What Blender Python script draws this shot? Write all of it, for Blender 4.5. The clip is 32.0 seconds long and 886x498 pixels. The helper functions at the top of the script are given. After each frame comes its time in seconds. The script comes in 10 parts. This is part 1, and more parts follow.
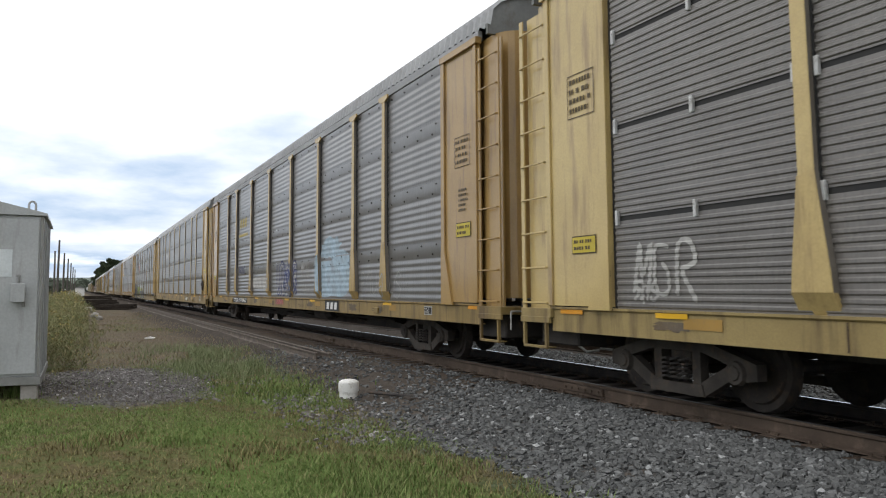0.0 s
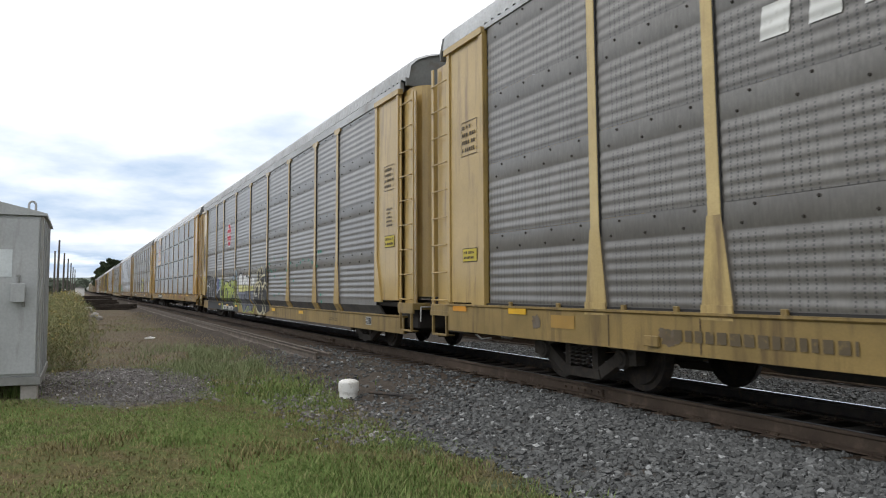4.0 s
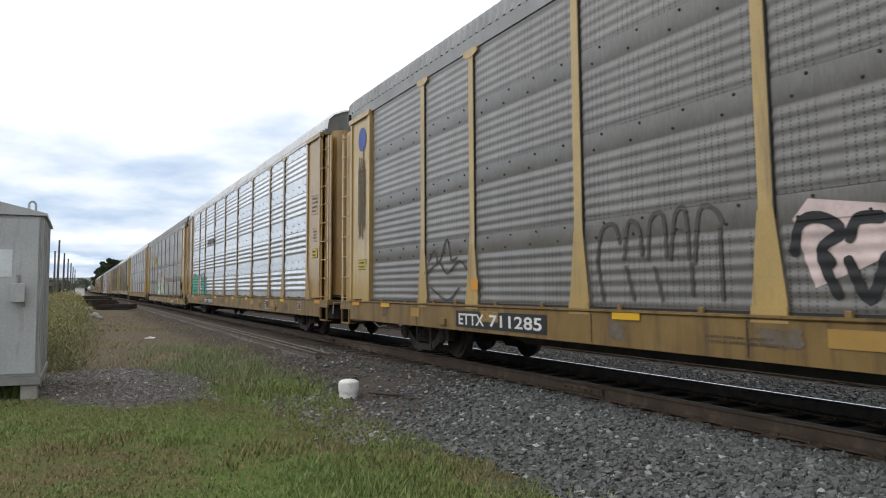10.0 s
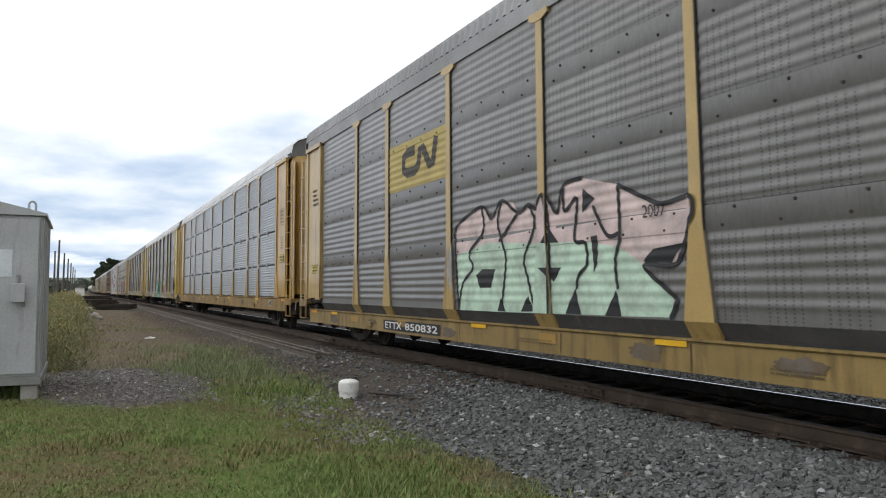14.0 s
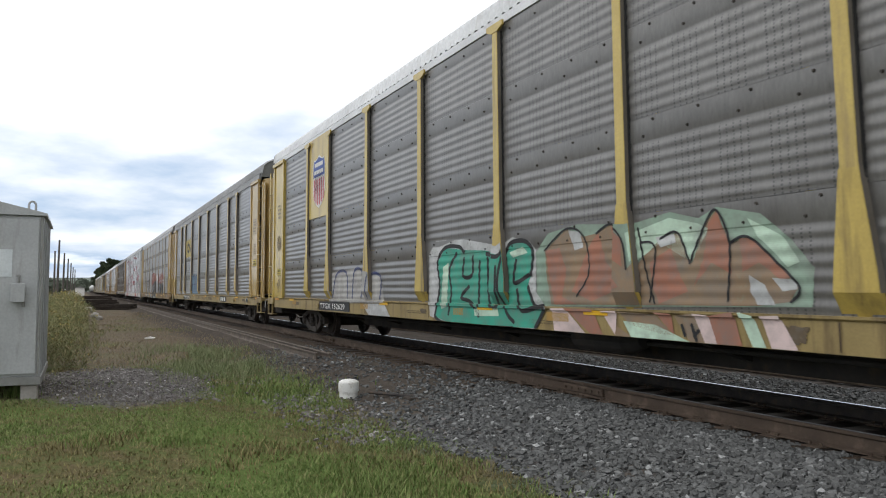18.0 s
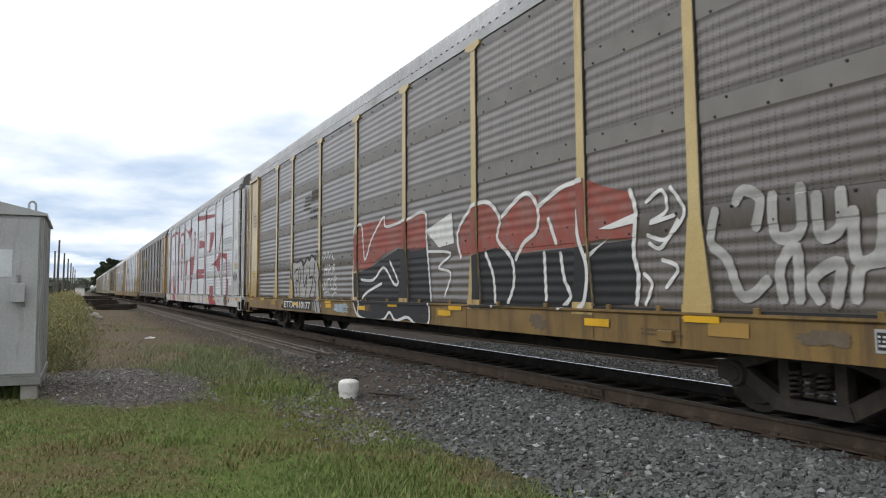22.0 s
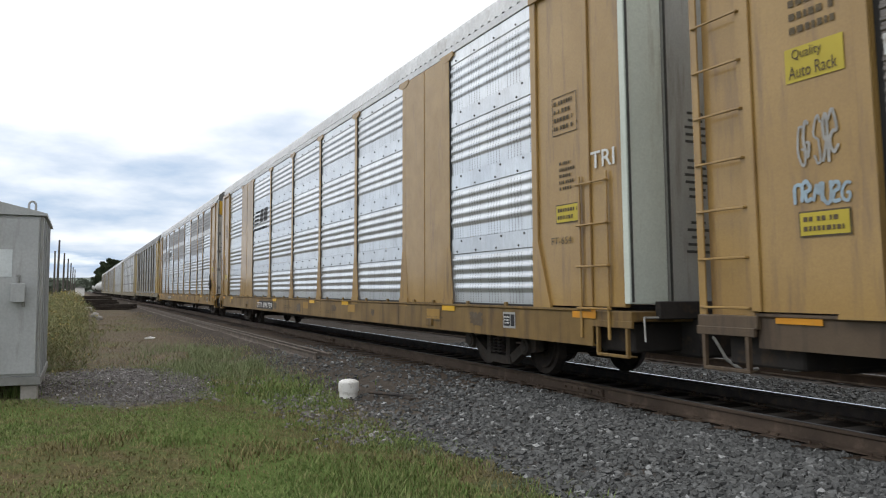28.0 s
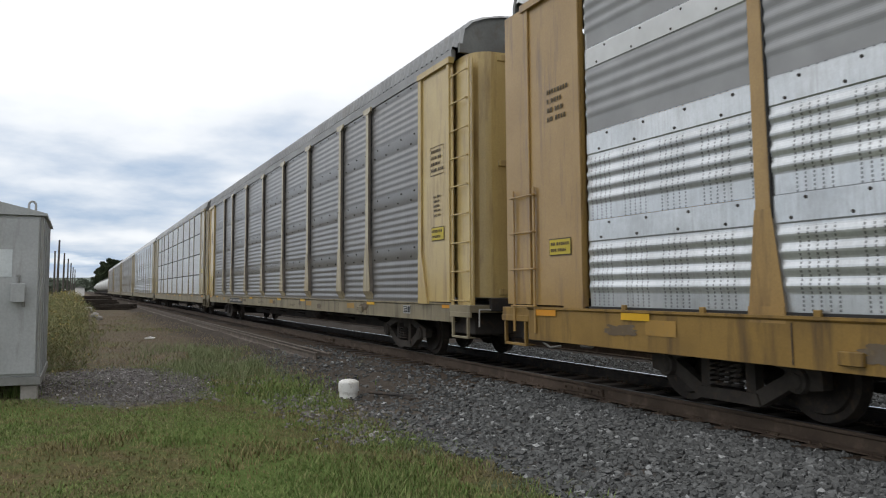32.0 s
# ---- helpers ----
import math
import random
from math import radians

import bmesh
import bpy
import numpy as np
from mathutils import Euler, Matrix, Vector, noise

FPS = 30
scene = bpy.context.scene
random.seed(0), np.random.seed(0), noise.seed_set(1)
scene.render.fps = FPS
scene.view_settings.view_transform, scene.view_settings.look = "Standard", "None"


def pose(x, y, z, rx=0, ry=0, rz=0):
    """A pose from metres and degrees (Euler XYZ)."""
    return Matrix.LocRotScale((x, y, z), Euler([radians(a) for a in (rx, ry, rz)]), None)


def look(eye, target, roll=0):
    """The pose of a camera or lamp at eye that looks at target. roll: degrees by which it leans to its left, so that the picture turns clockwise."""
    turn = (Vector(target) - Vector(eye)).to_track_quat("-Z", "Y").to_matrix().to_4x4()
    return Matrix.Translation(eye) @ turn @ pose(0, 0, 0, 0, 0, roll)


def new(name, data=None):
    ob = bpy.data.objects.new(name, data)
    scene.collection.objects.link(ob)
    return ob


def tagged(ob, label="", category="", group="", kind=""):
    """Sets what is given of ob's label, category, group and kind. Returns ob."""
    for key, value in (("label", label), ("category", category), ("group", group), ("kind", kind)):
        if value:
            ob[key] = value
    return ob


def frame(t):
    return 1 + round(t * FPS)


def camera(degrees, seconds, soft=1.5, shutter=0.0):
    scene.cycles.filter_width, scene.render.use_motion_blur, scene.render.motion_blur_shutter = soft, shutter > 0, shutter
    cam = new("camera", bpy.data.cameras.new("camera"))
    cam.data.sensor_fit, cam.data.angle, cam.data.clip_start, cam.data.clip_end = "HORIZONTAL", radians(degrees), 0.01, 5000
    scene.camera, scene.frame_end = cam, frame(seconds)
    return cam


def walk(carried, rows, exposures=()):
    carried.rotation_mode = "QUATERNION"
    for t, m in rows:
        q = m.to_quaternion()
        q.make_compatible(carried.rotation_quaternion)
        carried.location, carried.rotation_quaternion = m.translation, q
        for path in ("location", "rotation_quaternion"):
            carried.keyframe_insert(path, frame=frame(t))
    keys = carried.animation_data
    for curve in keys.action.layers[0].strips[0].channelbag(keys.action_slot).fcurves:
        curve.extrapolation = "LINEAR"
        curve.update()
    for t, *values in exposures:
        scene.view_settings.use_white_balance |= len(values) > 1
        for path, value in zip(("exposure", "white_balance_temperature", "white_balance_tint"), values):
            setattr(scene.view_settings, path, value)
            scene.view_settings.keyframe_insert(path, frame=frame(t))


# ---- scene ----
from mathutils import geometry

# ---------------------------------------------------------------- camera
cam = camera(58.78, 32.0, soft=1.1, shutter=0.42)
# the sensor is read line by line from the top
scene.cycles.rolling_shutter_type, scene.cycles.rolling_shutter_duration = "TOP", 0.10
EYE = (0.0, -6.978, 1.257)
VIEW = (radians(24.769), radians(3.118))
AHEAD = Vector((-math.cos(VIEW[0]) * math.cos(VIEW[1]), math.sin(VIEW[0]) * math.cos(VIEW[1]), math.sin(VIEW[1])))
CAM_POSE = look(EYE, Vector(EYE) + AHEAD * 10.0, 0.206)
walk(cam, [(0.0, CAM_POSE), (32.0, CAM_POSE)], exposures=[(0.0, -0.05), (3.0, -0.05), (9.0, -0.10), (10.6, -0.10), (11.6, -0.22), (13.0, -0.25), (14.2, -0.10), (22.8, -0.10), (24.0, -0.32), (25.0, -0.45), (26.5, -0.30), (28.0, -0.16), (29.0, -0.48), (30.0, -0.38), (31.0, -0.36), (32.0, -0.36)])

# ---------------------------------------------------------------- world and sun
SUN_AZ, SUN_EL = radians(205), radians(48)


def build_world():
    w = bpy.data.worlds.new("overcast_sky")
    w.use_nodes = True
    scene.world = w
    n, l = w.node_tree.nodes, w.node_tree.links
    n.clear()
    sky = n.new("ShaderNodeTexSky")
    sky.sky_type, sky.sun_disc = "NISHITA", False
    sky.sun_elevation, sky.sun_rotation = SUN_EL, SUN_AZ
    co = n.new("ShaderNodeTexCoord")
    sp = n.new("ShaderNodeSeparateXYZ")
    l.new(co.outputs["Generated"], sp.inputs[0])
    # flat cloud deck: direction over height
    zc = n.new("ShaderNodeMath"); zc.operation = "MAXIMUM"; zc.inputs[1].default_value = 0.0
    l.new(sp.outputs["Z"], zc.inputs[0])
    za = n.new("ShaderNodeMath"); za.operation = "ADD"; za.inputs[1].default_value = 0.16
    l.new(zc.outputs[0], za.inputs[0])
    dx = n.new("ShaderNodeMath"); dx.operation = "DIVIDE"
    dy = n.new("ShaderNodeMath"); dy.operation = "DIVIDE"
    l.new(sp.outputs["X"], dx.inputs[0]); l.new(za.outputs[0], dx.inputs[1])
    l.new(sp.outputs["Y"], dy.inputs[0]); l.new(za.outputs[0], dy.inputs[1])
    cb = n.new("ShaderNodeCombineXYZ")
    l.new(dx.outputs[0], cb.inputs[0]); l.new(dy.outputs[0], cb.inputs[1])
    nz = n.new("ShaderNodeTexNoise")
    nz.inputs["Scale"].default_value, nz.inputs["Detail"].default_value, nz.inputs["Roughness"].default_value = 1.05, 7.0, 0.52
    l.new(cb.outputs[0], nz.inputs["Vector"])
    # more cloud higher up, thinner towards the horizon
    hr = n.new("ShaderNodeMapRange")
    hr.inputs["From Min"].default_value, hr.inputs["From Max"].default_value = 0.13, 0.33
    hr.inputs["To Min"].default_value, hr.inputs["To Max"].default_value = 0.0, 0.42
    l.new(sp.outputs["Z"], hr.inputs["Value"])
    ad = n.new("ShaderNodeMath"); ad.operation = "ADD"
    l.new(nz.outputs["Fac"], ad.inputs[0]); l.new(hr.outputs[0], ad.inputs[1])
    rp = n.new("ShaderNodeValToRGB")
    e = rp.color_ramp.elements
    e[0].position, e[0].color = 0.34, (1.25, 1.32, 1.40, 1)
    e[1].position, e[1].color = 0.76, (1.48, 1.50, 1.53, 1)
    for p, c in ((0.42, (0.60, 0.76, 0.99, 1)), (0.50, (0.86, 0.97, 1.13, 1)), (0.60, (1.22, 1.27, 1.34, 1))):
        k = e.new(p); k.color = c
    l.new(ad.outputs[0], rp.inputs[0])
    b1 = n.new("ShaderNodeBackground"); b1.inputs["Strength"].default_value = 0.10
    l.new(sky.outputs[0], b1.inputs["Color"])
    b2 = n.new("ShaderNodeBackground"); b2.inputs["Strength"].default_value = 1.0
    l.new(rp.outputs["Color"], b2.inputs["Color"])
    mx = n.new("ShaderNodeMixShader"); mx.inputs[0].default_value = 0.90
    l.new(b1.outputs[0], mx.inputs[1]); l.new(b2.outputs[0], mx.inputs[2])
    out = n.new("ShaderNodeOutputWorld")
    l.new(mx.outputs[0], out.inputs[0])


build_world()
sun = new("sun", bpy.data.lights.new("sun", "SUN"))
sun.data.energy, sun.data.angle, sun.data.color = 0.75, radians(18), (1.0, 0.985, 0.96)
sun.matrix_world = look((0, 0, 30), Vector((0, 0, 30)) - Vector((math.cos(SUN_EL) * math.sin(SUN_AZ), math.cos(SUN_EL) * math.cos(SUN_AZ), math.sin(SUN_EL))))

# ---------------------------------------------------------------- materials
MATS = {}


def nodes_of(name):
    m = bpy.data.materials.new(name)
    m.use_nodes = True
    n, l = m.node_tree.nodes, m.node_tree.links
    return m, n, l, n["Principled BSDF"]


def noise_node(n, l, vec, scale, detail=4.0, rough=0.55):
    t = n.new("ShaderNodeTexNoise")
    t.inputs["Scale"].default_value, t.inputs["Detail"].default_value, t.inputs["Roughness"].default_value = scale, detail, rough
    l.new(vec, t.inputs["Vector"])
    return t.outputs["Fac"]


def ramp(n, l, fac, lo, hi):
    r = n.new("ShaderNodeMapRange")
    r.inputs["From Min"].default_value, r.inputs["From Max"].default_value = lo, hi
    l.new(fac, r.inputs["Value"])
    return r.outputs[0]


def mixc(n, l, fac, a, b, blend="MIX"):
    m = n.new("ShaderNodeMix")
    m.data_type, m.blend_type = "RGBA", blend
    for sock, v in ((m.inputs[0], fac), (m.inputs[6], a), (m.inputs[7], b)):
        if isinstance(v, (int, float)):
            sock.default_value = v
        elif isinstance(v, tuple):
            sock.default_value = (*v[:3], 1)
        else:
            l.new(v, sock)
    return m.outputs[2]


def math_node(n, l, op, a, b=None):
    m = n.new("ShaderNodeMath")
    m.operation = op
    for sock, v in zip(m.inputs, (a, b)):
        if v is None:
            continue
        if isinstance(v, (int, float)):
            sock.default_value = v
        else:
            l.new(v, sock)
    return m.outputs[0]


def bump(n, l, bsdf, height, strength, dist=0.01):
    b = n.new("ShaderNodeBump")
    b.inputs["Strength"].default_value, b.inputs["Distance"].default_value = strength, dist
    l.new(height, b.inputs["Height"])
    l.new(b.outputs[0], bsdf.inputs["Normal"])


def surface(name, c1, c2, stain=None, scale=3.0, fine=40.0, rough=0.6, metal=0.0, streak=0.0, relief=0.15, cover=0.35, spec=0.4, gloss=0.0):
    """Worn surface: two tones in large patches, fine grain, stains and vertical runs."""
    if name in MATS:
        return MATS[name]
    m, n, l, b = nodes_of(name)
    co = n.new("ShaderNodeTexCoord").outputs["Object"]
    info = n.new("ShaderNodeObjectInfo").outputs["Random"]
    off = n.new("ShaderNodeVectorMath"); off.operation = "ADD"
    cmb = n.new("ShaderNodeCombineXYZ")
    l.new(math_node(n, l, "MULTIPLY", info, 37.0), cmb.inputs[0])
    l.new(co, off.inputs[0]); l.new(cmb.outputs[0], off.inputs[1])
    v = off.outputs[0]
    big = noise_node(n, l, v, scale, 5.0)
    small = noise_node(n, l, v, fine, 3.0)
    col = mixc(n, l, ramp(n, l, big, 0.35, 0.65), c1, c2)
    col = mixc(n, l, math_node(n, l, "MULTIPLY", ramp(n, l, small, 0.3, 0.75), 0.30), col, tuple(x * 0.55 for x in c2))
    if stain:
        mp = n.new("ShaderNodeMapping")
        mp.inputs["Scale"].default_value = (1.0, 1.0, 0.12 if streak else 1.0)
        l.new(v, mp.inputs["Vector"])
        st = noise_node(n, l, mp.outputs[0], 5.0 if streak else scale * 2.2, 6.0, 0.65)
        col = mixc(n, l, math_node(n, l, "MULTIPLY", ramp(n, l, st, 0.62 - cover * 0.25, 0.78 - cover * 0.2), 0.75), col, stain)
    l.new(col, b.inputs["Base Color"])
    rr = n.new("ShaderNodeMapRange")
    rr.inputs["To Min"].default_value, rr.inputs["To Max"].default_value = max(rough - 0.12, 0.02), min(rough + 0.15, 1)
    l.new(big, rr.inputs["Value"])
    l.new(rr.outputs[0], b.inputs["Roughness"])
    b.inputs["Metallic"].default_value = metal
    b.inputs["Specular IOR Level"].default_value = spec
    b.inputs["Coat Weight"].default_value, b.inputs["Coat Roughness"].default_value = gloss, 0.14
    b.inputs["Coat IOR"].default_value = 1.5
    if relief:
        bump(n, l, b, small, relief, 0.004)
    MATS[name] = m
    return m


def sheet_steel(name, c1, c2, grime, metal, rough, holes=0.0, streak=0.5, cover=0.4):
    """Rack side sheet: grey steel, rows of punched holes, grime in runs."""
    if name in MATS:
        return MATS[name]
    m, n, l, b = nodes_of(name)
    tc = n.new("ShaderNodeTexCoord").outputs["Object"]
    info = n.new("ShaderNodeObjectInfo").outputs["Random"]
    cmb = n.new("ShaderNodeCombineXYZ")
    l.new(math_node(n, l, "MULTIPLY", info, 53.0), cmb.inputs[0])
    l.new(math_node(n, l, "MULTIPLY", info, 17.0), cmb.inputs[2])
    off = n.new("ShaderNodeVectorMath"); off.operation = "ADD"
    l.new(tc, off.inputs[0]); l.new(cmb.outputs[0], off.inputs[1])
    v = off.outputs[0]
    big = noise_node(n, l, v, 1.3, 5.0)
    fine = noise_node(n, l, v, 60.0, 3.0)
    col = mixc(n, l, ramp(n, l, big, 0.3, 0.7), c1, c2)
    tone = n.new("ShaderNodeMapRange")
    tone.inputs["To Min"].default_value, tone.inputs["To Max"].default_value = 0.86, 1.08
    l.new(info, tone.inputs["Value"])
    gray = n.new("ShaderNodeCombineXYZ")
    for k in range(3):
        l.new(tone.outputs[0], gray.inputs[k])
    col = mixc(n, l, 1.0, col, gray.outputs[0], "MULTIPLY")
    mp = n.new("ShaderNodeMapping")
    mp.inputs["Scale"].default_value = (1.0, 1.0, 0.10)
    l.new(v, mp.inputs["Vector"])
    runs = noise_node(n, l, mp.outputs[0], 7.0, 6.0, 0.7)
    col = mixc(n, l, math_node(n, l, "MULTIPLY", ramp(n, l, runs, 0.66 - 0.3 * cover, 0.86 - 0.3 * cover), streak), col, grime)
    col = mixc(n, l, math_node(n, l, "MULTIPLY", ramp(n, l, fine, 0.4, 0.8), 0.2), col, grime)
    blotch = noise_node(n, l, tc, 0.9, 6.0, 0.7)
    col = mixc(n, l, math_node(n, l, "MULTIPLY", ramp(n, l, blotch, 0.46, 0.70), 0.55), col, grime)
    mp2 = n.new("ShaderNodeMapping")
    mp2.inputs["Scale"].default_value = (1.0, 1.0, 0.03)
    l.new(v, mp2.inputs["Vector"])
    thin = noise_node(n, l, mp2.outputs[0], 26.0, 3.0, 0.6)
    col = mixc(n, l, math_node(n, l, "MULTIPLY", ramp(n, l, thin, 0.56, 0.72), streak * 0.6), col, grime)
    # wiped and washed patches of a few inches, drawn out downwards
    mp3 = n.new("ShaderNodeMapping")
    mp3.inputs["Scale"].default_value = (1.0, 1.0, 0.22)
    l.new(v, mp3.inputs["Vector"])
    wash = noise_node(n, l, mp3.outputs[0], 34.0, 5.0, 0.75)
    shade = n.new("ShaderNodeMapRange")
    shade.inputs["From Min"].default_value, shade.inputs["From Max"].default_value = 0.30, 0.70
    shade.inputs["To Min"].default_value, shade.inputs["To Max"].default_value = (0.88, 1.08) if metal > 0.3 else (0.70, 1.22)
    l.new(wash, shade.inputs["Value"])
    tint = n.new("ShaderNodeCombineXYZ")
    for k in range(3):
        l.new(shade.outputs[0], tint.inputs[k])
    col = mixc(n, l, 1.0, col, tint.outputs[0], "MULTIPLY")
    if holes:
        s = n.new("ShaderNodeSeparateXYZ")
        l.new(tc, s.inputs[0])
        fx = math_node(n, l, "FRACT", math_node(n, l, "DIVIDE", s.outputs["X"], 0.088))
        wide = math_node(n, l, "FRACT", math_node(n, l, "DIVIDE", s.outputs["X"], 0.616))
        inx = math_node(n, l, "LESS_THAN", fx, 0.24)
        ing = math_node(n, l, "LESS_THAN", wide, 0.70)
        fz = math_node(n, l, "FRACT", math_node(n, l, "DIVIDE", s.outputs["Z"], 0.036))
        inz = math_node(n, l, "LESS_THAN", fz, 0.58)
        sel = math_node(n, l, "MULTIPLY", math_node(n, l, "MULTIPLY", inx, ing), inz)
        low = math_node(n, l, "LESS_THAN", s.outputs["Z"], 0.76)
        sel = math_node(n, l, "MULTIPLY", sel, low)
        col = mixc(n, l, math_node(n, l, "MULTIPLY", sel, holes), col, (0.022, 0.020, 0.019))
    l.new(col, b.inputs["Base Color"])
    b.inputs["Metallic"].default_value, b.inputs["Roughness"].default_value = metal, rough - 0.12
    b.inputs["Specular IOR Level"].default_value = 0.6
    b.inputs["Coat Weight"].default_value, b.inputs["Coat Roughness"].default_value = 0.9, 0.32
    bump(n, l, b, fine, 0.10, 0.003)
    MATS[name] = m
    return m


def flat_paint(name, c, rough=0.6, wear=0.35, under=(0.25, 0.2, 0.12)):
    """Paint of markings: thin, chipped in small flakes."""
    if name in MATS:
        return MATS[name]
    m, n, l, b = nodes_of(name)
    co = n.new("ShaderNodeTexCoord").outputs["Object"]
    a = noise_node(n, l, co, 14.0, 5.0, 0.65)
    k = noise_node(n, l, co, 2.0, 3.0)
    col = mixc(n, l, ramp(n, l, k, 0.3, 0.7), c, tuple(x * 0.80 for x in c))
    col = mixc(n, l, math_node(n, l, "MULTIPLY", ramp(n, l, a, 0.55, 0.75), wear), col, under)
    if name.startswith("spray"):
        # sprayed colour thins out in clouds and wears off the metal
        mist = noise_node(n, l, co, 3.2, 6.0, 0.7)
        col = mixc(n, l, math_node(n, l, "MULTIPLY", ramp(n, l, mist, 0.42, 0.72), 0.62), col, (0.165, 0.158, 0.148))
    l.new(col, b.inputs["Base Color"])
    b.inputs["Roughness"].default_value = rough
    b.inputs["Specular IOR Level"].default_value = 0.3
    MATS[name] = m
    return m


# ---------------------------------------------------------------- mesh helpers
def part(name, bm, material, parent=None, label=""):
    me = bpy.data.meshes.new(name)
    bm.to_mesh(me)
    bm.free()
    me.materials.append(material)
    ob = new(name, me)
    if parent:
        ob.parent = parent
    return tagged(ob, label)


def piece(name, me, material, parent, m=None, label=""):
    """An object on a shared mesh, with its own material."""
    ob = new(name, me)
    if not me.materials:
        me.materials.append(material)
    ob.material_slots[0].link = "OBJECT"
    ob.material_slots[0].material = material
    ob.parent = parent
    if m is not None:
        ob.matrix_basis = m
    return tagged(ob, label)


def mesh_of(name, bm):
    me = bpy.data.meshes.new(name)
    bm.to_mesh(me)
    bm.free()
    return me


def box(bm, x0, x1, y0, y1, z0, z1, bevel=0.0):
    r = bmesh.ops.create_cube(bm, size=1.0, matrix=Matrix.LocRotScale(((x0 + x1) / 2, (y0 + y1) / 2, (z0 + z1) / 2), None, (x1 - x0, y1 - y0, z1 - z0)))
    if bevel:
        es = {e for v in r["verts"] for e in v.link_edges}
        bmesh.ops.bevel(bm, geom=list(es), offset=bevel, segments=1, affect="EDGES")
    return r


def tube(bm, a, b, r0, r1=None, seg=8, caps=True):
    a, b = Vector(a), Vector(b)
    d = b - a
    m = Matrix.Translation((a + b) / 2) @ d.to_track_quat("Z", "Y").to_matrix().to_4x4()
    return bmesh.ops.create_cone(bm, cap_ends=caps, segments=seg, radius1=r0, radius2=r0 if r1 is None else r1, depth=d.length, matrix=m)


def prism(bm, pts, axis, a, b):
    """Closed outline of 2D points swept along an axis from a to b."""
    def put(p, w):
        return {"x": (w, p[0], p[1]), "y": (p[0], w, p[1]), "z": (p[0], p[1], w)}[axis]
    v0 = [bm.verts.new(put(p, a)) for p in pts]
    v1 = [bm.verts.new(put(p, b)) for p in pts]
    k = len(pts)
    for i in range(k):
        bm.faces.new((v0[i], v0[(i + 1) % k], v1[(i + 1) % k], v1[i]))
    bm.faces.new(v0)
    bm.faces.new(list(reversed(v1)))
    bmesh.ops.recalc_face_normals(bm, faces=bm.faces)


def empty(name, m=None):
    ob = new(name)
    ob.empty_display_size = 0.3
    if m is not None:
        ob.matrix_basis = m
    return ob


def stuff_mesh(name, verts, faces, material):
    me = bpy.data.meshes.new(name)
    me.from_pydata(verts, [], faces)
    me.materials.append(material)
    return new(name, me)


# ---------------------------------------------------------------- ground and tracks
def smooth(a, b, v):
    k = min(max((v - a) / (b - a), 0.0), 1.0)
    return k * k * (3 - 2 * k)


def ground_z(x, y):
    """Height of the ground: ballast bed under both tracks, a shallow ditch edge, flat grass."""
    bed = smooth(-3.4, -1.9, y) * (1 - smooth(6.0, 7.6, y))
    z = -0.36 + 0.212 * bed
    z += 0.10 * smooth(-5.0, -9.0, y) * 0.6
    if abs(x) < 200 and abs(y) < 60:
        z += 0.035 * noise.noise(Vector((x * 0.35, y * 0.35, 3.1))) * (1 - 0.6 * bed)
    return z


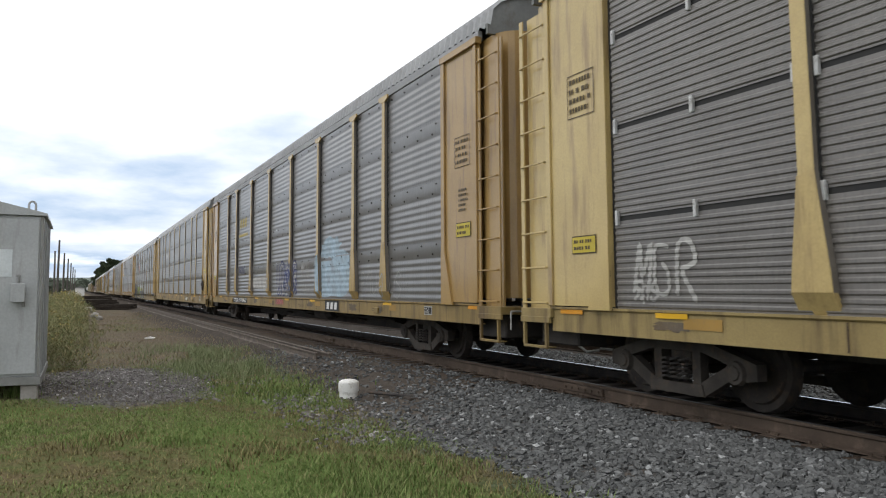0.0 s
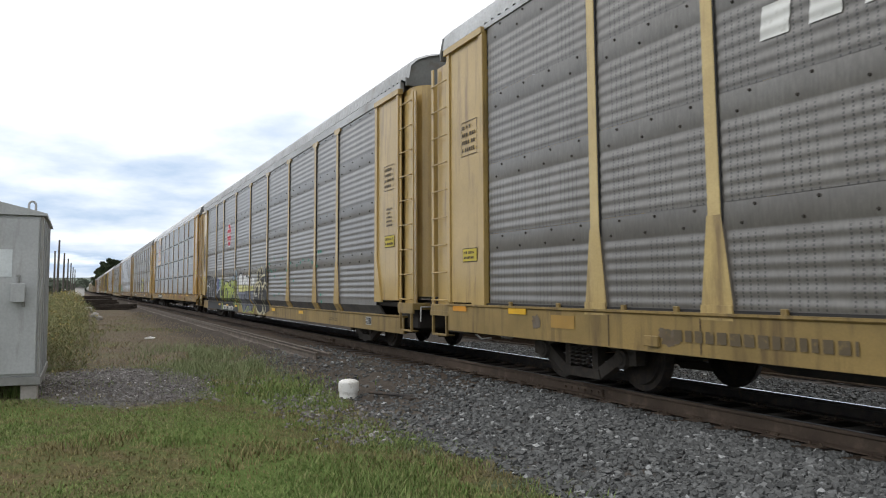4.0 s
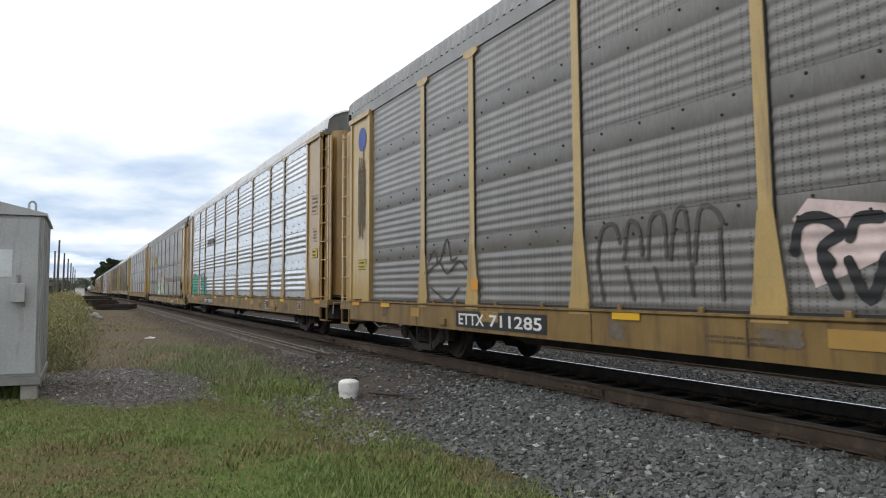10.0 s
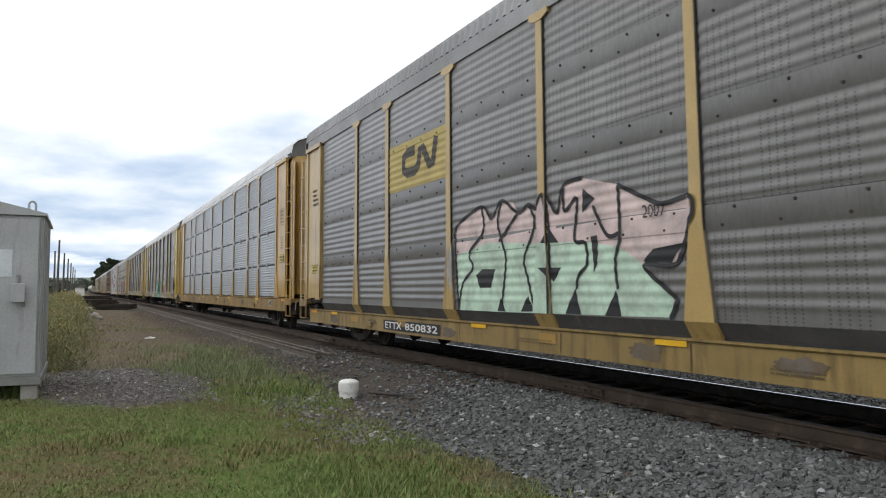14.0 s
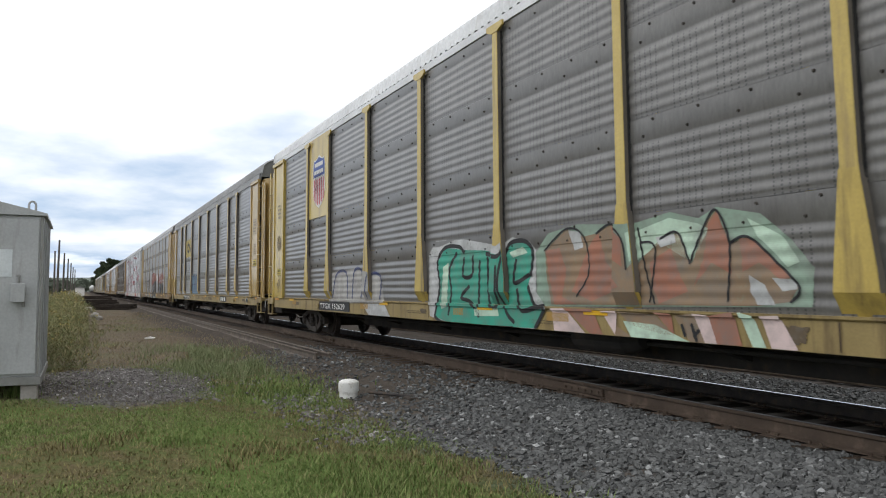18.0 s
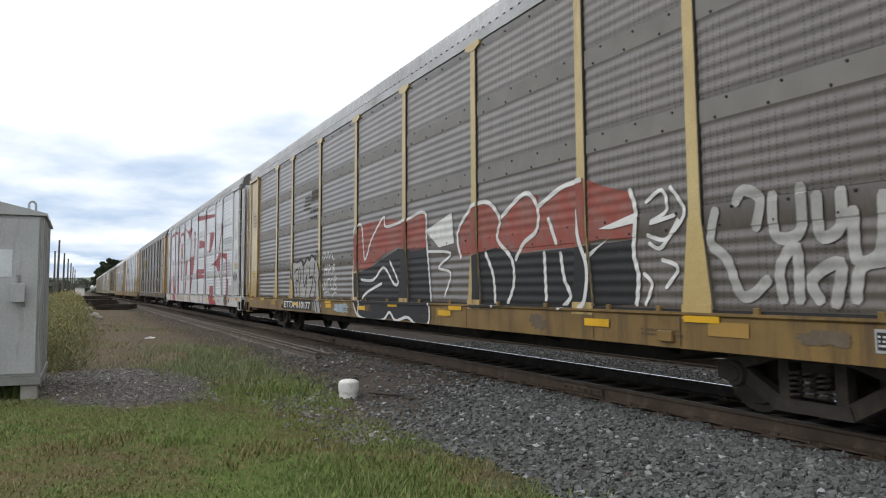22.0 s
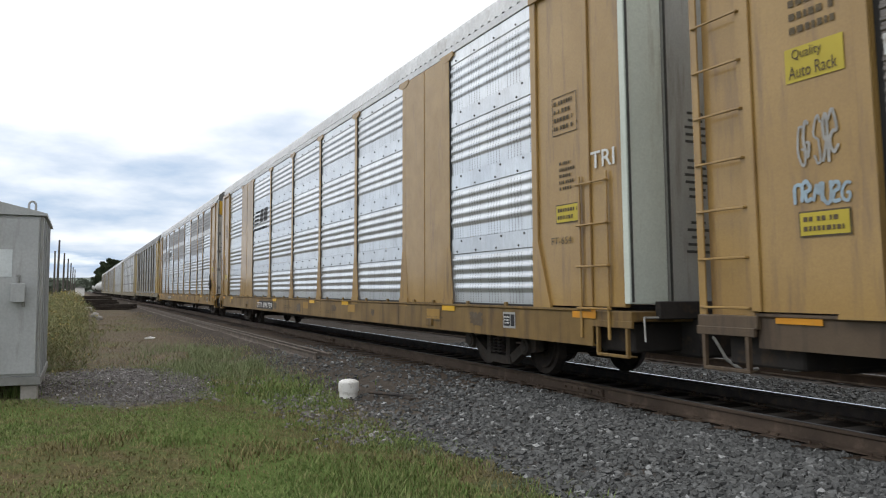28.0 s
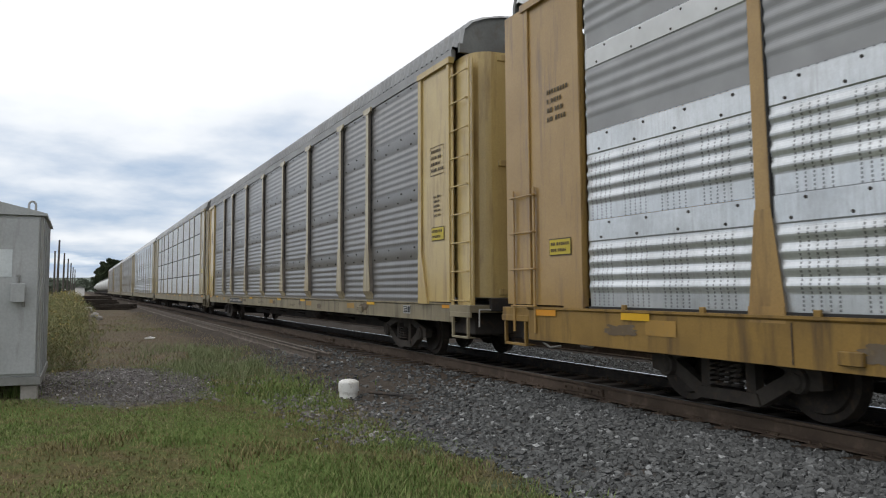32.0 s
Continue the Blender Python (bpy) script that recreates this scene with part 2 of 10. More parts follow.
def ground_material():
    m, n, l, b = nodes_of("ground_earth_gravel_grass")
    co = n.new("ShaderNodeTexCoord").outputs["Object"]
    s = n.new("ShaderNodeSeparateXYZ")
    l.new(co, s.inputs[0])
    X, Y = s.outputs["X"], s.outputs["Y"]
    wob = math_node(n, l, "MULTIPLY", math_node(n, l, "SUBTRACT", noise_node(n, l, co, 0.9, 5.0, 0.65), 0.5), 2.2)
    yw = math_node(n, l, "ADD", Y, wob)
    big = noise_node(n, l, co, 0.45, 6.0, 0.6)
    mid = noise_node(n, l, co, 2.5, 6.0, 0.62)
    fine = noise_node(n, l, co, 30.0, 4.0, 0.6)
    # mown turf, green to straw
    turf = mixc(n, l, ramp(n, l, mid, 0.36, 0.62), (0.090, 0.130, 0.040), (0.158, 0.118, 0.070))
    turf = mixc(n, l, ramp(n, l, fine, 0.35, 0.75), turf, (0.070, 0.071, 0.033))
    dry = mixc(n, l, ramp(n, l, mid, 0.3, 0.7), (0.150, 0.122, 0.092), (0.105, 0.087, 0.065))
    # bare earth and dead weeds beyond the cabinet
    far = ramp(n, l, math_node(n, l, "ADD", X, math_node(n, l, "MULTIPLY", wob, 2.0)), -15.0, -19.5)
    col = mixc(n, l, far, turf, dry)
    lush = math_node(n, l, "MULTIPLY", ramp(n, l, big, 0.50, 0.62), math_node(n, l, "SUBTRACT", 0.8, math_node(n, l, "MULTIPLY", far, 0.62)))
    col = mixc(n, l, lush, col, (0.090, 0.135, 0.038))
    # crushed stone: vor cells
    vor = n.new("ShaderNodeTexVoronoi")
    vor.inputs["Scale"].default_value = 20.0
    l.new(co, vor.inputs["Vector"])
    hs = n.new("ShaderNodeSeparateColor")
    l.new(vor.outputs["Color"], hs.inputs[0])
    stone = mixc(n, l, hs.outputs[0], (0.038, 0.038, 0.038), (0.15, 0.15, 0.148))
    soil = mixc(n, l, ramp(n, l, mid, 0.4, 0.65), (0.060, 0.049, 0.040), (0.098, 0.082, 0.068))
    grav = mixc(n, l, ramp(n, l, mid, 0.52, 0.70), stone, soil)
    dirt = math_node(n, l, "MULTIPLY", ramp(n, l, math_node(n, l, "ADD", X, math_node(n, l, "MULTIPLY", wob, 1.5)), -7.0, -10.5), 0.85)
    grav = mixc(n, l, dirt, grav, soil)
    bed = math_node(n, l, "MULTIPLY", ramp(n, l, yw, -3.9, -3.1), 1.0)
    col = mixc(n, l, bed, col, grav)
    # train's shade painted near-black between the running rails, rust dust beside them
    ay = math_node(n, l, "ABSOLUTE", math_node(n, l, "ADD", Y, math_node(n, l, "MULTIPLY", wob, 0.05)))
    rust = ramp(n, l, ay, 1.70, 1.15)
    col = mixc(n, l, math_node(n, l, "MULTIPLY", rust, 0.80), col, (0.085, 0.062, 0.045))
    train_shade = ramp(n, l, ay, 0.86, 0.70)
    col = mixc(n, l, math_node(n, l, "MULTIPLY", train_shade, 0.9), col, (0.014, 0.012, 0.011))
    # heap of stone beside the cabinet
    px = math_node(n, l, "DIVIDE", math_node(n, l, "ADD", X, 14.8), 3.2)
    py = math_node(n, l, "DIVIDE", math_node(n, l, "ADD", Y, 6.3), 1.5)
    rr = math_node(n, l, "ADD", math_node(n, l, "MULTIPLY", px, px), math_node(n, l, "MULTIPLY", py, py))
    heap = math_node(n, l, "MULTIPLY", ramp(n, l, math_node(n, l, "ADD", rr, math_node(n, l, "MULTIPLY", wob, 0.9)), 1.3, 0.5), 0.8)
    col = mixc(n, l, heap, col, mixc(n, l, hs.outputs[1], (0.085, 0.072, 0.066), (0.20, 0.185, 0.175)))
    l.new(col, b.inputs["Base Color"])
    b.inputs["Roughness"].default_value = 0.95
    b.inputs["Specular IOR Level"].default_value = 0.02
    bump(n, l, b, math_node(n, l, "ADD", fine, vor.outputs["Distance"]), 0.8, 0.03)
    return m


def axis_steps(near_lo, near_hi, step, reach):
    out = list(np.arange(near_lo, near_hi + 1e-6, step))
    a, k = near_lo, step
    while a > -reach:
        k *= 1.35
        a -= k
        out.insert(0, a)
    a, k = near_hi, step
    while a < reach:
        k *= 1.35
        a += k
        out.append(a)
    return out


def build_ground():
    xs, ys = axis_steps(-40, 6, 0.5, 2600), axis_steps(-14, 9, 0.3, 2600)
    verts = [(x, y, ground_z(x, y)) for y in ys for x in xs]
    w = len(xs)
    faces = [(j * w + i, j * w + i + 1, (j + 1) * w + i + 1, (j + 1) * w + i) for j in range(len(ys) - 1) for i in range(w - 1)]
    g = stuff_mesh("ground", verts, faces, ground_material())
    for f in g.data.polygons:
        f.use_smooth = True
    return tagged(g, "flat ground of mown grass, bare earth and grey ballast", "ground", kind="structure")


M_RAILRUST = surface("rail_rust", (0.098, 0.069, 0.049), (0.068, 0.048, 0.035), (0.15, 0.11, 0.08), 2.0, 45.0, 0.85, 0.0)
M_RAILTOP = surface("rail_polished", (0.62, 0.62, 0.62), (0.50, 0.50, 0.50), None, 2.0, 60.0, 0.16, 1.0, relief=0.05)
# near rail top: reflection of the dark train underside put into the colour
M_RAILTOP_DARK = surface("rail_top_dark_reflection", (0.10, 0.095, 0.09), (0.06, 0.056, 0.052), None, 2.0, 60.0, 0.5, 0.5, relief=0.05)
M_TIE = surface("tie_timber", (0.044, 0.033, 0.025), (0.024, 0.019, 0.015), (0.066, 0.048, 0.035), 4.0, 30.0, 0.92, 0.0, relief=0.4)
M_STEEL_DARK = surface("old_steel_dark", (0.055, 0.046, 0.040), (0.030, 0.027, 0.026), (0.10, 0.065, 0.04), 5.0, 50.0, 0.75, 0.2)

RAIL = [(-0.070, -0.172), (0.070, -0.172), (0.070, -0.160), (0.012, -0.142), (0.009, -0.045), (0.034, -0.032), (0.036, -0.006),
        (0.028, 0.0), (-0.028, 0.0), (-0.036, -0.006), (-0.034, -0.032), (-0.009, -0.045), (-0.012, -0.142), (-0.070, -0.160)]


def rail_body(name, x0, x1, polished=None, parent=None):
    bm = bmesh.new()
    prism(bm, RAIL, "x", x0, x1)
    r = part(name, bm, M_RAILRUST, parent)
    if polished:
        bm = bmesh.new()
        prism(bm, [(-0.026, 0.0005), (0.026, 0.0005), (0.024, 0.003), (-0.024, 0.003)], "x", x0, x1)
        part("running_surface", bm, polished, r, "worn running surface")
    return r


def build_track(name, yc, label, near):
    tr = tagged(empty(name, pose(0, yc, 0.045)), label, "railway track", kind="structure")
    for side in (-0.7535, 0.7535):
        r = rail_body("rail", -1500, 120, M_RAILTOP if side > 0 else M_RAILTOP_DARK, tr)
        # far rail takes a darker steel to imitate the shadow under the train
        if side > 0:
            r.data.materials[0] = M_STEEL_DARK
        r.location = (0, side, 0)
    bm = bmesh.new()
    box(bm, -0.115, 0.115, -1.30, 1.30, -0.36, -0.182, 0.012)
    tie = mesh_of("tie", bm)
    bm = bmesh.new()
    box(bm, -0.10, 0.10, -0.18, 0.18, -0.1825, -0.170, 0.004)
    for sx in (-0.06, 0.06):
        for sy in (-0.105, 0.105):
            tube(bm, (sx, sy, -0.172), (sx, sy, -0.140), 0.012, 0.016, 6)
    plate = mesh_of("tie_plate", bm)
    x = 6.0
    rnd = random.Random(5)
    count = 0
    while x > (-75 if near else -40):
        t = piece("tie", tie, M_TIE, tr, pose(x + rnd.uniform(-0.03, 0.03), rnd.uniform(-0.05, 0.05), rnd.uniform(-0.008, 0.004), 0, 0, rnd.uniform(-1.2, 1.2)))
        if near and x > -30:
            for sy in (-0.7535, 0.7535):
                piece("tie_plate", plate, M_RAILRUST, t, pose(0, sy, 0.0025))
        x -= 0.53
        count += 1
    bm = bmesh.new()
    while x > -600:
        box(bm, x - 0.115, x + 0.115, -1.30, 1.30, -0.36, -0.184)
        x -= 0.53
    tagged(part("far_ties", bm, M_TIE, tr), kind="stuff")
    # rail joint bars
    if near:
        for jx in (-8.9, -20.8, -3.0):
            bm = bmesh.new()
            box(bm, jx - 0.45, jx + 0.45, -0.7535 - 0.052, -0.7535 - 0.014, -0.135, -0.048, 0.006)
            for i in range(6):
                tube(bm, (jx - 0.38 + i * 0.152, -0.7535 - 0.075, -0.092), (jx - 0.38 + i * 0.152, -0.7535 - 0.05, -0.092), 0.018, None, 6)
            part("joint_bar", bm, M_RAILRUST, tr, "rusty bolted joint bar")
    return tr


build_ground()
build_track("track_main", 0.0, "main line track with rusty rails on dark ties", True)
build_track("track_second", 4.55, "second track with rusty rails beyond the train", False)
M_RAILGREY = surface("rail_weathered_tan", (0.130, 0.103, 0.082), (0.082, 0.064, 0.052), (0.20, 0.165, 0.13), 2.0, 45.0, 0.8)
spare = rail_body("spare_rail", -92, -16.1)
spare.data.materials[0] = M_RAILGREY
spare.location = (0, -2.15, -0.04)
spare.rotation_euler = (0, 0, 0)
tagged(spare, "long loose rusty rail lying on the ballast", "rail", "spare rails beside the track")
spare = rail_body("spare_rail", -88, -16.4)
spare.data.materials[0] = M_RAILGREY
spare.location = (0, -2.36, -0.05)
tagged(spare, "long loose rusty rail lying against its twin", "rail", "spare rails beside the track")

# ---------------------------------------------------------------- train: dimensions shared by all rack cars
SPEED = 28.65 / 2.139
PITCH = 28.65
ZS, ZP, ZE = 0.67, 1.07, 5.30
POSTS = (-11.86, -9.12, -7.19, -4.32, -1.43, 1.43, 4.32, 7.19, 9.12, 11.86)
RAIL_Z = 0.045
BAYS = list(zip(POSTS[:-1], POSTS[1:]))
ROW = (ZE - 0.04 - ZP) / 4.0
SHAPES = {}


def train_x(t, first):
    """Place along the line at t of a point that passes the camera's foot at time first."""
    return SPEED * (t - first)


def shape(key, maker):
    if key not in SHAPES:
        bm = bmesh.new()
        maker(bm)
        SHAPES[key] = mesh_of(key.split(":")[0], bm)
    return SHAPES[key]


def profile_perf():
    """Side sheet: a flat band above, six soft rounded ridges below (z, depth)."""
    pts = [(0.0, 0.0)]
    for i in range(6):
        z = 0.012 + i * 0.125
        for a in range(1, 9):
            pts.append((z + 0.0156 * a, 0.0044 * (1 - math.cos(a * math.pi / 4))))
    return pts + [(0.785, 0.0), (0.80, 0.007), (ROW - 0.006, 0.007)]


def profile_lap():
    """Newer side sheet: flat strips below and above, four bold rounded ridges between them."""
    pts = [(0.0, 0.0)]
    for i in range(4):
        z = 0.175 + i * 0.148
        for a in range(9):
            pts.append((z + 0.0185 * a, 0.0085 * (1 - math.cos(a * math.pi / 4))))
    return pts + [(0.785, 0.0), (0.80, 0.010), (ROW - 0.006, 0.010)]


def profile_split():
    """Slatted sheet: fine ridges in threes and a shadow gap on top."""
    pts = [(0.0, 0.0)]
    z = 0.01
    k = 0
    while z < ROW - 0.13:
        pts += [(z + 0.010, 0.0), (z + 0.024, 0.011), (z + 0.050, 0.011), (z + 0.064, 0.0)]
        k += 1
        z += 0.074 + (0.022 if k % 3 == 0 else 0.0)
    pts += [(ROW - 0.055, 0.0)]
    return pts


PROFILES = {"perf": profile_perf(), "lap": profile_lap(), "split": profile_split()}


def depth_at(kind, z):
    """Depth of the sheet's relief at a height above the sheets' foot."""
    pts = PROFILES[kind]
    f = z % ROW
    for (a, da), (b, db) in zip(pts[:-1], pts[1:]):
        if a <= f <= b:
            return da + (db - da) * (f - a) / max(b - a, 1e-6)
    return 0.0


def sheet(kind, width, rows=1, lo=0.0, hi=9.0):
    """Corrugated sheet of one bay; lo and hi trim its lower and upper edge."""
    def make(bm):
        w = width / 2
        prof = [(z, d) for z, d in PROFILES[kind] if lo <= z < hi]
        if lo and prof[0][0] > lo:
            prof.insert(0, (lo, depth_at(kind, lo) if lo > 0 else 0.0))
        if hi < 9.0:
            prof.append((hi, depth_at(kind, hi)))
        for r in range(rows):
            prev = None
            for z, d in prof:
                cur = (bm.verts.new((-w, -d, z + r * ROW)), bm.verts.new((w, -d, z + r * ROW)))
                if prev:
                    f = bm.faces.new((prev[0], prev[1], cur[1], cur[0]))
                    f.smooth = kind == "perf"
                prev = cur
            if kind != "split" and rows == 1:
                step = width / max(round(width / 0.62), 1)
                nb = int(round(width / step))
                for i in range(nb):
                    x = -w + step * (i + 0.5)
                    for zz in (0.835, ROW - 0.05):
                        if zz > hi - 0.03:
                            continue
                        dx = 0.16 if zz > 0.9 else 0.0
                        c = bmesh.ops.create_cone(bm, cap_ends=True, segments=6, radius1=0.019, radius2=0.013, depth=0.018, matrix=Matrix.Translation((x + dx - 0.08, -0.014, zz)) @ Matrix.Rotation(radians(90), 4, "X"))
                        for f in {f for v in c["verts"] for f in v.link_faces}:
                            f.material_index = 1
    me = shape("side_sheet:%s%.2f_%d_%.2f_%.2f" % (kind, width, rows, lo, hi), make)
    if not me.materials:
        me.materials.append(M_BOLT)
        me.materials.append(M_BOLT)
    return me


M_POSTSIDE = surface("post_flange_dull_steel", (0.190, 0.168, 0.140), (0.135, 0.116, 0.094), (0.085, 0.065, 0.050), 2.0, 40.0, 0.7, 0.0, streak=1.0)


def post_mesh(base=ZP - 0.06, drop=0.0):
    def make(bm):
        out = [(-0.20, base), (0.20, base), (0.19, base + 0.16), (0.085, base + 1.01), (0.075, ZE - 0.06 - drop), (-0.075, ZE - 0.06 - drop), (-0.085, base + 1.01), (-0.19, base + 0.16)]
        prism(bm, out, "y", -0.05, 0.03)
        es = [e for e in bm.edges if all(abs(v.co.y + 0.05) < 1e-4 for v in e.verts)]
        bmesh.ops.bevel(bm, geom=es, offset=0.008, segments=1, affect="EDGES")
        bm.normal_update()
        # side faces take the grey-brown colour, the front keeps the post's own
        for f in bm.faces:
            if abs(f.normal.x) > 0.9:
                f.material_index = 1
    me = shape("post:%.2f_%.2f" % (base, drop), make)
    if not me.materials:
        me.materials.append(M_POSTSIDE)
        me.materials.append(M_POSTSIDE)
    return me


def foot_mesh():
    def make(bm):
        prism(bm, [(-0.205, ZP - 0.07), (0.205, ZP - 0.07), (0.196, ZP + 0.10), (0.092, ZP + 0.93), (-0.092, ZP + 0.93), (-0.196, ZP + 0.10)], "y", -0.0535, -0.0505)
        prism(bm, [(-0.21, ZP - 0.075), (0.21, ZP - 0.075), (0.198, ZP + 0.07), (-0.198, ZP + 0.07)], "y", -0.070, -0.0536)
    return shape("post_foot", make)


def bent_foot_mesh(knee, top, inset):
    """Lower end of a post, bent inwards down to the sill, and the welded plate over the flare."""
    def make(bm):
        prism(bm, [(-0.0535, knee), (-0.0535 + inset, top - 0.02), (0.0 + inset, top - 0.02), (0.0, knee)], "x", -0.205, 0.205)
        prism(bm, [(-0.202, knee + 0.002), (0.202, knee + 0.002), (0.188, knee + 0.16), (0.090, knee + 0.98), (-0.090, knee + 0.98), (-0.188, knee + 0.16)], "y", -0.0545, -0.0505)
    return shape("bent_foot:%.2f" % knee, make)


# solid black strip standing in for the shadow line beside a post
def post_shade_mesh(base, drop):
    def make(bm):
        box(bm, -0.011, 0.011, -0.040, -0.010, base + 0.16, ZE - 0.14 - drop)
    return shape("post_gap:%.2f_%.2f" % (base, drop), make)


def gusset_mesh():
    def make(bm):
        prism(bm, [(-0.24, 0.0), (-0.24, -0.075), (-0.09, -0.13), (0.09, -0.13), (0.24, -0.075), (0.24, 0.0)], "y", -0.022, 0.012)
    return shape("post_gusset", make)


def sill_mesh(top, low):
    def make(bm):
        prism(bm, [(-0.02, low), (-0.02, top - 0.045), (-0.045, top - 0.025), (-0.045, top), (0.10, top), (0.10, top - 0.025), (0.0, top - 0.045), (0.0, low + 0.02), (0.06, low + 0.02), (0.06, low)], "x", -13.15, 13.15)
    return shape("side_sill:%.2f_%.2f" % (top, low), make)


def roof_mesh():
    prof = []
    for i in range(13):
        a = i / 12.0
        y = 1.44 * math.cos(math.pi * a) * -1
        z = ZE + 0.02 + 0.60 * (math.sin(math.pi * a) ** 0.62)
        prof.append((y, z))

    def make(bm):
        xs = []
        x = -13.45
        while x < 13.45:
            xs += [(x, 0.0), (x + 0.055, 0.035), (x + 0.11, 0.035), (x + 0.165, 0.0)]
            x += 0.22
        prev = None
        for xx, d in xs:
            cur = [bm.verts.new((xx, y * (1 + d / 1.5), z + d)) for y, z in prof]
            if prev:
                for i in range(12):
                    bm.faces.new((prev[i], prev[i + 1], cur[i + 1], cur[i]))
            prev = cur
    return shape("roof", make)


def roof_end_mesh():
    def make(bm):
        pts = []
        for i in range(13):
            a = i / 12.0
            pts.append((-1.47 * math.cos(math.pi * a), ZE + 0.02 + 0.64 * (math.sin(math.pi * a) ** 0.62)))
        pts += [(1.47, ZE - 0.10), (-1.47, ZE - 0.10)]
        prism(bm, pts, "x", -0.03, 0.03)
    return shape("roof_end_cap", make)


def end_panel_mesh(drop=0.0):
    def make(bm):
        box(bm, 0.0, 1.30, -0.030, 0.02, ZP + 0.02, ZE - 0.02 - drop)
        box(bm, 0.0, 0.13, -0.065, -0.030, ZP + 0.02, ZE - 0.02 - drop, 0.006)
        prism(bm, [(0.0, ZP - 0.02), (0.42, ZP - 0.02), (0.135, ZP + 0.85), (0.0, ZP + 0.85)], "y", -0.068, -0.031)
        box(bm, 1.20, 1.30, -0.060, -0.030, ZP + 0.02, ZE - 0.02 - drop, 0.006)
        box(bm, 0.0, 1.36, -0.085, 0.02, ZE - 0.10 - drop, ZE - drop)
    return shape("end_panel:%.2f" % drop, make)


def ladder_meshes(drop=0.0):
    def rail(bm):
        box(bm, -0.045, 0.045, -0.012, 0.012, ZP - 0.04, ZE - 0.18 - drop, 0.004)

    def rung(bm):
        tube(bm, (-0.30, -0.035, 0), (0.30, -0.035, 0), 0.013, None, 6)
        for s in (-0.30, 0.30):
            tube(bm, (s, -0.035, 0), (s, 0.01, 0), 0.013, None, 6)

    def back(bm):
        box(bm, -0.26, 0.30, 0.07, 0.095, ZP - 0.02, ZE - 0.16 - drop)
    return shape("ladder_rail:%.2f" % drop, rail), shape("rung", rung), shape("ladder_backing:%.2f" % drop, back)


def door_mesh(drop=0.0):
    """One leaf of a radial end door: flat across the end, curved round the corner."""
    def make(bm):
        pts = [(0.30, -0.01), (0.30, -0.95)]
        for i in range(7):
            a = radians(90 * i / 6)
            pts.append((0.30 - 0.40 * (1 - math.cos(a)), -0.95 - 0.40 * math.sin(a)))
        pts += [(-0.55, -1.35)]
        inner = [(x - 0.03, y + 0.03 if y < -0.02 else y) for x, y in pts]
        loop = pts + inner[::-1]
        prism(bm, loop, "z", ZP + 0.10, ZE - 0.02 - drop)
    return shape("end_door:%.2f" % drop, make)


def door_rib_meshes():
    def across(bm):
        box(bm, 0.29, 0.325, -0.95, -0.09, 0.0, 0.10, 0.006)

    def edge(bm):
        box(bm, 0.29, 0.335, -0.07, -0.02, ZP + 0.12, ZE - 0.05, 0.006)
    return shape("door_rib", across), shape("door_edge", edge)


def flat_end(car, spec):
    """Front of a car with flat plated doors: an outer and an inner leaf, hinges, rows of small writing."""
    outer, inner, top = spec["flat"]
    for name, y0, y1, x1, mat in (("outer_leaf", -1.475, -0.94, 13.83, outer), ("inner_leaf", -0.90, -0.02, 13.80, inner)):
        bm = bmesh.new()
        box(bm, 13.70, x1, y0, y1, ZP + 0.06, ZE - 0.03, 0.008)
        leaf = part(name, bm, mat, car, "plated end door leaf")
        bm = bmesh.new()
        box(bm, x1 + 0.002, x1 + 0.012, y0 + 0.02, y0 + 0.05, ZP + 0.08, ZE - 0.05)
        part("leaf_seam", bm, M_CAB_SEAM, leaf)
        if top:
            bm = bmesh.new()
            box(bm, x1 + 0.003, x1 + 0.008, y0 + 0.052, y1 - 0.004, 4.62, ZE - 0.04)
            part("painted_top", bm, top, leaf, "orange painted top of the door")
        r = random.Random(int(-y0 * 100))
        for row in range(16 if top or name == "inner_leaf" else 0):
            z = 3.35 - row * 0.085 - (0.14 if row > 4 else 0) - (0.22 if row > 10 else 0)
            w = r.uniform(0.10, 0.19)
            c = (y0 + y1) / 2 + 0.02
            bm = bmesh.new()
            box(bm, x1 + 0.002, x1 + 0.005, c - w, c + w, z, z + 0.032)
            part("writing_bar", bm, M_CAB_SEAM, leaf)
        for z in (1.35, 2.15, 2.95, 3.75, 4.55) if top else ():
            bm = bmesh.new()
            box(bm, x1, x1 + 0.03, y0 - 0.005, y0 + 0.13, z, z + 0.11, 0.005)
            part("hinge", bm, M_HINGE, leaf)


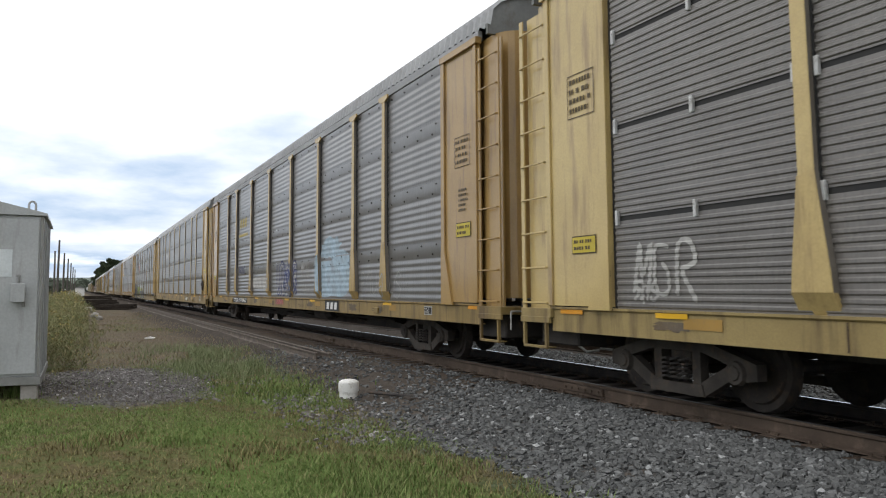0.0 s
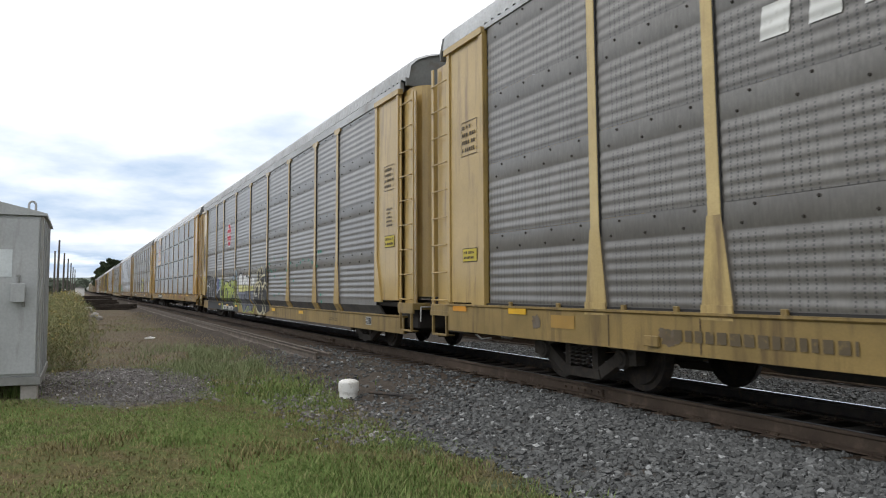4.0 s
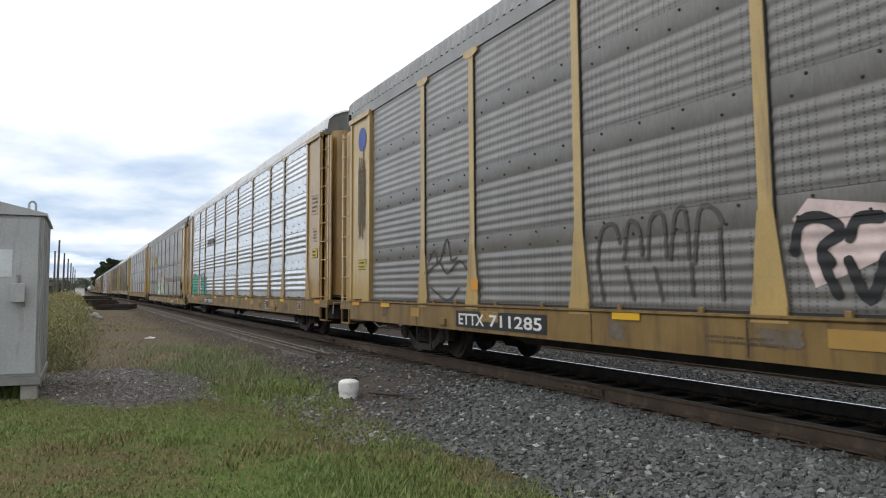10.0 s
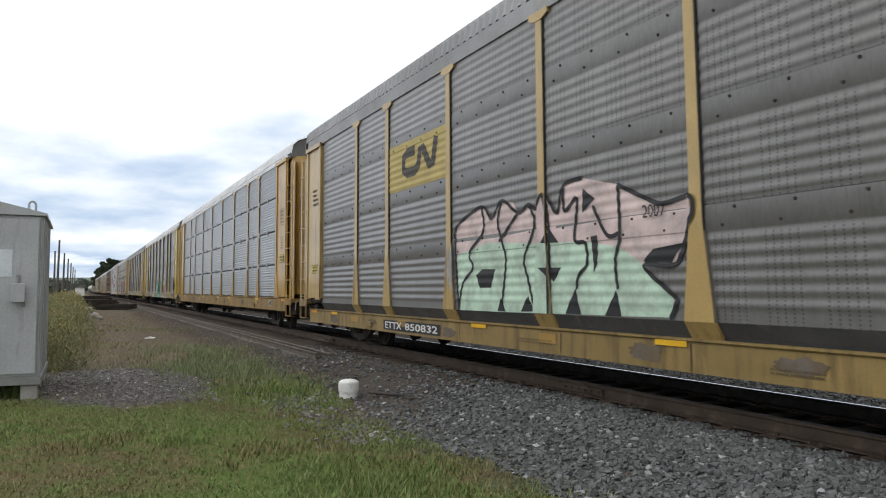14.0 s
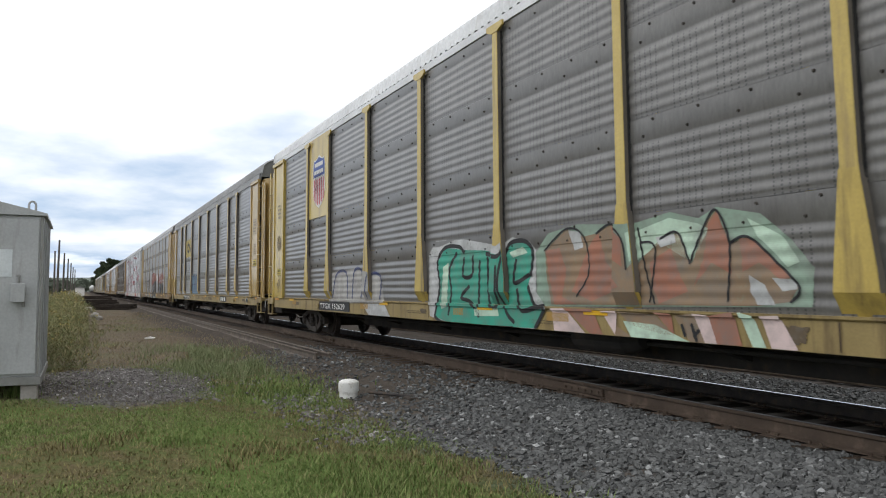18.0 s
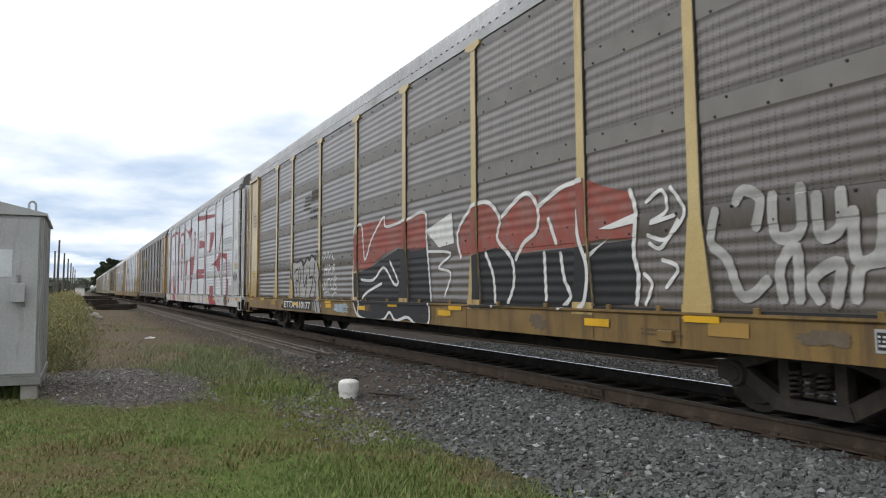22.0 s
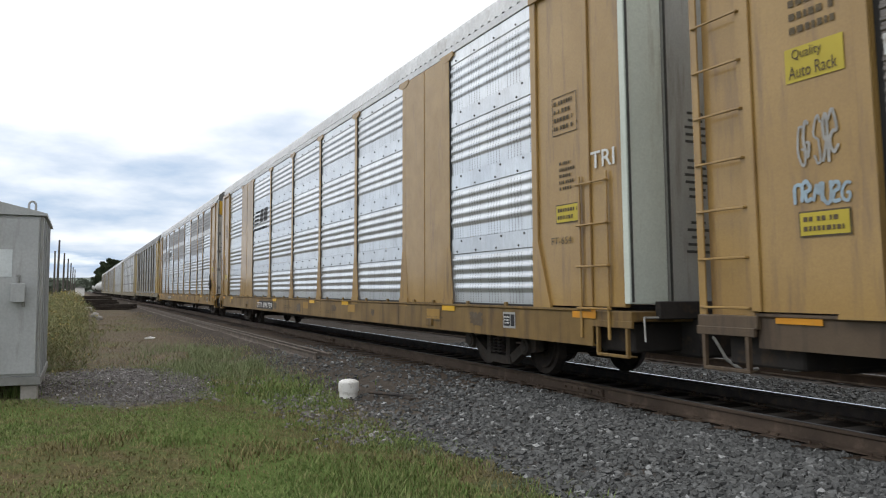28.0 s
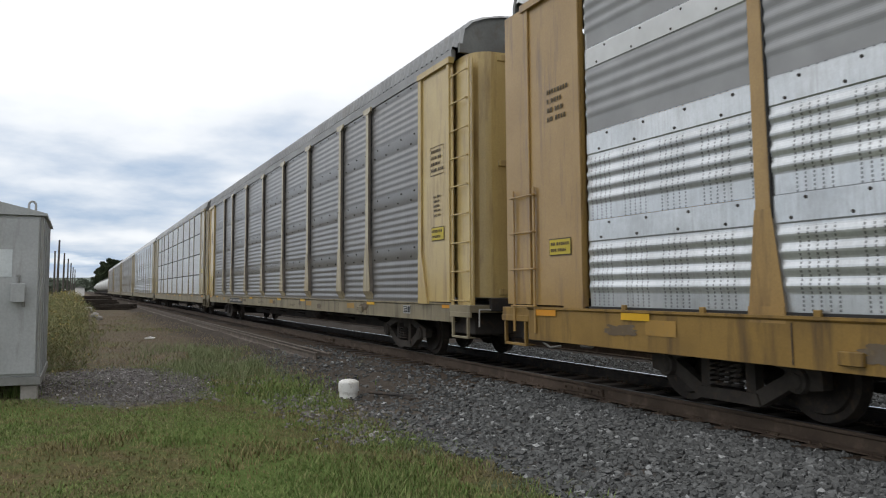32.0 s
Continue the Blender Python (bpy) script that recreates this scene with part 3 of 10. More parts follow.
def truck_meshes():
    def frame_side(bm):
        # cast side frame with window for the springs and two pedestals
        prism(bm, [(-1.12, 0.52), (-0.80, 0.61), (-0.42, 0.71), (0.42, 0.71), (0.80, 0.61), (1.12, 0.52), (1.12, 0.36), (0.98, 0.34), (0.93, 0.42), (0.72, 0.50), (0.40, 0.59), (-0.40, 0.59), (-0.72, 0.50), (-0.93, 0.42), (-0.98, 0.34), (-1.12, 0.36)], "y", -0.07, 0.06)
        prism(bm, [(-0.42, 0.13), (0.42, 0.13), (0.38, 0.25), (-0.38, 0.25)], "y", -0.08, 0.07)
        for e in (-1, 1):
            prism(bm, [(e * 0.78, 0.34), (e * 0.74, 0.48), (e * 0.30, 0.24), (e * 0.40, 0.13)], "y", -0.06, 0.05)
            prism(bm, [(e * 0.24, 0.22), (e * 0.36, 0.22), (e * 0.36, 0.62), (e * 0.24, 0.62)], "y", -0.062, 0.05)
        for s in (-0.865, 0.865):
            tube(bm, (s, -0.11, 0.42), (s, -0.055, 0.42), 0.115, 0.13, 12)
            tube(bm, (s, -0.125, 0.42), (s, -0.11, 0.42), 0.07, 0.08, 8)

    def spring(bm):
        n = 44
        prev = None
        for i in range(n + 1):
            a = i / n * math.pi * 2 * 5
            z = 0.27 + 0.24 * i / n
            c = Vector((0.055 * math.cos(a), 0.055 * math.sin(a), z))
            u = Vector((math.cos(a), math.sin(a), 0))
            ring = [bm.verts.new(c + u * 0.016 * math.cos(q) + Vector((0, 0, 0.016 * math.sin(q)))) for q in (0.8, 2.4, 3.9, 5.5)]
            if prev:
                for k in range(4):
                    bm.faces.new((prev[k], prev[(k + 1) % 4], ring[(k + 1) % 4], ring[k]))
            prev = ring

    def bolster(bm):
        box(bm, -0.17, 0.17, -1.0, 1.0, 0.44, 0.60, 0.02)
        box(bm, -0.40, -0.30, -0.62, 0.62, 0.28, 0.38, 0.01)
        box(bm, 0.30, 0.40, -0.62, 0.62, 0.28, 0.38, 0.01)

    def wheelset(bm):
        tube(bm, (0, -1.02, 0), (0, 1.02, 0), 0.075, None, 10)
        for s in (-1, 1):
            prof = [(0.10, 0.69), (0.16, 0.70), (0.33, 0.735), (0.345, 0.70), (0.415, 0.705), (0.445, 0.69), (0.445, 0.665), (0.345, 0.66), (0.33, 0.685), (0.16, 0.655), (0.10, 0.655)]
            prof = [(r, y + 0.075 if r < 0.44 else y) for r, y in prof]
            seg = 28
            rings = []
            for i in range(seg):
                a = 2 * math.pi * i / seg
                rings.append([bm.verts.new((r * math.cos(a), s * y, r * math.sin(a))) for r, y in prof])
            k = len(prof)
            for i in range(seg):
                A, B = rings[i], rings[(i + 1) % seg]
                for j in range(k):
                    bm.faces.new((A[j], A[(j + 1) % k], B[(j + 1) % k], B[j]))
        bmesh.ops.recalc_face_normals(bm, faces=bm.faces)
    return shape("side_frame", frame_side), shape("spring", spring), shape("bolster", bolster), shape("wheelset", wheelset)


M_BOLT = surface("rusty_bolt", (0.055, 0.044, 0.036), (0.035, 0.030, 0.027), None, 8.0, 40.0, 0.8)
M_CAB_SEAM = surface("door_seam_dark", (0.075, 0.078, 0.075), (0.050, 0.052, 0.050), None, 8.0, 40.0, 0.7)
M_HINGE = surface("hinge_steel", (0.24, 0.235, 0.225), (0.17, 0.165, 0.16), (0.12, 0.09, 0.06), 8.0, 40.0, 0.6, 0.2)
M_LEAF_GREEN = surface("door_pale_green", (0.64, 0.69, 0.62), (0.56, 0.61, 0.55), (0.36, 0.35, 0.29), 1.0, 40.0, 0.5, streak=1.0, cover=0.2)
M_LEAF_GREY = surface("door_grey", (0.42, 0.43, 0.41), (0.34, 0.35, 0.335), (0.20, 0.18, 0.15), 1.0, 40.0, 0.55, streak=1.0, cover=0.35)
M_LEAF_WHITE = surface("door_dirty_white", (0.60, 0.60, 0.57), (0.47, 0.47, 0.44), (0.22, 0.19, 0.15), 1.0, 40.0, 0.55, streak=1.0, cover=0.45)
M_LEAF_TOP = surface("door_orange_top", (0.60, 0.36, 0.03), (0.52, 0.31, 0.03), (0.30, 0.2, 0.06), 2.0, 40.0, 0.5, streak=1.0)
M_WHEEL = surface("wheel_steel", (0.045, 0.036, 0.030), (0.026, 0.022, 0.020), (0.085, 0.055, 0.035), 6.0, 40.0, 0.7, 0.3)
M_TRUCK = surface("truck_cast", (0.060, 0.051, 0.043), (0.035, 0.030, 0.026), (0.085, 0.056, 0.038), 4.0, 40.0, 0.85, 0.1)
M_UNDER = surface("underframe_black", (0.040, 0.034, 0.030), (0.022, 0.020, 0.019), (0.08, 0.05, 0.03), 2.0, 30.0, 0.85)
M_ROOF = surface("roof_galvanised", (0.50, 0.51, 0.52), (0.38, 0.385, 0.39), (0.30, 0.28, 0.26), 0.8, 25.0, 0.55, 0.35, cover=0.2)
M_ROOF_WHITE = surface("roof_bright", (0.72, 0.73, 0.74), (0.60, 0.61, 0.62), (0.42, 0.40, 0.38), 0.8, 25.0, 0.5, 0.25, cover=0.2)
M_ROOF_GREY = surface("roof_grey", (0.34, 0.345, 0.35), (0.26, 0.265, 0.27), (0.22, 0.20, 0.18), 0.8, 25.0, 0.6, 0.25, cover=0.2)
M_CAP = surface("roof_cap_grey_green", (0.17, 0.175, 0.170), (0.12, 0.123, 0.118), (0.10, 0.085, 0.065), 1.5, 25.0, 0.6, 0.1, cover=0.4)
# skirt colour darkened for dirt and for the shade on its inward slope
M_SKIRT = surface("skirt_dirt_shade_grey", (0.095, 0.090, 0.085), (0.060, 0.057, 0.054), (0.15, 0.12, 0.09), 1.5, 30.0, 0.75, streak=1.0)
M_HOSE = surface("hose_grey", (0.45, 0.44, 0.42), (0.30, 0.29, 0.27), None, 8.0, 40.0, 0.6)
# near-black colour for strips that imitate shade in narrow gaps
M_GAP_SHADE = surface("gap_shade_black", (0.018, 0.018, 0.019), (0.030, 0.029, 0.028), None, 5.0, 40.0, 0.8)

PAINTS = {
    "yellow": ((0.47, 0.318, 0.105), (0.39, 0.268, 0.090), (0.17, 0.105, 0.050)),
    "pale": ((0.53, 0.395, 0.155), (0.46, 0.335, 0.130), (0.21, 0.130, 0.065)),
    "orange": ((0.46, 0.275, 0.062), (0.39, 0.232, 0.055), (0.15, 0.09, 0.04)),
    "tan": ((0.375, 0.232, 0.070), (0.310, 0.188, 0.058), (0.16, 0.098, 0.052)),
    "cream": ((0.45, 0.385, 0.245), (0.38, 0.320, 0.205), (0.17, 0.125, 0.080)),
    "brown": ((0.20, 0.140, 0.085), (0.155, 0.105, 0.066), (0.08, 0.055, 0.042)),
    "white": ((0.58, 0.58, 0.57), (0.48, 0.48, 0.47), (0.30, 0.26, 0.21)),
    "bright": ((0.54, 0.395, 0.085), (0.47, 0.340, 0.072), (0.22, 0.15, 0.06)),
}


def coat(key, role):
    c1, c2, st = PAINTS[key]
    if role == "sill" and key != "white":
        c1, c2, st = tuple(0.62 * x for x in c1), tuple(0.52 * x for x in c2), tuple(0.42 * x for x in st)
    # foot paint is a little browner and darker than the post
    if role == "foot" and key != "white":
        c1, c2, st = tuple(0.93 * a + 0.07 * b for a, b in zip(c1, (0.17, 0.105, 0.06))), tuple(0.86 * a + 0.14 * b for a, b in zip(c2, (0.15, 0.095, 0.055))), tuple(0.6 * x for x in st)
    return surface("%s_paint_%s" % (key, role), c1, c2, st, {"sill": 1.2, "post": 2.5}.get(role, 1.0), 45.0, 0.55, 0.0, streak=1.0, cover={"sill": 0.50, "post": 0.25, "door": 0.40, "foot": 0.45}.get(role, 0.25), gloss={"sill": 0.15, "foot": 0.3}.get(role, 0.6))


SHEETS = {
    "grey": ((0.138, 0.133, 0.125), (0.100, 0.094, 0.087), (0.072, 0.063, 0.056), 0.10, 0.62, 0.95),
    "warm": ((0.160, 0.151, 0.138), (0.118, 0.108, 0.097), (0.075, 0.064, 0.055), 0.05, 0.65, 0.95),
    "brown": ((0.128, 0.107, 0.090), (0.090, 0.073, 0.061), (0.055, 0.043, 0.034), 0.0, 0.7, 0.95),
    "blue": ((0.235, 0.252, 0.268), (0.190, 0.203, 0.217), (0.130, 0.125, 0.120), 0.25, 0.50, 0.0),
    "dusk": ((0.138, 0.126, 0.113), (0.100, 0.090, 0.081), (0.075, 0.064, 0.055), 0.05, 0.65, 0.0),
    "silver": ((0.78, 0.82, 0.85), (0.63, 0.67, 0.71), (0.32, 0.31, 0.30), 0.62, 0.35, 0.80),
    "zinc": ((0.78, 0.81, 0.83), (0.54, 0.57, 0.59), (0.27, 0.26, 0.25), 0.62, 0.37, 0.75),
    "white": ((0.64, 0.66, 0.68), (0.52, 0.54, 0.56), (0.36, 0.34, 0.32), 0.0, 0.55, 0.60),
}


def sheet_mat(key):
    c1, c2, g, metal, rough, holes = SHEETS[key]
    return sheet_steel("%s_rack_sheet" % key, c1, c2, g, metal, rough, holes, 0.5, 0.35)


def truck_at(car, cx, name="truck"):
    fr, sp, bo, wh = truck_meshes()
    tk = piece(name, bo, M_TRUCK, car, pose(cx, 0, RAIL_Z), "dark cast steel truck with two axles")
    for s, turn in ((-1.0, 0), (1.0, 180)):
        piece("side_frame", fr, M_TRUCK, tk, pose(0, s, 0, 0, 0, turn))
        for dx in (-0.145, 0.0, 0.145):
            piece("spring", sp, M_STEEL_DARK, tk, pose(dx, s * 1.075, 0))
    for dx in (-0.865, 0.865):
        w = piece("wheelset", wh, M_WHEEL, tk, pose(dx, 0, 0.445))
        WHEELS.append((car, w, cx + dx))


WHEELS = []
CARS = []
INSET = 0.11
BENT = dict(proud=0.05, bend=1.26, top=1.075, low=0.765)
DEEP = dict(knee=0.97, top=0.80, low=0.455, shaded_skirt=True)


def rack_car(spec):
    """An enclosed car for new automobiles. Local x runs forward, the near side is -y."""
    car = tagged(empty("autorack_car"), spec["label"], "freight car", "cars of the passing train")
    kind, sh = spec.get("kind", "perf"), sheet_mat(spec["sheet"])
    post, sill = coat(spec.get("post", "yellow"), "post"), coat(spec.get("sill", "yellow"), "sill")
    door = coat(spec.get("door", spec.get("post", "yellow")), "door")
    roof = spec.get("roof", M_ROOF)
    drop, top, low = spec.get("drop", 0.0), spec.get("top", 1.065), spec.get("low", 0.67)
    knee, bend, proud = spec.get("knee"), spec.get("bend"), spec.get("proud", 0.0)
    inset = INSET if knee else proud
    ladder = ladder_meshes(drop)
    near_detail = spec.get("detail", True)
    # underframe
    bm = bmesh.new()
    box(bm, -13.2, 13.2, -1.38, 1.38, ZP - 0.10, ZP - 0.02)
    part("deck", bm, M_UNDER, car)
    bm = bmesh.new()
    box(bm, -13.6, 13.6, -0.25, 0.25, 0.60, ZP - 0.10)
    prism(bm, [(-8.6, 0.66), (-7.4, 0.43), (7.4, 0.43), (8.6, 0.66), (8.6, ZP - 0.10), (-8.6, ZP - 0.10)], "y", -0.42, 0.42)
    part("center_sill", bm, M_UNDER, car, "deep black centre girder")
    for x in (-7.6, -5.1, -2.5, 0.1, 2.5, 5.0, 7.6):
        bm = bmesh.new()
        prism(bm, [(-1.30, 0.80), (-0.43, 0.52), (-0.43, ZP - 0.11), (-1.30, ZP - 0.11)], "x", x - 0.06, x + 0.06)
        part("cross_bearer", bm, M_UNDER, car)
    bm = bmesh.new()
    tube(bm, (-8.2, -0.9, 0.66), (8.2, -0.9, 0.66), 0.028, None, 6)
    part("brake_pipe", bm, M_UNDER, car)
    bm = bmesh.new()
    tube(bm, (2.7, -0.95, 0.70), (3.7, -0.95, 0.70), 0.19, None, 14)
    tube(bm, (3.7, -0.95, 0.70), (3.95, -0.95, 0.70), 0.19, 0.10, 14)
    part("air_reservoir", bm, M_UNDER, car, "black air brake reservoir")
    for side, turn in ((-1, 0), (1, 180)):
        R = pose(0, 0, 0, 0, 0, turn)
        piece("side_sill", sill_mesh(top, low), sill, car, R @ pose(0, -1.48 + inset, 0))
        if knee:
            bm = bmesh.new()
            prism(bm, [(-1.447, knee + 0.004), (-1.447 + inset, top - 0.004), (-1.40 + inset, top - 0.004), (-1.40, knee + 0.004)], "x", -11.95, 11.95)
            bmesh.ops.transform(bm, matrix=R, verts=bm.verts)
            part("skirt", bm, M_SKIRT if spec.get("shaded_skirt") else sh, car, "sloping lower skirt of the side")
        for x in POSTS[1:-1]:
            p = piece("post", post_mesh(knee or bend, drop) if knee or bend else post_mesh(drop=drop), post, car, R @ pose(x, -1.432 - proud, 0))
            if near_detail and side < 0:
                foot = coat(spec.get("post", "yellow"), "foot")
                piece("post_gap", post_shade_mesh(knee or bend or ZP, drop), M_GAP_SHADE, p, pose(0.088, proud, 0), "dark gap beside the post")
                if knee or bend:
                    piece("post_foot", bent_foot_mesh(knee or bend, top, INSET), foot, p, None, "browner stained foot bent inwards")
                else:
                    piece("post_foot", foot_mesh(), foot, p, None, "browner stained flared foot")
                piece("post_gusset", gusset_mesh(), post, p, pose(0, -0.035, ZE - 0.02 - drop))
        bm = bmesh.new()
        box(bm, -13.2, 13.2, -1.475, -1.40, ZE - 0.04 - drop, ZE + 0.03 - drop * 0.3)
        bmesh.ops.transform(bm, matrix=R, verts=bm.verts)
        part("top_rail", bm, roof, car)
        for i, (a, b) in enumerate(BAYS):
            c, w = (a + b) / 2, b - a - 0.13
            if side < 0 and i in spec.get("plain", ()):
                bm = bmesh.new()
                box(bm, -w / 2 - 0.04, w / 2 + 0.04, -0.03, 0.02, ZP, ZE - 0.05 - drop, 0.004)
                box(bm, -0.012, 0.012, -0.038, -0.03, ZP, ZE - 0.05 - drop)
                ob = part("plain_panel", bm, post, car, "smooth painted panel between the posts")
                ob.matrix_basis = pose(c, -1.45, 0)
            elif side < 0 and near_detail:
                for r in range(4):
                    if (i, r) in spec.get("skip", ()):
                        continue
                    piece("side_sheet", sheet(kind, w, 1, knee - ZP if knee and r == 0 else 0.0, ROW - drop - 0.006 if drop and r == 3 else 9.0), sh, car, pose(c, -1.445, ZP + r * ROW))
            else:
                piece("side_sheet", sheet(kind, w, 4), sh, car, R @ pose(-c if side > 0 else c, -1.445, ZP))
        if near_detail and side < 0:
            # thin black strip drawn as the shade below the sheets
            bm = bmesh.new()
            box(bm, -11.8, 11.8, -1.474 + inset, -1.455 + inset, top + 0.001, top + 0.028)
            part("foot_slot", bm, M_GAP_SHADE, car, "black slot under the side sheets")
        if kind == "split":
            # black sheet behind the slats, painted as the shade in their gaps
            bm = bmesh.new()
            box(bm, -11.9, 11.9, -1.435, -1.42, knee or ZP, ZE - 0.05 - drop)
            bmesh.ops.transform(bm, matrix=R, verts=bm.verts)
            part("liner", bm, M_GAP_SHADE, car)
        for e in (-1, 1):
            m = R @ pose(e * 11.86, -1.45, 0)
            if e < 0:
                m = m @ Matrix.Diagonal((-1, 1, 1, 1))
            piece("end_panel", end_panel_mesh(drop), door, car, m)
            if spec.get("flat"):
                bm = bmesh.new()
                box(bm, 13.145, 13.74, -1.478, -1.40, ZP + 0.02, ZE - 0.02 - drop, 0.008)
                if e < 0:
                    bmesh.ops.scale(bm, vec=(-1, 1, 1), verts=bm.verts)
                    bmesh.ops.reverse_faces(bm, faces=bm.faces)
                bmesh.ops.transform(bm, matrix=R, verts=bm.verts)
                part("corner_panel", bm, door, car, "tall corner panel with a rust seam")
                bm = bmesh.new()
                for dx in (-0.27, 0.27):
                    box(bm, dx - 0.02, dx + 0.02, -0.012, 0.012, 0.72, 2.66, 0.004)
                lad = part("ladder", bm, post, car, "short ladder of four rungs")
                lad.matrix_basis = R @ pose(e * 13.22, -1.515, 0)
                for q in range(4):
                    piece("rung", ladder[1], post, lad, pose(0, 0, 1.07 + q * 0.495))
                continue
            base = R @ pose(e * 13.50, -1.47, 0)
            lad = piece("ladder", ladder[2], door, car, base)
            for dx in (-0.30, 0.30):
                piece("ladder_rail", ladder[0], door, lad, pose(dx, 0, 0))
            for q in range(9 if near_detail else 0):
                piece("rung", ladder[1], door, lad, pose(0, 0, ZP + 0.05 + q * 0.46))
    for e in (-1, 1):
        E = pose(0, 0, 0, 0, 0, 0 if e > 0 else 180)
        if e > 0 and spec.get("flat"):
            flat_end(car, spec)
        for s in (1, -1):
            m = E @ pose(13.52, 0, 0)
            if s < 0:
                m = m @ Matrix.Diagonal((1, -1, 1, 1))
            if e > 0 and s > 0 and spec.get("flat"):
                continue
            leaf = piece("end_door", door_mesh(drop), door, car, m)
            if e > 0 and near_detail:
                rib, edge = door_rib_meshes()
                for z in (ZP + 0.14, ZP + 2.2, ZE - 0.16 - drop):
                    piece("door_rib", rib, door, leaf, pose(0, 0, z))
                piece("door_edge", edge, door, leaf)
        piece("roof_end_cap", roof_end_mesh(), spec.get("cap", M_CAP), car, E @ pose(13.48, 0, -drop * 0.3))
        bm = bmesh.new()
        box(bm, 13.12, 13.86, -1.50, 1.50, ZP - 0.14, ZP - 0.02, 0.01)
        for s in (-1, 1):
            y0, y1 = s * 1.485 - 0.02, s * 1.485 + 0.02
            box(bm, 13.15, 13.87, y0, y1, 0.86, ZP - 0.13, 0.005)
            box(bm, 13.22, 13.80, y0, y1, 0.53, 0.565, 0.005)
            box(bm, 13.22, 13.26, y0, y1, 0.565, 0.86)
            box(bm, 13.76, 13.80, y0, y1, 0.565, 0.86)
            box(bm, 13.261, 13.759, s * 1.40 - 0.07, s * 1.40 + 0.06, 0.535, 0.55)
        bmesh.ops.transform(bm, matrix=E, verts=bm.verts)
        part("end_sill", bm, sill, car)
        bm = bmesh.new()
        box(bm, 12.9, 13.98, -0.62, 0.62, 0.52, 1.00, 0.03)
        box(bm, 12.8, 13.66, -1.30, 1.30, 0.58, 0.92, 0.02)
        tube(bm, (13.9, -0.9, 1.0), (13.9, 0.9, 1.0), 0.03, None, 8)
        box(bm, 13.84, 13.93, -1.15, 1.15, 0.96, 1.16, 0.01)
        bmesh.ops.transform(bm, matrix=E, verts=bm.verts)
        part("draft_gear_box", bm, M_UNDER, car, "black draft gear housing")
        bm = bmesh.new()
        box(bm, 13.80, 14.15, -0.11, 0.11, 0.74, 0.96, 0.02)
        box(bm, 14.08, 14.36, -0.16, 0.17, 0.70, 1.0, 0.04)
        bmesh.ops.transform(bm, matrix=E, verts=bm.verts)
        part("coupler", bm, M_STEEL_DARK, car, "rusty knuckle coupler")
        bm = bmesh.new()
        pts = [(13.86, -0.45, 0.80), (14.0, -0.45, 0.74), (14.12, -0.40, 0.52), (14.25, -0.30, 0.40), (14.30, -0.12, 0.42)]
        for a, b in zip(pts[:-1], pts[1:]):
            tube(bm, a, b, 0.018, None, 8)
        tube(bm, (13.9, -1.35, 0.98), (13.9, -0.1, 0.98), 0.012, None, 6)
        tube(bm, (13.9, -1.35, 0.98), (13.95, -1.38, 0.72), 0.012, None, 6)
        bmesh.ops.transform(bm, matrix=E, verts=bm.verts)
        part("air_hose", bm, M_HOSE, car, "hanging grey air hose and cut lever")
    piece("roof", roof_mesh(), roof, car, pose(0, 0, -drop * 0.3))
    ta, tb = spec.get("trucks", (10.05, -10.05))
    truck_at(car, ta)
    truck_at(car, tb)
    CARS.append((car, spec))
    return car


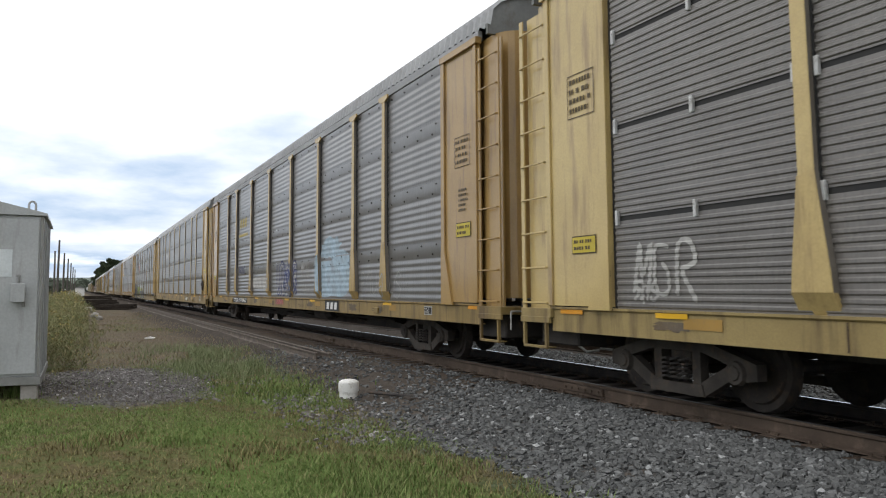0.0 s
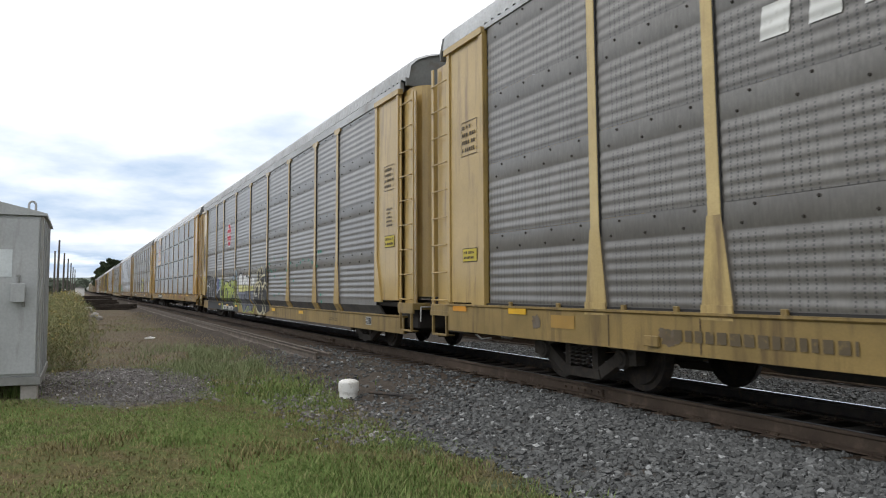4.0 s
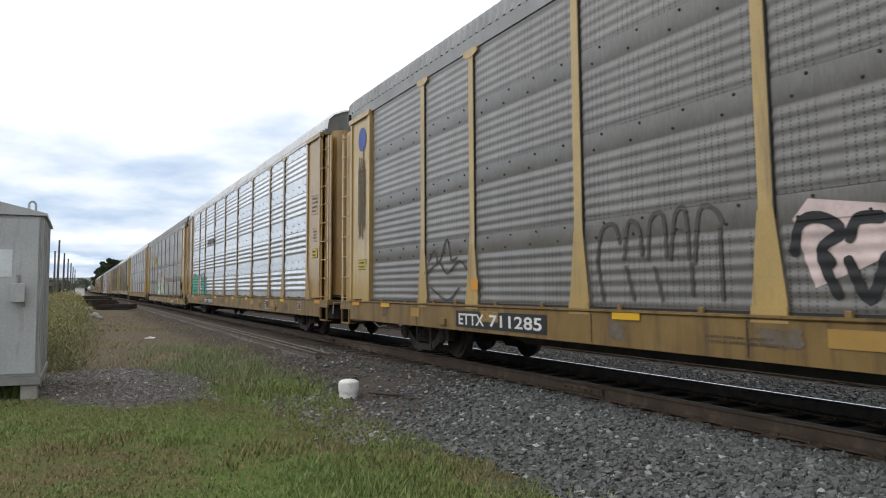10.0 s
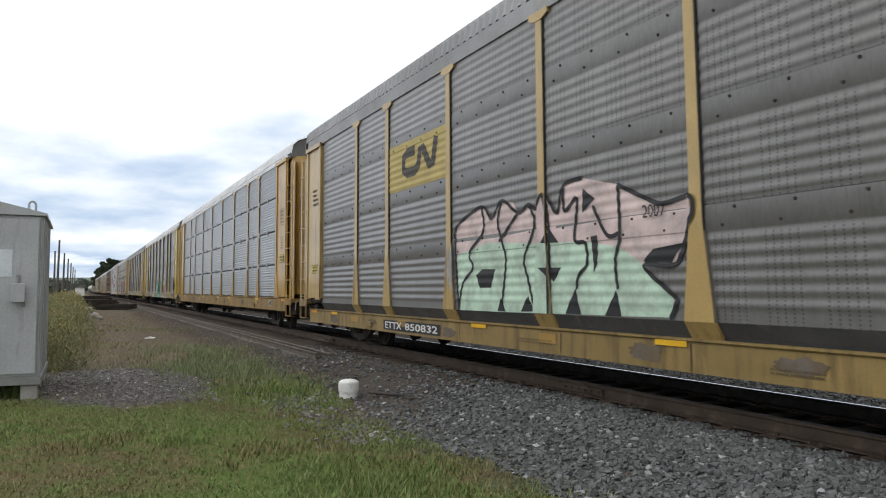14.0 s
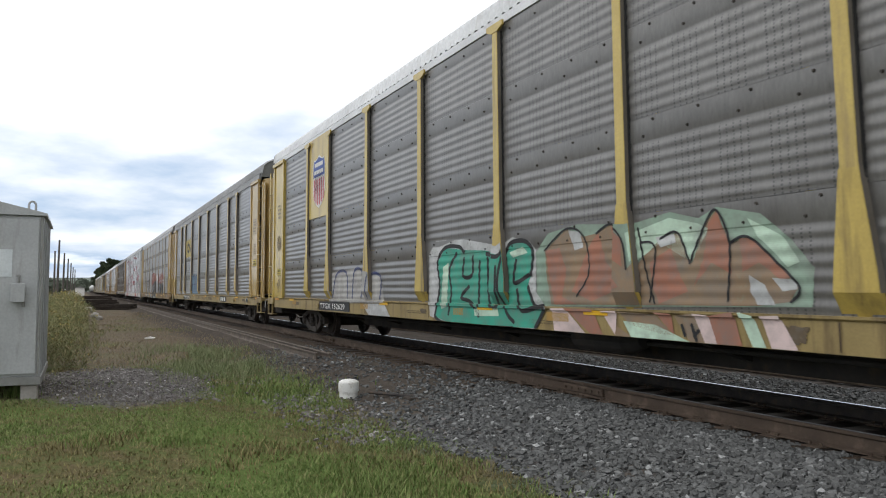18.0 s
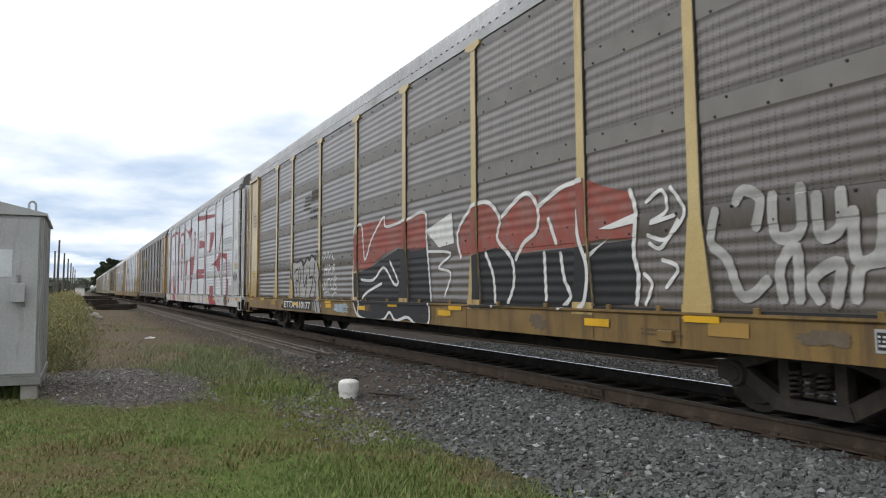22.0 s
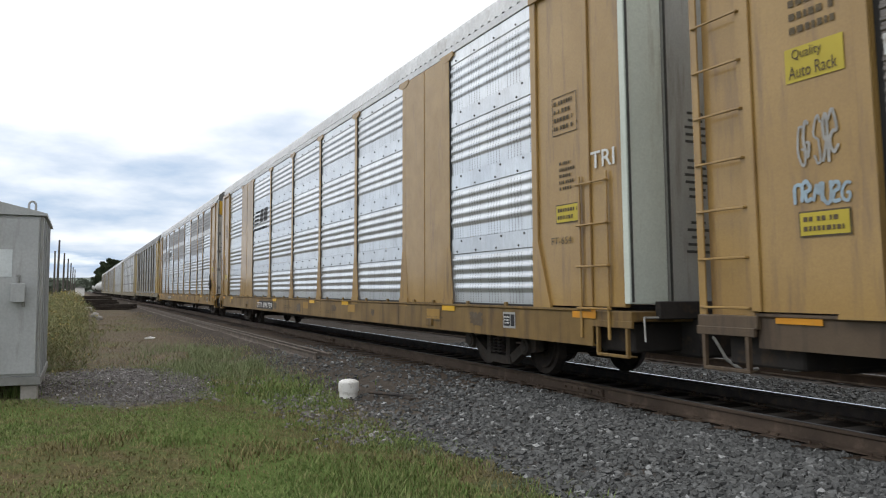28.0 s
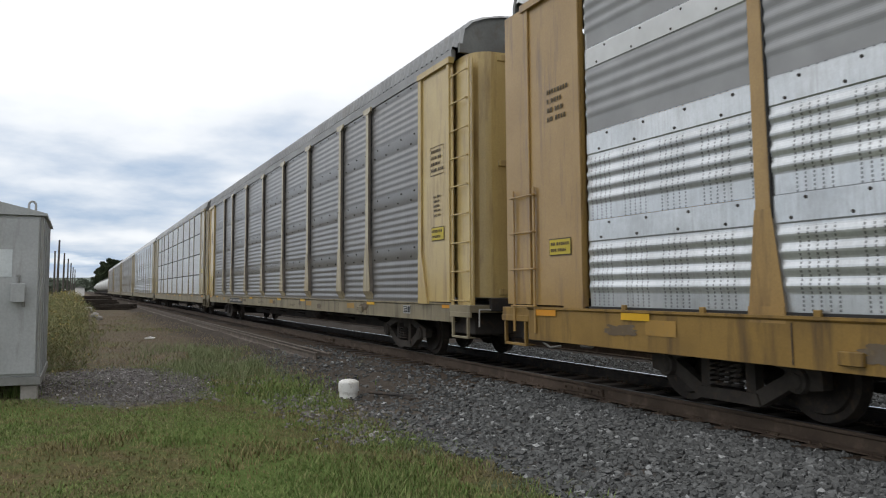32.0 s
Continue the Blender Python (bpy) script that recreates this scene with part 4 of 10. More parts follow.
SPECS = [
    dict(shift=-0.89, drop=0.1, label="weathered grey slatted autorack with pale yellow ends", sheet="dusk", kind="split", post="pale", door="pale", sill="pale", trucks=(10.05, -11.3), **BENT),
    dict(shift=-0.54, drop=0.1, label="weathered grey autorack with a light blue painted patch", sheet="grey", post="yellow", door="tan", roof=M_ROOF_GREY, **BENT),
    dict(shift=-0.21, low=0.635, label="dusty grey autorack with yellow posts and clean sides", sheet="warm", post="pale", door="yellow"),
    dict(shift=-0.09, drop=0.15, label="grey autorack with large green and black graffiti lettering", sheet="warm", post="yellow", door="yellow", **DEEP),
    dict(shift=0.18, drop=0.08, low=0.69, label="blue grey slatted autorack with orange posts and sill", sheet="blue", kind="split", post="orange", sill="orange", door="orange", roof=M_ROOF_WHITE),
    dict(shift=0.24, drop=0.2, low=0.65, label="weathered grey autorack with faded graffiti pieces", sheet="warm", post="yellow", sill="tan", door="yellow", roof=M_ROOF_GREY),
    dict(shift=0.09, low=0.62, label="bright silver autorack with tan posts and teal graffiti", sheet="silver", kind="lap", post="tan", sill="tan", door="tan", roof=M_ROOF_WHITE),
    dict(shift=0.23, drop=0.25, label="grey autorack with yellow logo panel and pale graffiti", sheet="grey", post="yellow", door="yellow", roof=M_ROOF_GREY, **DEEP),
    dict(shift=0.16, drop=0.08, low=0.67, label="blue grey slatted autorack with orange sill and clips", sheet="blue", kind="split", post="orange", sill="orange", door="orange", roof=M_ROOF_WHITE),
    dict(shift=-0.04, drop=0.08, label="grey autorack with green and red graffiti and shield panel", sheet="grey", post="bright", sill="pale", door="bright", roof=M_ROOF_WHITE, **BENT),
    dict(shift=-0.15, drop=0.2, label="grey autorack with yellow logo panel and blue tag", sheet="grey", post="pale", sill="pale", door="yellow", roof=M_ROOF_GREY, **BENT),
    dict(shift=-0.03, drop=0.12, low=0.7, label="brown grey autorack with red and white graffiti", sheet="brown", post="pale", sill="tan", door="yellow", roof=M_ROOF),
    dict(shift=-0.03, low=0.65, label="white autorack covered with huge red graffiti letters", sheet="white", post="white", sill="white", door="white", roof=M_ROOF),
    dict(shift=-0.1, drop=0.1, label="dark brown soot-stained slatted autorack", sheet="brown", kind="split", post="brown", sill="brown", door="tan", roof=M_ROOF_GREY, **BENT),
    dict(shift=-0.19, drop=0.05, low=0.63, label="bright silver autorack with smooth orange panels", sheet="silver", kind="lap", post="tan", sill="tan", door="tan", roof=M_ROOF_WHITE, plain=(1, 7), flat=(M_LEAF_GREEN, M_LEAF_GREY, None)),
    dict(shift=-0.27, drop=0.08, low=0.63, label="silver and dull zinc patched autorack with orange sill", sheet="zinc", kind="lap", post="tan", sill="orange", door="tan", roof=M_ROOF_WHITE, flat=(M_LEAF_WHITE, M_LEAF_GREY, M_LEAF_TOP)),
    dict(shift=-0.38, drop=0.15, label="weathered grey autorack with pale yellow doors", sheet="grey", post="cream", sill="cream", door="pale", roof=M_ROOF_GREY, **BENT),
    dict(label="dusty cream and white slatted autorack", sheet="white", kind="split", post="cream", sill="cream", roof=M_ROOF),
    dict(label="silver autorack with cream ends, far down the train", sheet="zinc", kind="lap", post="cream", sill="cream", roof=M_ROOF_WHITE, detail=False),
    dict(label="grey and cream autorack, far down the train", sheet="warm", post="cream", sill="cream", roof=M_ROOF_WHITE, detail=False),
    dict(label="grey autorack with white roof, far down the train", sheet="grey", post="cream", sill="cream", roof=M_ROOF_WHITE, detail=False),
    dict(label="grey autorack, last of its block in the train", sheet="warm", post="cream", sill="cream", roof=M_ROOF_WHITE, detail=False),
]
for spec in SPECS:
    rack_car(spec)


# ---------------------------------------------------------------- tank cars at the tail
M_TANK = surface("tank_white", (0.62, 0.62, 0.60), (0.50, 0.50, 0.48), (0.22, 0.19, 0.15), 0.8, 20.0, 0.5, streak=1.0, cover=0.4)
TANKS = []


def tank_car(i):
    car = tagged(empty("tank_car"), "dusty white cylindrical tank car behind the autoracks", "tank car", "tank cars of the passing train")
    bm = bmesh.new()
    prof = [(-8.0, 0.0), (-7.95, 0.7), (-7.7, 1.2), (-7.2, 1.5), (7.2, 1.5), (7.7, 1.2), (7.95, 0.7), (8.0, 0.0)]
    seg = 24
    rings = [[bm.verts.new((x, r * math.cos(2 * math.pi * j / seg), 2.75 + r * math.sin(2 * math.pi * j / seg))) for j in range(seg)] for x, r in prof[1:-1]]
    for a, b in zip(rings[:-1], rings[1:]):
        for j in range(seg):
            bm.faces.new((a[j], a[(j + 1) % seg], b[(j + 1) % seg], b[j]))
    bm.faces.new(rings[0][::-1])
    bm.faces.new(rings[-1])
    part("tank", bm, M_TANK, car)
    bm = bmesh.new()
    tube(bm, (0, 0, 4.2), (0, 0, 4.65), 0.45, None, 14)
    box(bm, -1.2, 1.2, -0.9, 0.9, 4.22, 4.28)
    part("dome", bm, M_CAB_STEEL, car)
    bm = bmesh.new()
    box(bm, -8.6, 8.6, -0.3, 0.3, 0.75, 1.15)
    box(bm, -8.6, -6.2, -1.4, 1.4, 1.15, 1.25)
    box(bm, 6.2, 8.6, -1.4, 1.4, 1.15, 1.25)
    part("underframe", bm, M_UNDER, car)
    truck_at(car, 6.4)
    truck_at(car, -6.4)
    TANKS.append(car)


M_CAB_STEEL = surface("tank_fitting_steel", (0.30, 0.30, 0.29), (0.22, 0.22, 0.21), None, 3.0, 30.0, 0.6, 0.2)
for i in range(10):
    tank_car(i)

# ---------------------------------------------------------------- lineside things
M_CAB = surface("cabinet_aluminium", (0.45, 0.46, 0.465), (0.38, 0.39, 0.395), (0.22, 0.205, 0.185), 1.2, 30.0, 0.45, 0.25, streak=1.0, cover=0.25)
M_CAB_DARK = surface("cabinet_trim_grey", (0.30, 0.30, 0.29), (0.24, 0.24, 0.23), (0.18, 0.15, 0.12), 3.0, 30.0, 0.5, 0.3)
M_CONCRETE = surface("concrete_old", (0.36, 0.34, 0.31), (0.27, 0.255, 0.23), (0.16, 0.14, 0.12), 3.0, 35.0, 0.9, relief=0.5)
M_WHITE = surface("white_plastic_worn", (0.78, 0.77, 0.74), (0.68, 0.67, 0.64), (0.35, 0.32, 0.28), 6.0, 50.0, 0.5)
M_POLE = surface("pole_timber_grey", (0.105, 0.095, 0.085), (0.075, 0.066, 0.058), None, 2.0, 20.0, 0.9)
M_PAPER = surface("notice_sheet", (0.66, 0.70, 0.72), (0.58, 0.62, 0.64), None, 4.0, 40.0, 0.6)


def equipment_cabinet():
    x0, x1, y0, y1, zb, zt = -15.5, -12.81, -9.35, -7.47, -0.08, 2.34
    cab = tagged(empty("equipment_cabinet", pose(x1, y1, ground_z(x1, y1))), "grey sheet-metal signal equipment cabinet on concrete piers", "cabinet")
    off = Matrix.Translation((-x1, -y1, -ground_z(x1, y1)))

    def put(name, bm, mat, parent=cab, label=""):
        bmesh.ops.transform(bm, matrix=off, verts=bm.verts)
        return part(name, bm, mat, parent, label)
    bm = bmesh.new()
    box(bm, x0, x1, y0, y1, zb + 0.10, zt, 0.012)
    put("body", bm, M_CAB)
    bm = bmesh.new()
    box(bm, x0 - 0.02, x1 + 0.02, y0 - 0.02, y1 + 0.02, zb - 0.02, zb + 0.10, 0.008)
    put("base_channel", bm, M_CAB_DARK)
    bm = bmesh.new()
    c = (y0 + y1) / 2
    prism(bm, [(y0 - 0.04, zt), (y1 + 0.04, zt), (y1 + 0.04, zt + 0.035), (c, zt + 0.27), (y0 - 0.04, zt + 0.035)], "x", x0 - 0.05, x1 + 0.05)
    put("roof", bm, M_CAB)
    bm = bmesh.new()
    box(bm, x1 + 0.004, x1 + 0.028, y0 + 0.09, y1 - 0.055, zb + 0.14, zt - 0.05, 0.006)
    door = put("door", bm, M_CAB, cab, "flush metal door")
    bm = bmesh.new()
    box(bm, x1 + 0.030, x1 + 0.036, -8.20, -7.86, 1.45, 1.84)
    put("notice", bm, M_PAPER, door, "pale paper notice")
    bm = bmesh.new()
    box(bm, x1 + 0.030, x1 + 0.17, -7.855, -7.69, 1.10, 1.345, 0.012)
    box(bm, x1 + 0.17, x1 + 0.182, -7.865, -7.68, 1.09, 1.355, 0.005)
    jb = put("meter_box", bm, M_CAB, cab, "small grey metal junction box")
    bm = bmesh.new()
    tube(bm, (x1 + 0.08, -7.70, 1.10), (x1 + 0.08, -7.70, 1.02), 0.02)
    tube(bm, (x1 + 0.05, -7.77, 1.345), (x1 + 0.05, -7.77, 1.45), 0.016)
    box(bm, x1 + 0.035, x1 + 0.07, -7.80, -7.75, 1.45, 1.48)
    put("conduit", bm, M_CAB_DARK, jb)
    bm = bmesh.new()
    for i in range(12):
        a0, a1 = math.pi * i / 11, math.pi * (i + 1) / 11
        if i < 11:
            tube(bm, (x1 - 0.06, -7.63 + 0.045 * math.cos(a0), zt + 0.16 + 0.05 * math.sin(a0)), (x1 - 0.06, -7.63 + 0.045 * math.cos(a1), zt + 0.16 + 0.05 * math.sin(a1)), 0.016, None, 6)
    for s in (-0.045, 0.045):
        tube(bm, (x1 - 0.06, -7.63 + s, zt + 0.02), (x1 - 0.06, -7.63 + s, zt + 0.16), 0.016, None, 6)
    box(bm, x1 - 0.10, x1 - 0.02, -7.71, -7.55, zt + 0.0, zt + 0.06)
    put("lifting_eye", bm, M_CAB, cab, "steel lifting eye on the roof")
    for y in (y1 - 0.02, y0 + 0.30):
        for x in (x1 - 0.02, x0 + 0.34):
            bm = bmesh.new()
            box(bm, x - 0.32, x, y - 0.22, y, ground_z(x, y) - 0.25, zb - 0.02, 0.012)
            put("pier", bm, M_CONCRETE, cab, "square concrete pier")
    for yy in (y1 - 0.03,):
        bm = bmesh.new()
        box(bm, x1 + 0.003, x1 + 0.020, yy - 0.010, yy + 0.018, zb + 0.10, zt - 0.01, 0.003)
        put("corner_trim", bm, M_CAB_DARK)
    # ribs on the side wall
    for i in range(4):
        bm = bmesh.new()
        xx = x1 - 0.25 - i * 0.62
        box(bm, xx - 0.03, xx + 0.03, y1 + 0.001, y1 + 0.02, zb + 0.12, zt - 0.04, 0.004)
        put("side_rib", bm, M_CAB)


def pipe_marker():
    x, y = -11.55, -3.22
    z = ground_z(x, y)
    ob = tagged(empty("vent_pipe", pose(x, y, z - 0.03)), "short white plastic pipe stub with a domed cap", "pipe")
    bm = bmesh.new()
    tube(bm, (0, 0, -0.1), (0, 0, 0.20), 0.142, 0.140, 24)
    part("stub", bm, M_WHITE, ob)
    bm = bmesh.new()
    prof = [(0.155, 0.135), (0.157, 0.25), (0.150, 0.275), (0.11, 0.300), (0.06, 0.312), (0.0, 0.316)]
    seg = 24
    rings = [[bm.verts.new((r * math.cos(2 * math.pi * i / seg), r * math.sin(2 * math.pi * i / seg), zz)) for i in range(seg)] for r, zz in prof[:-1]]
    top = bm.verts.new((0, 0, prof[-1][1]))
    for a, b in zip(rings[:-1], rings[1:]):
        for i in range(seg):
            bm.faces.new((a[i], a[(i + 1) % seg], b[(i + 1) % seg], b[i]))
    for i in range(seg):
        bm.faces.new((rings[-1][i], rings[-1][(i + 1) % seg], top))
    part("cap", bm, M_WHITE, ob, "domed white cap")


def tie_stack(x, y, rows, rz, label):
    z = ground_z(x, y)
    st = tagged(empty("tie_stack", pose(x, y, z, 0, 0, rz)), label, "timber stack")
    bm = bmesh.new()
    box(bm, -0.11, 0.11, -1.30, 1.30, 0.0, 0.17, 0.012)
    tie = mesh_of("stacked_tie", bm)
    rnd = random.Random(int(-x))
    for r in range(rows):
        for i in range(6):
            if r == rows - 1 and i in (1, 4):
                continue
            piece("stacked_tie", tie, M_TIE, st, pose(-0.62 + i * 0.245 + rnd.uniform(-0.02, 0.02), rnd.uniform(-0.35, 0.35), r * 0.176 - 0.02, 0, 0, rnd.uniform(-6, 6) * (r + 1) / rows))


def utility_pole(x, y, h, lean):
    z = ground_z(x, y)
    po = tagged(empty("utility_pole", pose(x, y, z - 0.3, 0, 0, 0)), "tall bare grey timber utility pole", "pole", "poles along the line")
    bm = bmesh.new()
    tube(bm, (0, 0, 0), (0, lean, h), 0.17, 0.11, 8)
    part("shaft", bm, M_POLE, po)
    bm = bmesh.new()
    tube(bm, (0, lean, h), (0, lean, h + 0.03), 0.115, 0.09, 8)
    part("pole_top", bm, M_CAB_DARK, po)


equipment_cabinet()
pipe_marker()
tie_stack(-73.5, -5.55, 5, 14, "dark stack of old railway ties beside the track")
tie_stack(-72.0, -4.05, 3, -9, "low dark stack of old railway ties on earth")
tie_stack(-98.0, -5.1, 6, 5, "weathered pile of old ties farther along")
for px, py, h, lean in ((-112, -9.6, 8.3, 0.15), (-130, -10.4, 7.7, 0.0), (-134, -9.3, 7.6, 0.1), (-158, -9.0, 7.6, 0.05), (-182, -8.7, 7.6, 0.0), (-215, -8.6, 7.6, 0.08), (-240, -8.2, 7.6, 0.0)):
    utility_pole(px, py, h, lean)

# long switch ties and a pipe between them, reaching out from the near rail
for i, (tx, ye) in enumerate(((-9.15, -2.55), (-9.75, -2.9), (-10.4, -3.05), (-11.1, -2.6))):
    bm = bmesh.new()
    box(bm, tx - 0.115, tx + 0.115, ye + 0.3, -1.0, -0.40, -0.232, 0.012)
    tagged(part("switch_tie", bm, M_TIE), "long dark timber switch tie in the ballast", "railway tie", "long switch ties")
bm = bmesh.new()
tube(bm, (-11.25, -3.0, -0.25), (-8.6, -1.75, -0.20), 0.022, None, 8)
tagged(part("pipe_rod", bm, M_STEEL_DARK), "thin rusty steel rod lying across the stones", "rod")

# scraps on the earth
bm = bmesh.new()
prism(bm, [(-0.16, 0.0), (0.13, 0.01), (0.16, 0.03), (-0.03, 0.07), (-0.15, 0.04)], "y", -0.14, 0.11)
sc = tagged(part("scrap_board", bm, M_WHITE), "crumpled pale scrap of board on bare earth", "scrap")
sc.matrix_basis = pose(-28.6, -4.75, ground_z(-28.6, -4.75), 0, 0, 70)
for i, (bx, by, r) in enumerate(((-52.0, -6.1, 0.24), (-47.5, -5.95, 0.20), (-64.0, -6.4, 0.35))):
    bm = bmesh.new()
    bmesh.ops.create_icosphere(bm, subdivisions=2, radius=r)
    for v in bm.verts:
        v.co *= 1 + 0.25 * noise.noise(v.co * 4 + Vector((i, 0, 0)))
        v.co.z *= 0.8
    ob = tagged(part("concrete_lump", bm, M_CONCRETE), "broken lump of grey concrete on the ground", "rubble", "rubble lumps")
    ob.location = (bx, by, ground_z(bx, by) + r * 0.45)


# ---------------------------------------------------------------- stones, grass, weeds
def island_tone(name, lo, hi, mid=None, rough=0.9, spark=False):
    m, n, l, b = nodes_of(name)
    geo = n.new("ShaderNodeNewGeometry").outputs["Random Per Island"]
    co = n.new("ShaderNodeTexCoord").outputs["Object"]
    rp = n.new("ShaderNodeValToRGB")
    e = rp.color_ramp.elements
    e[0].color, e[1].color = (*lo, 1), (*hi, 1)
    if mid:
        k = e.new(0.55)
        k.color = (*mid, 1)
    if spark:
        k = e.new(0.93)
        k.color = (*tuple(x * 0.42 for x in hi), 1)
    l.new(geo, rp.inputs[0])
    g = noise_node(n, l, co, 55.0, 3.0)
    col = mixc(n, l, math_node(n, l, "MULTIPLY", ramp(n, l, g, 0.4, 0.7), 0.35), rp.outputs["Color"], tuple(x * 0.5 for x in lo))
    l.new(col, b.inputs["Base Color"])
    b.inputs["Roughness"].default_value = rough
    b.inputs["Specular IOR Level"].default_value = 0.25
    return m


M_STONE = island_tone("ballast_stone", (0.072, 0.073, 0.072), (0.36, 0.365, 0.36), (0.122, 0.124, 0.122), 0.9, True)
M_STONE_PALE = island_tone("loose_stone_pale", (0.105, 0.094, 0.090), (0.48, 0.46, 0.44), (0.190, 0.175, 0.168), 0.9, True)
M_GRASS = island_tone("grass_blade", (0.120, 0.185, 0.052), (0.235, 0.232, 0.100), (0.165, 0.225, 0.066), 0.85)
M_STRAW = island_tone("dead_grass", (0.215, 0.172, 0.108), (0.320, 0.260, 0.165), (0.265, 0.212, 0.132), 0.9)
M_FUZZ = island_tone("feathery_grass", (0.15, 0.19, 0.085), (0.27, 0.27, 0.16), (0.20, 0.235, 0.115), 0.85)
M_THATCH = island_tone("brown_thatch", (0.150, 0.118, 0.056), (0.25, 0.232, 0.098), (0.190, 0.162, 0.074), 0.9)
M_WEED = island_tone("weed_leaf", (0.125, 0.155, 0.060), (0.33, 0.245, 0.135), (0.205, 0.210, 0.092), 0.8)
M_BLOOM = island_tone("goldenrod_bloom", (0.30, 0.22, 0.05), (0.40, 0.31, 0.09), None, 0.8)


def rocks(name, spots, material, label):
    rng = np.random.default_rng(len(spots))
    bm = bmesh.new()
    bmesh.ops.create_cube(bm, size=1.35)
    bmesh.ops.triangulate(bm, faces=bm.faces)
    bm.verts.index_update()
    base = np.array([v.co[:] for v in bm.verts])
    tri = np.array([[v.index for v in f.verts] for f in bm.faces])
    bm.free()
    V, F = [], []
    for i, (x, y, z, r) in enumerate(spots):
        q = base * (1 + rng.uniform(-0.50, 0.45, (len(base), 3)))
        turn = Euler(tuple(rng.uniform(0, 6.28, 3))).to_matrix()
        q = q @ np.array(turn)
        q = q * np.array([rng.uniform(0.7, 1.35), rng.uniform(0.7, 1.3), rng.uniform(0.55, 0.95)]) * r
        a = rng.uniform(0, 6.28)
        c, s = math.cos(a), math.sin(a)
        q = np.c_[q[:, 0] * c - q[:, 1] * s + x, q[:, 0] * s + q[:, 1] * c + y, q[:, 2] + z]
        V.append(q)
        F.append(tri + i * len(base))
    ob = stuff_mesh(name, np.concatenate(V).tolist(), np.concatenate(F).tolist(), material)
    return tagged(ob, label, "gravel", kind="stuff")


def ballast_edge(x):
    return -3.45 + 0.28 * noise.noise(Vector((x * 0.5, 0.3, 0))) + 0.2 * noise.noise(Vector((x * 1.9, 4.3, 0)))


rnd = random.Random(21)
spots = []
for i in range(30000):
    x = -3.0 - 17.0 * rnd.random() ** 1.35
    y = rnd.uniform(-3.75, -1.32)
    if y < ballast_edge(x) or rnd.random() < 0.5 * smooth(-2.6, -3.5, y):
        continue
    r = rnd.uniform(0.014, 0.033) * (1.25 if rnd.random() < 0.15 else 1.0)
    if rnd.random() < 0.88 * smooth(-7.5, -11.5, x):
        continue
    spots.append((x, y, ground_z(x, y) + r * rnd.uniform(0.05, 0.6), r))
for i in range(9000):
    x, y = -3.5 - 16.0 * rnd.random() ** 1.2, rnd.uniform(0.95, 3.3)
    r = rnd.uniform(0.016, 0.036)
    spots.append((x, y, ground_z(x, y) + r * rnd.uniform(0.05, 0.6), r))
for i in range(5200):
    x, y = -3.0 - 11.0 * rnd.random() ** 1.3, rnd.uniform(-1.34, -0.86)
    if (x / 0.53) % 1.0 < 0.42 and y > -1.12 or rnd.random() < 0.8 * smooth(-8.0, -12.0, x):
        continue
    r = rnd.uniform(0.014, 0.032)
    spots.append((x, y, -0.142 + r * rnd.uniform(0.0, 0.5) - 0.02 * smooth(-1.1, -0.86, y), r))
rocks("ballast_stones", spots, M_STONE, "loose crushed grey ballast stones along the track")
spots = []
for i in range(9000):
    a, k = rnd.uniform(0, 6.28), rnd.random() ** 0.75
    k *= 1.0 + 0.55 * noise.noise(Vector((math.cos(a) * 1.7, math.sin(a) * 1.7, 8.0))) + rnd.gauss(0, 0.08)
    x, y = -14.9 + 3.3 * k * math.cos(a), -6.2 + 1.4 * k * math.sin(a)
    if x > -12.9 and y < -7.2 or (x < -12.7 and y < -7.55):
        continue
    r = rnd.uniform(0.008, 0.021) * (1.9 if rnd.random() < 0.05 else 1.0)
    spots.append((x, y, ground_z(x, y) + r * 0.4, r))
for i in range(900):
    x, y = rnd.uniform(-14.5, -8.0), rnd.gauss(-3.9, 0.35)
    r = rnd.uniform(0.012, 0.035)
    spots.append((x, y, ground_z(x, y) + r * 0.4, r))
rocks("loose_stones", spots, M_STONE_PALE, "pale loose stones and gravel on bare earth")


def blades(name, spots, material, label, category, width):
    """Bent two-segment blades: (x, y, length, lean, turn)."""
    V, F = [], []
    for x, y, h, lean, turn in spots:
        z = ground_z(x, y) - 0.01
        c, s = math.cos(turn), math.sin(turn)
        w = width * (0.7 + 0.6 * ((x * 37.7) % 1))
        b = len(V)
        for k, (up, out, half) in enumerate(((0, 0, 1), (0.55, 0.35, 0.75), (1.0, 1.0, 0.08))):
            ox, oy = out * lean * h * c, out * lean * h * s
            V.append((x + ox - s * w * half, y + oy + c * w * half, z + h * up))
            V.append((x + ox + s * w * half, y + oy - c * w * half, z + h * up))
        F.append((b, b + 1, b + 3, b + 2))
        F.append((b + 2, b + 3, b + 5, b + 4))
    return tagged(stuff_mesh(name, V, F, material), label, category, kind="stuff")


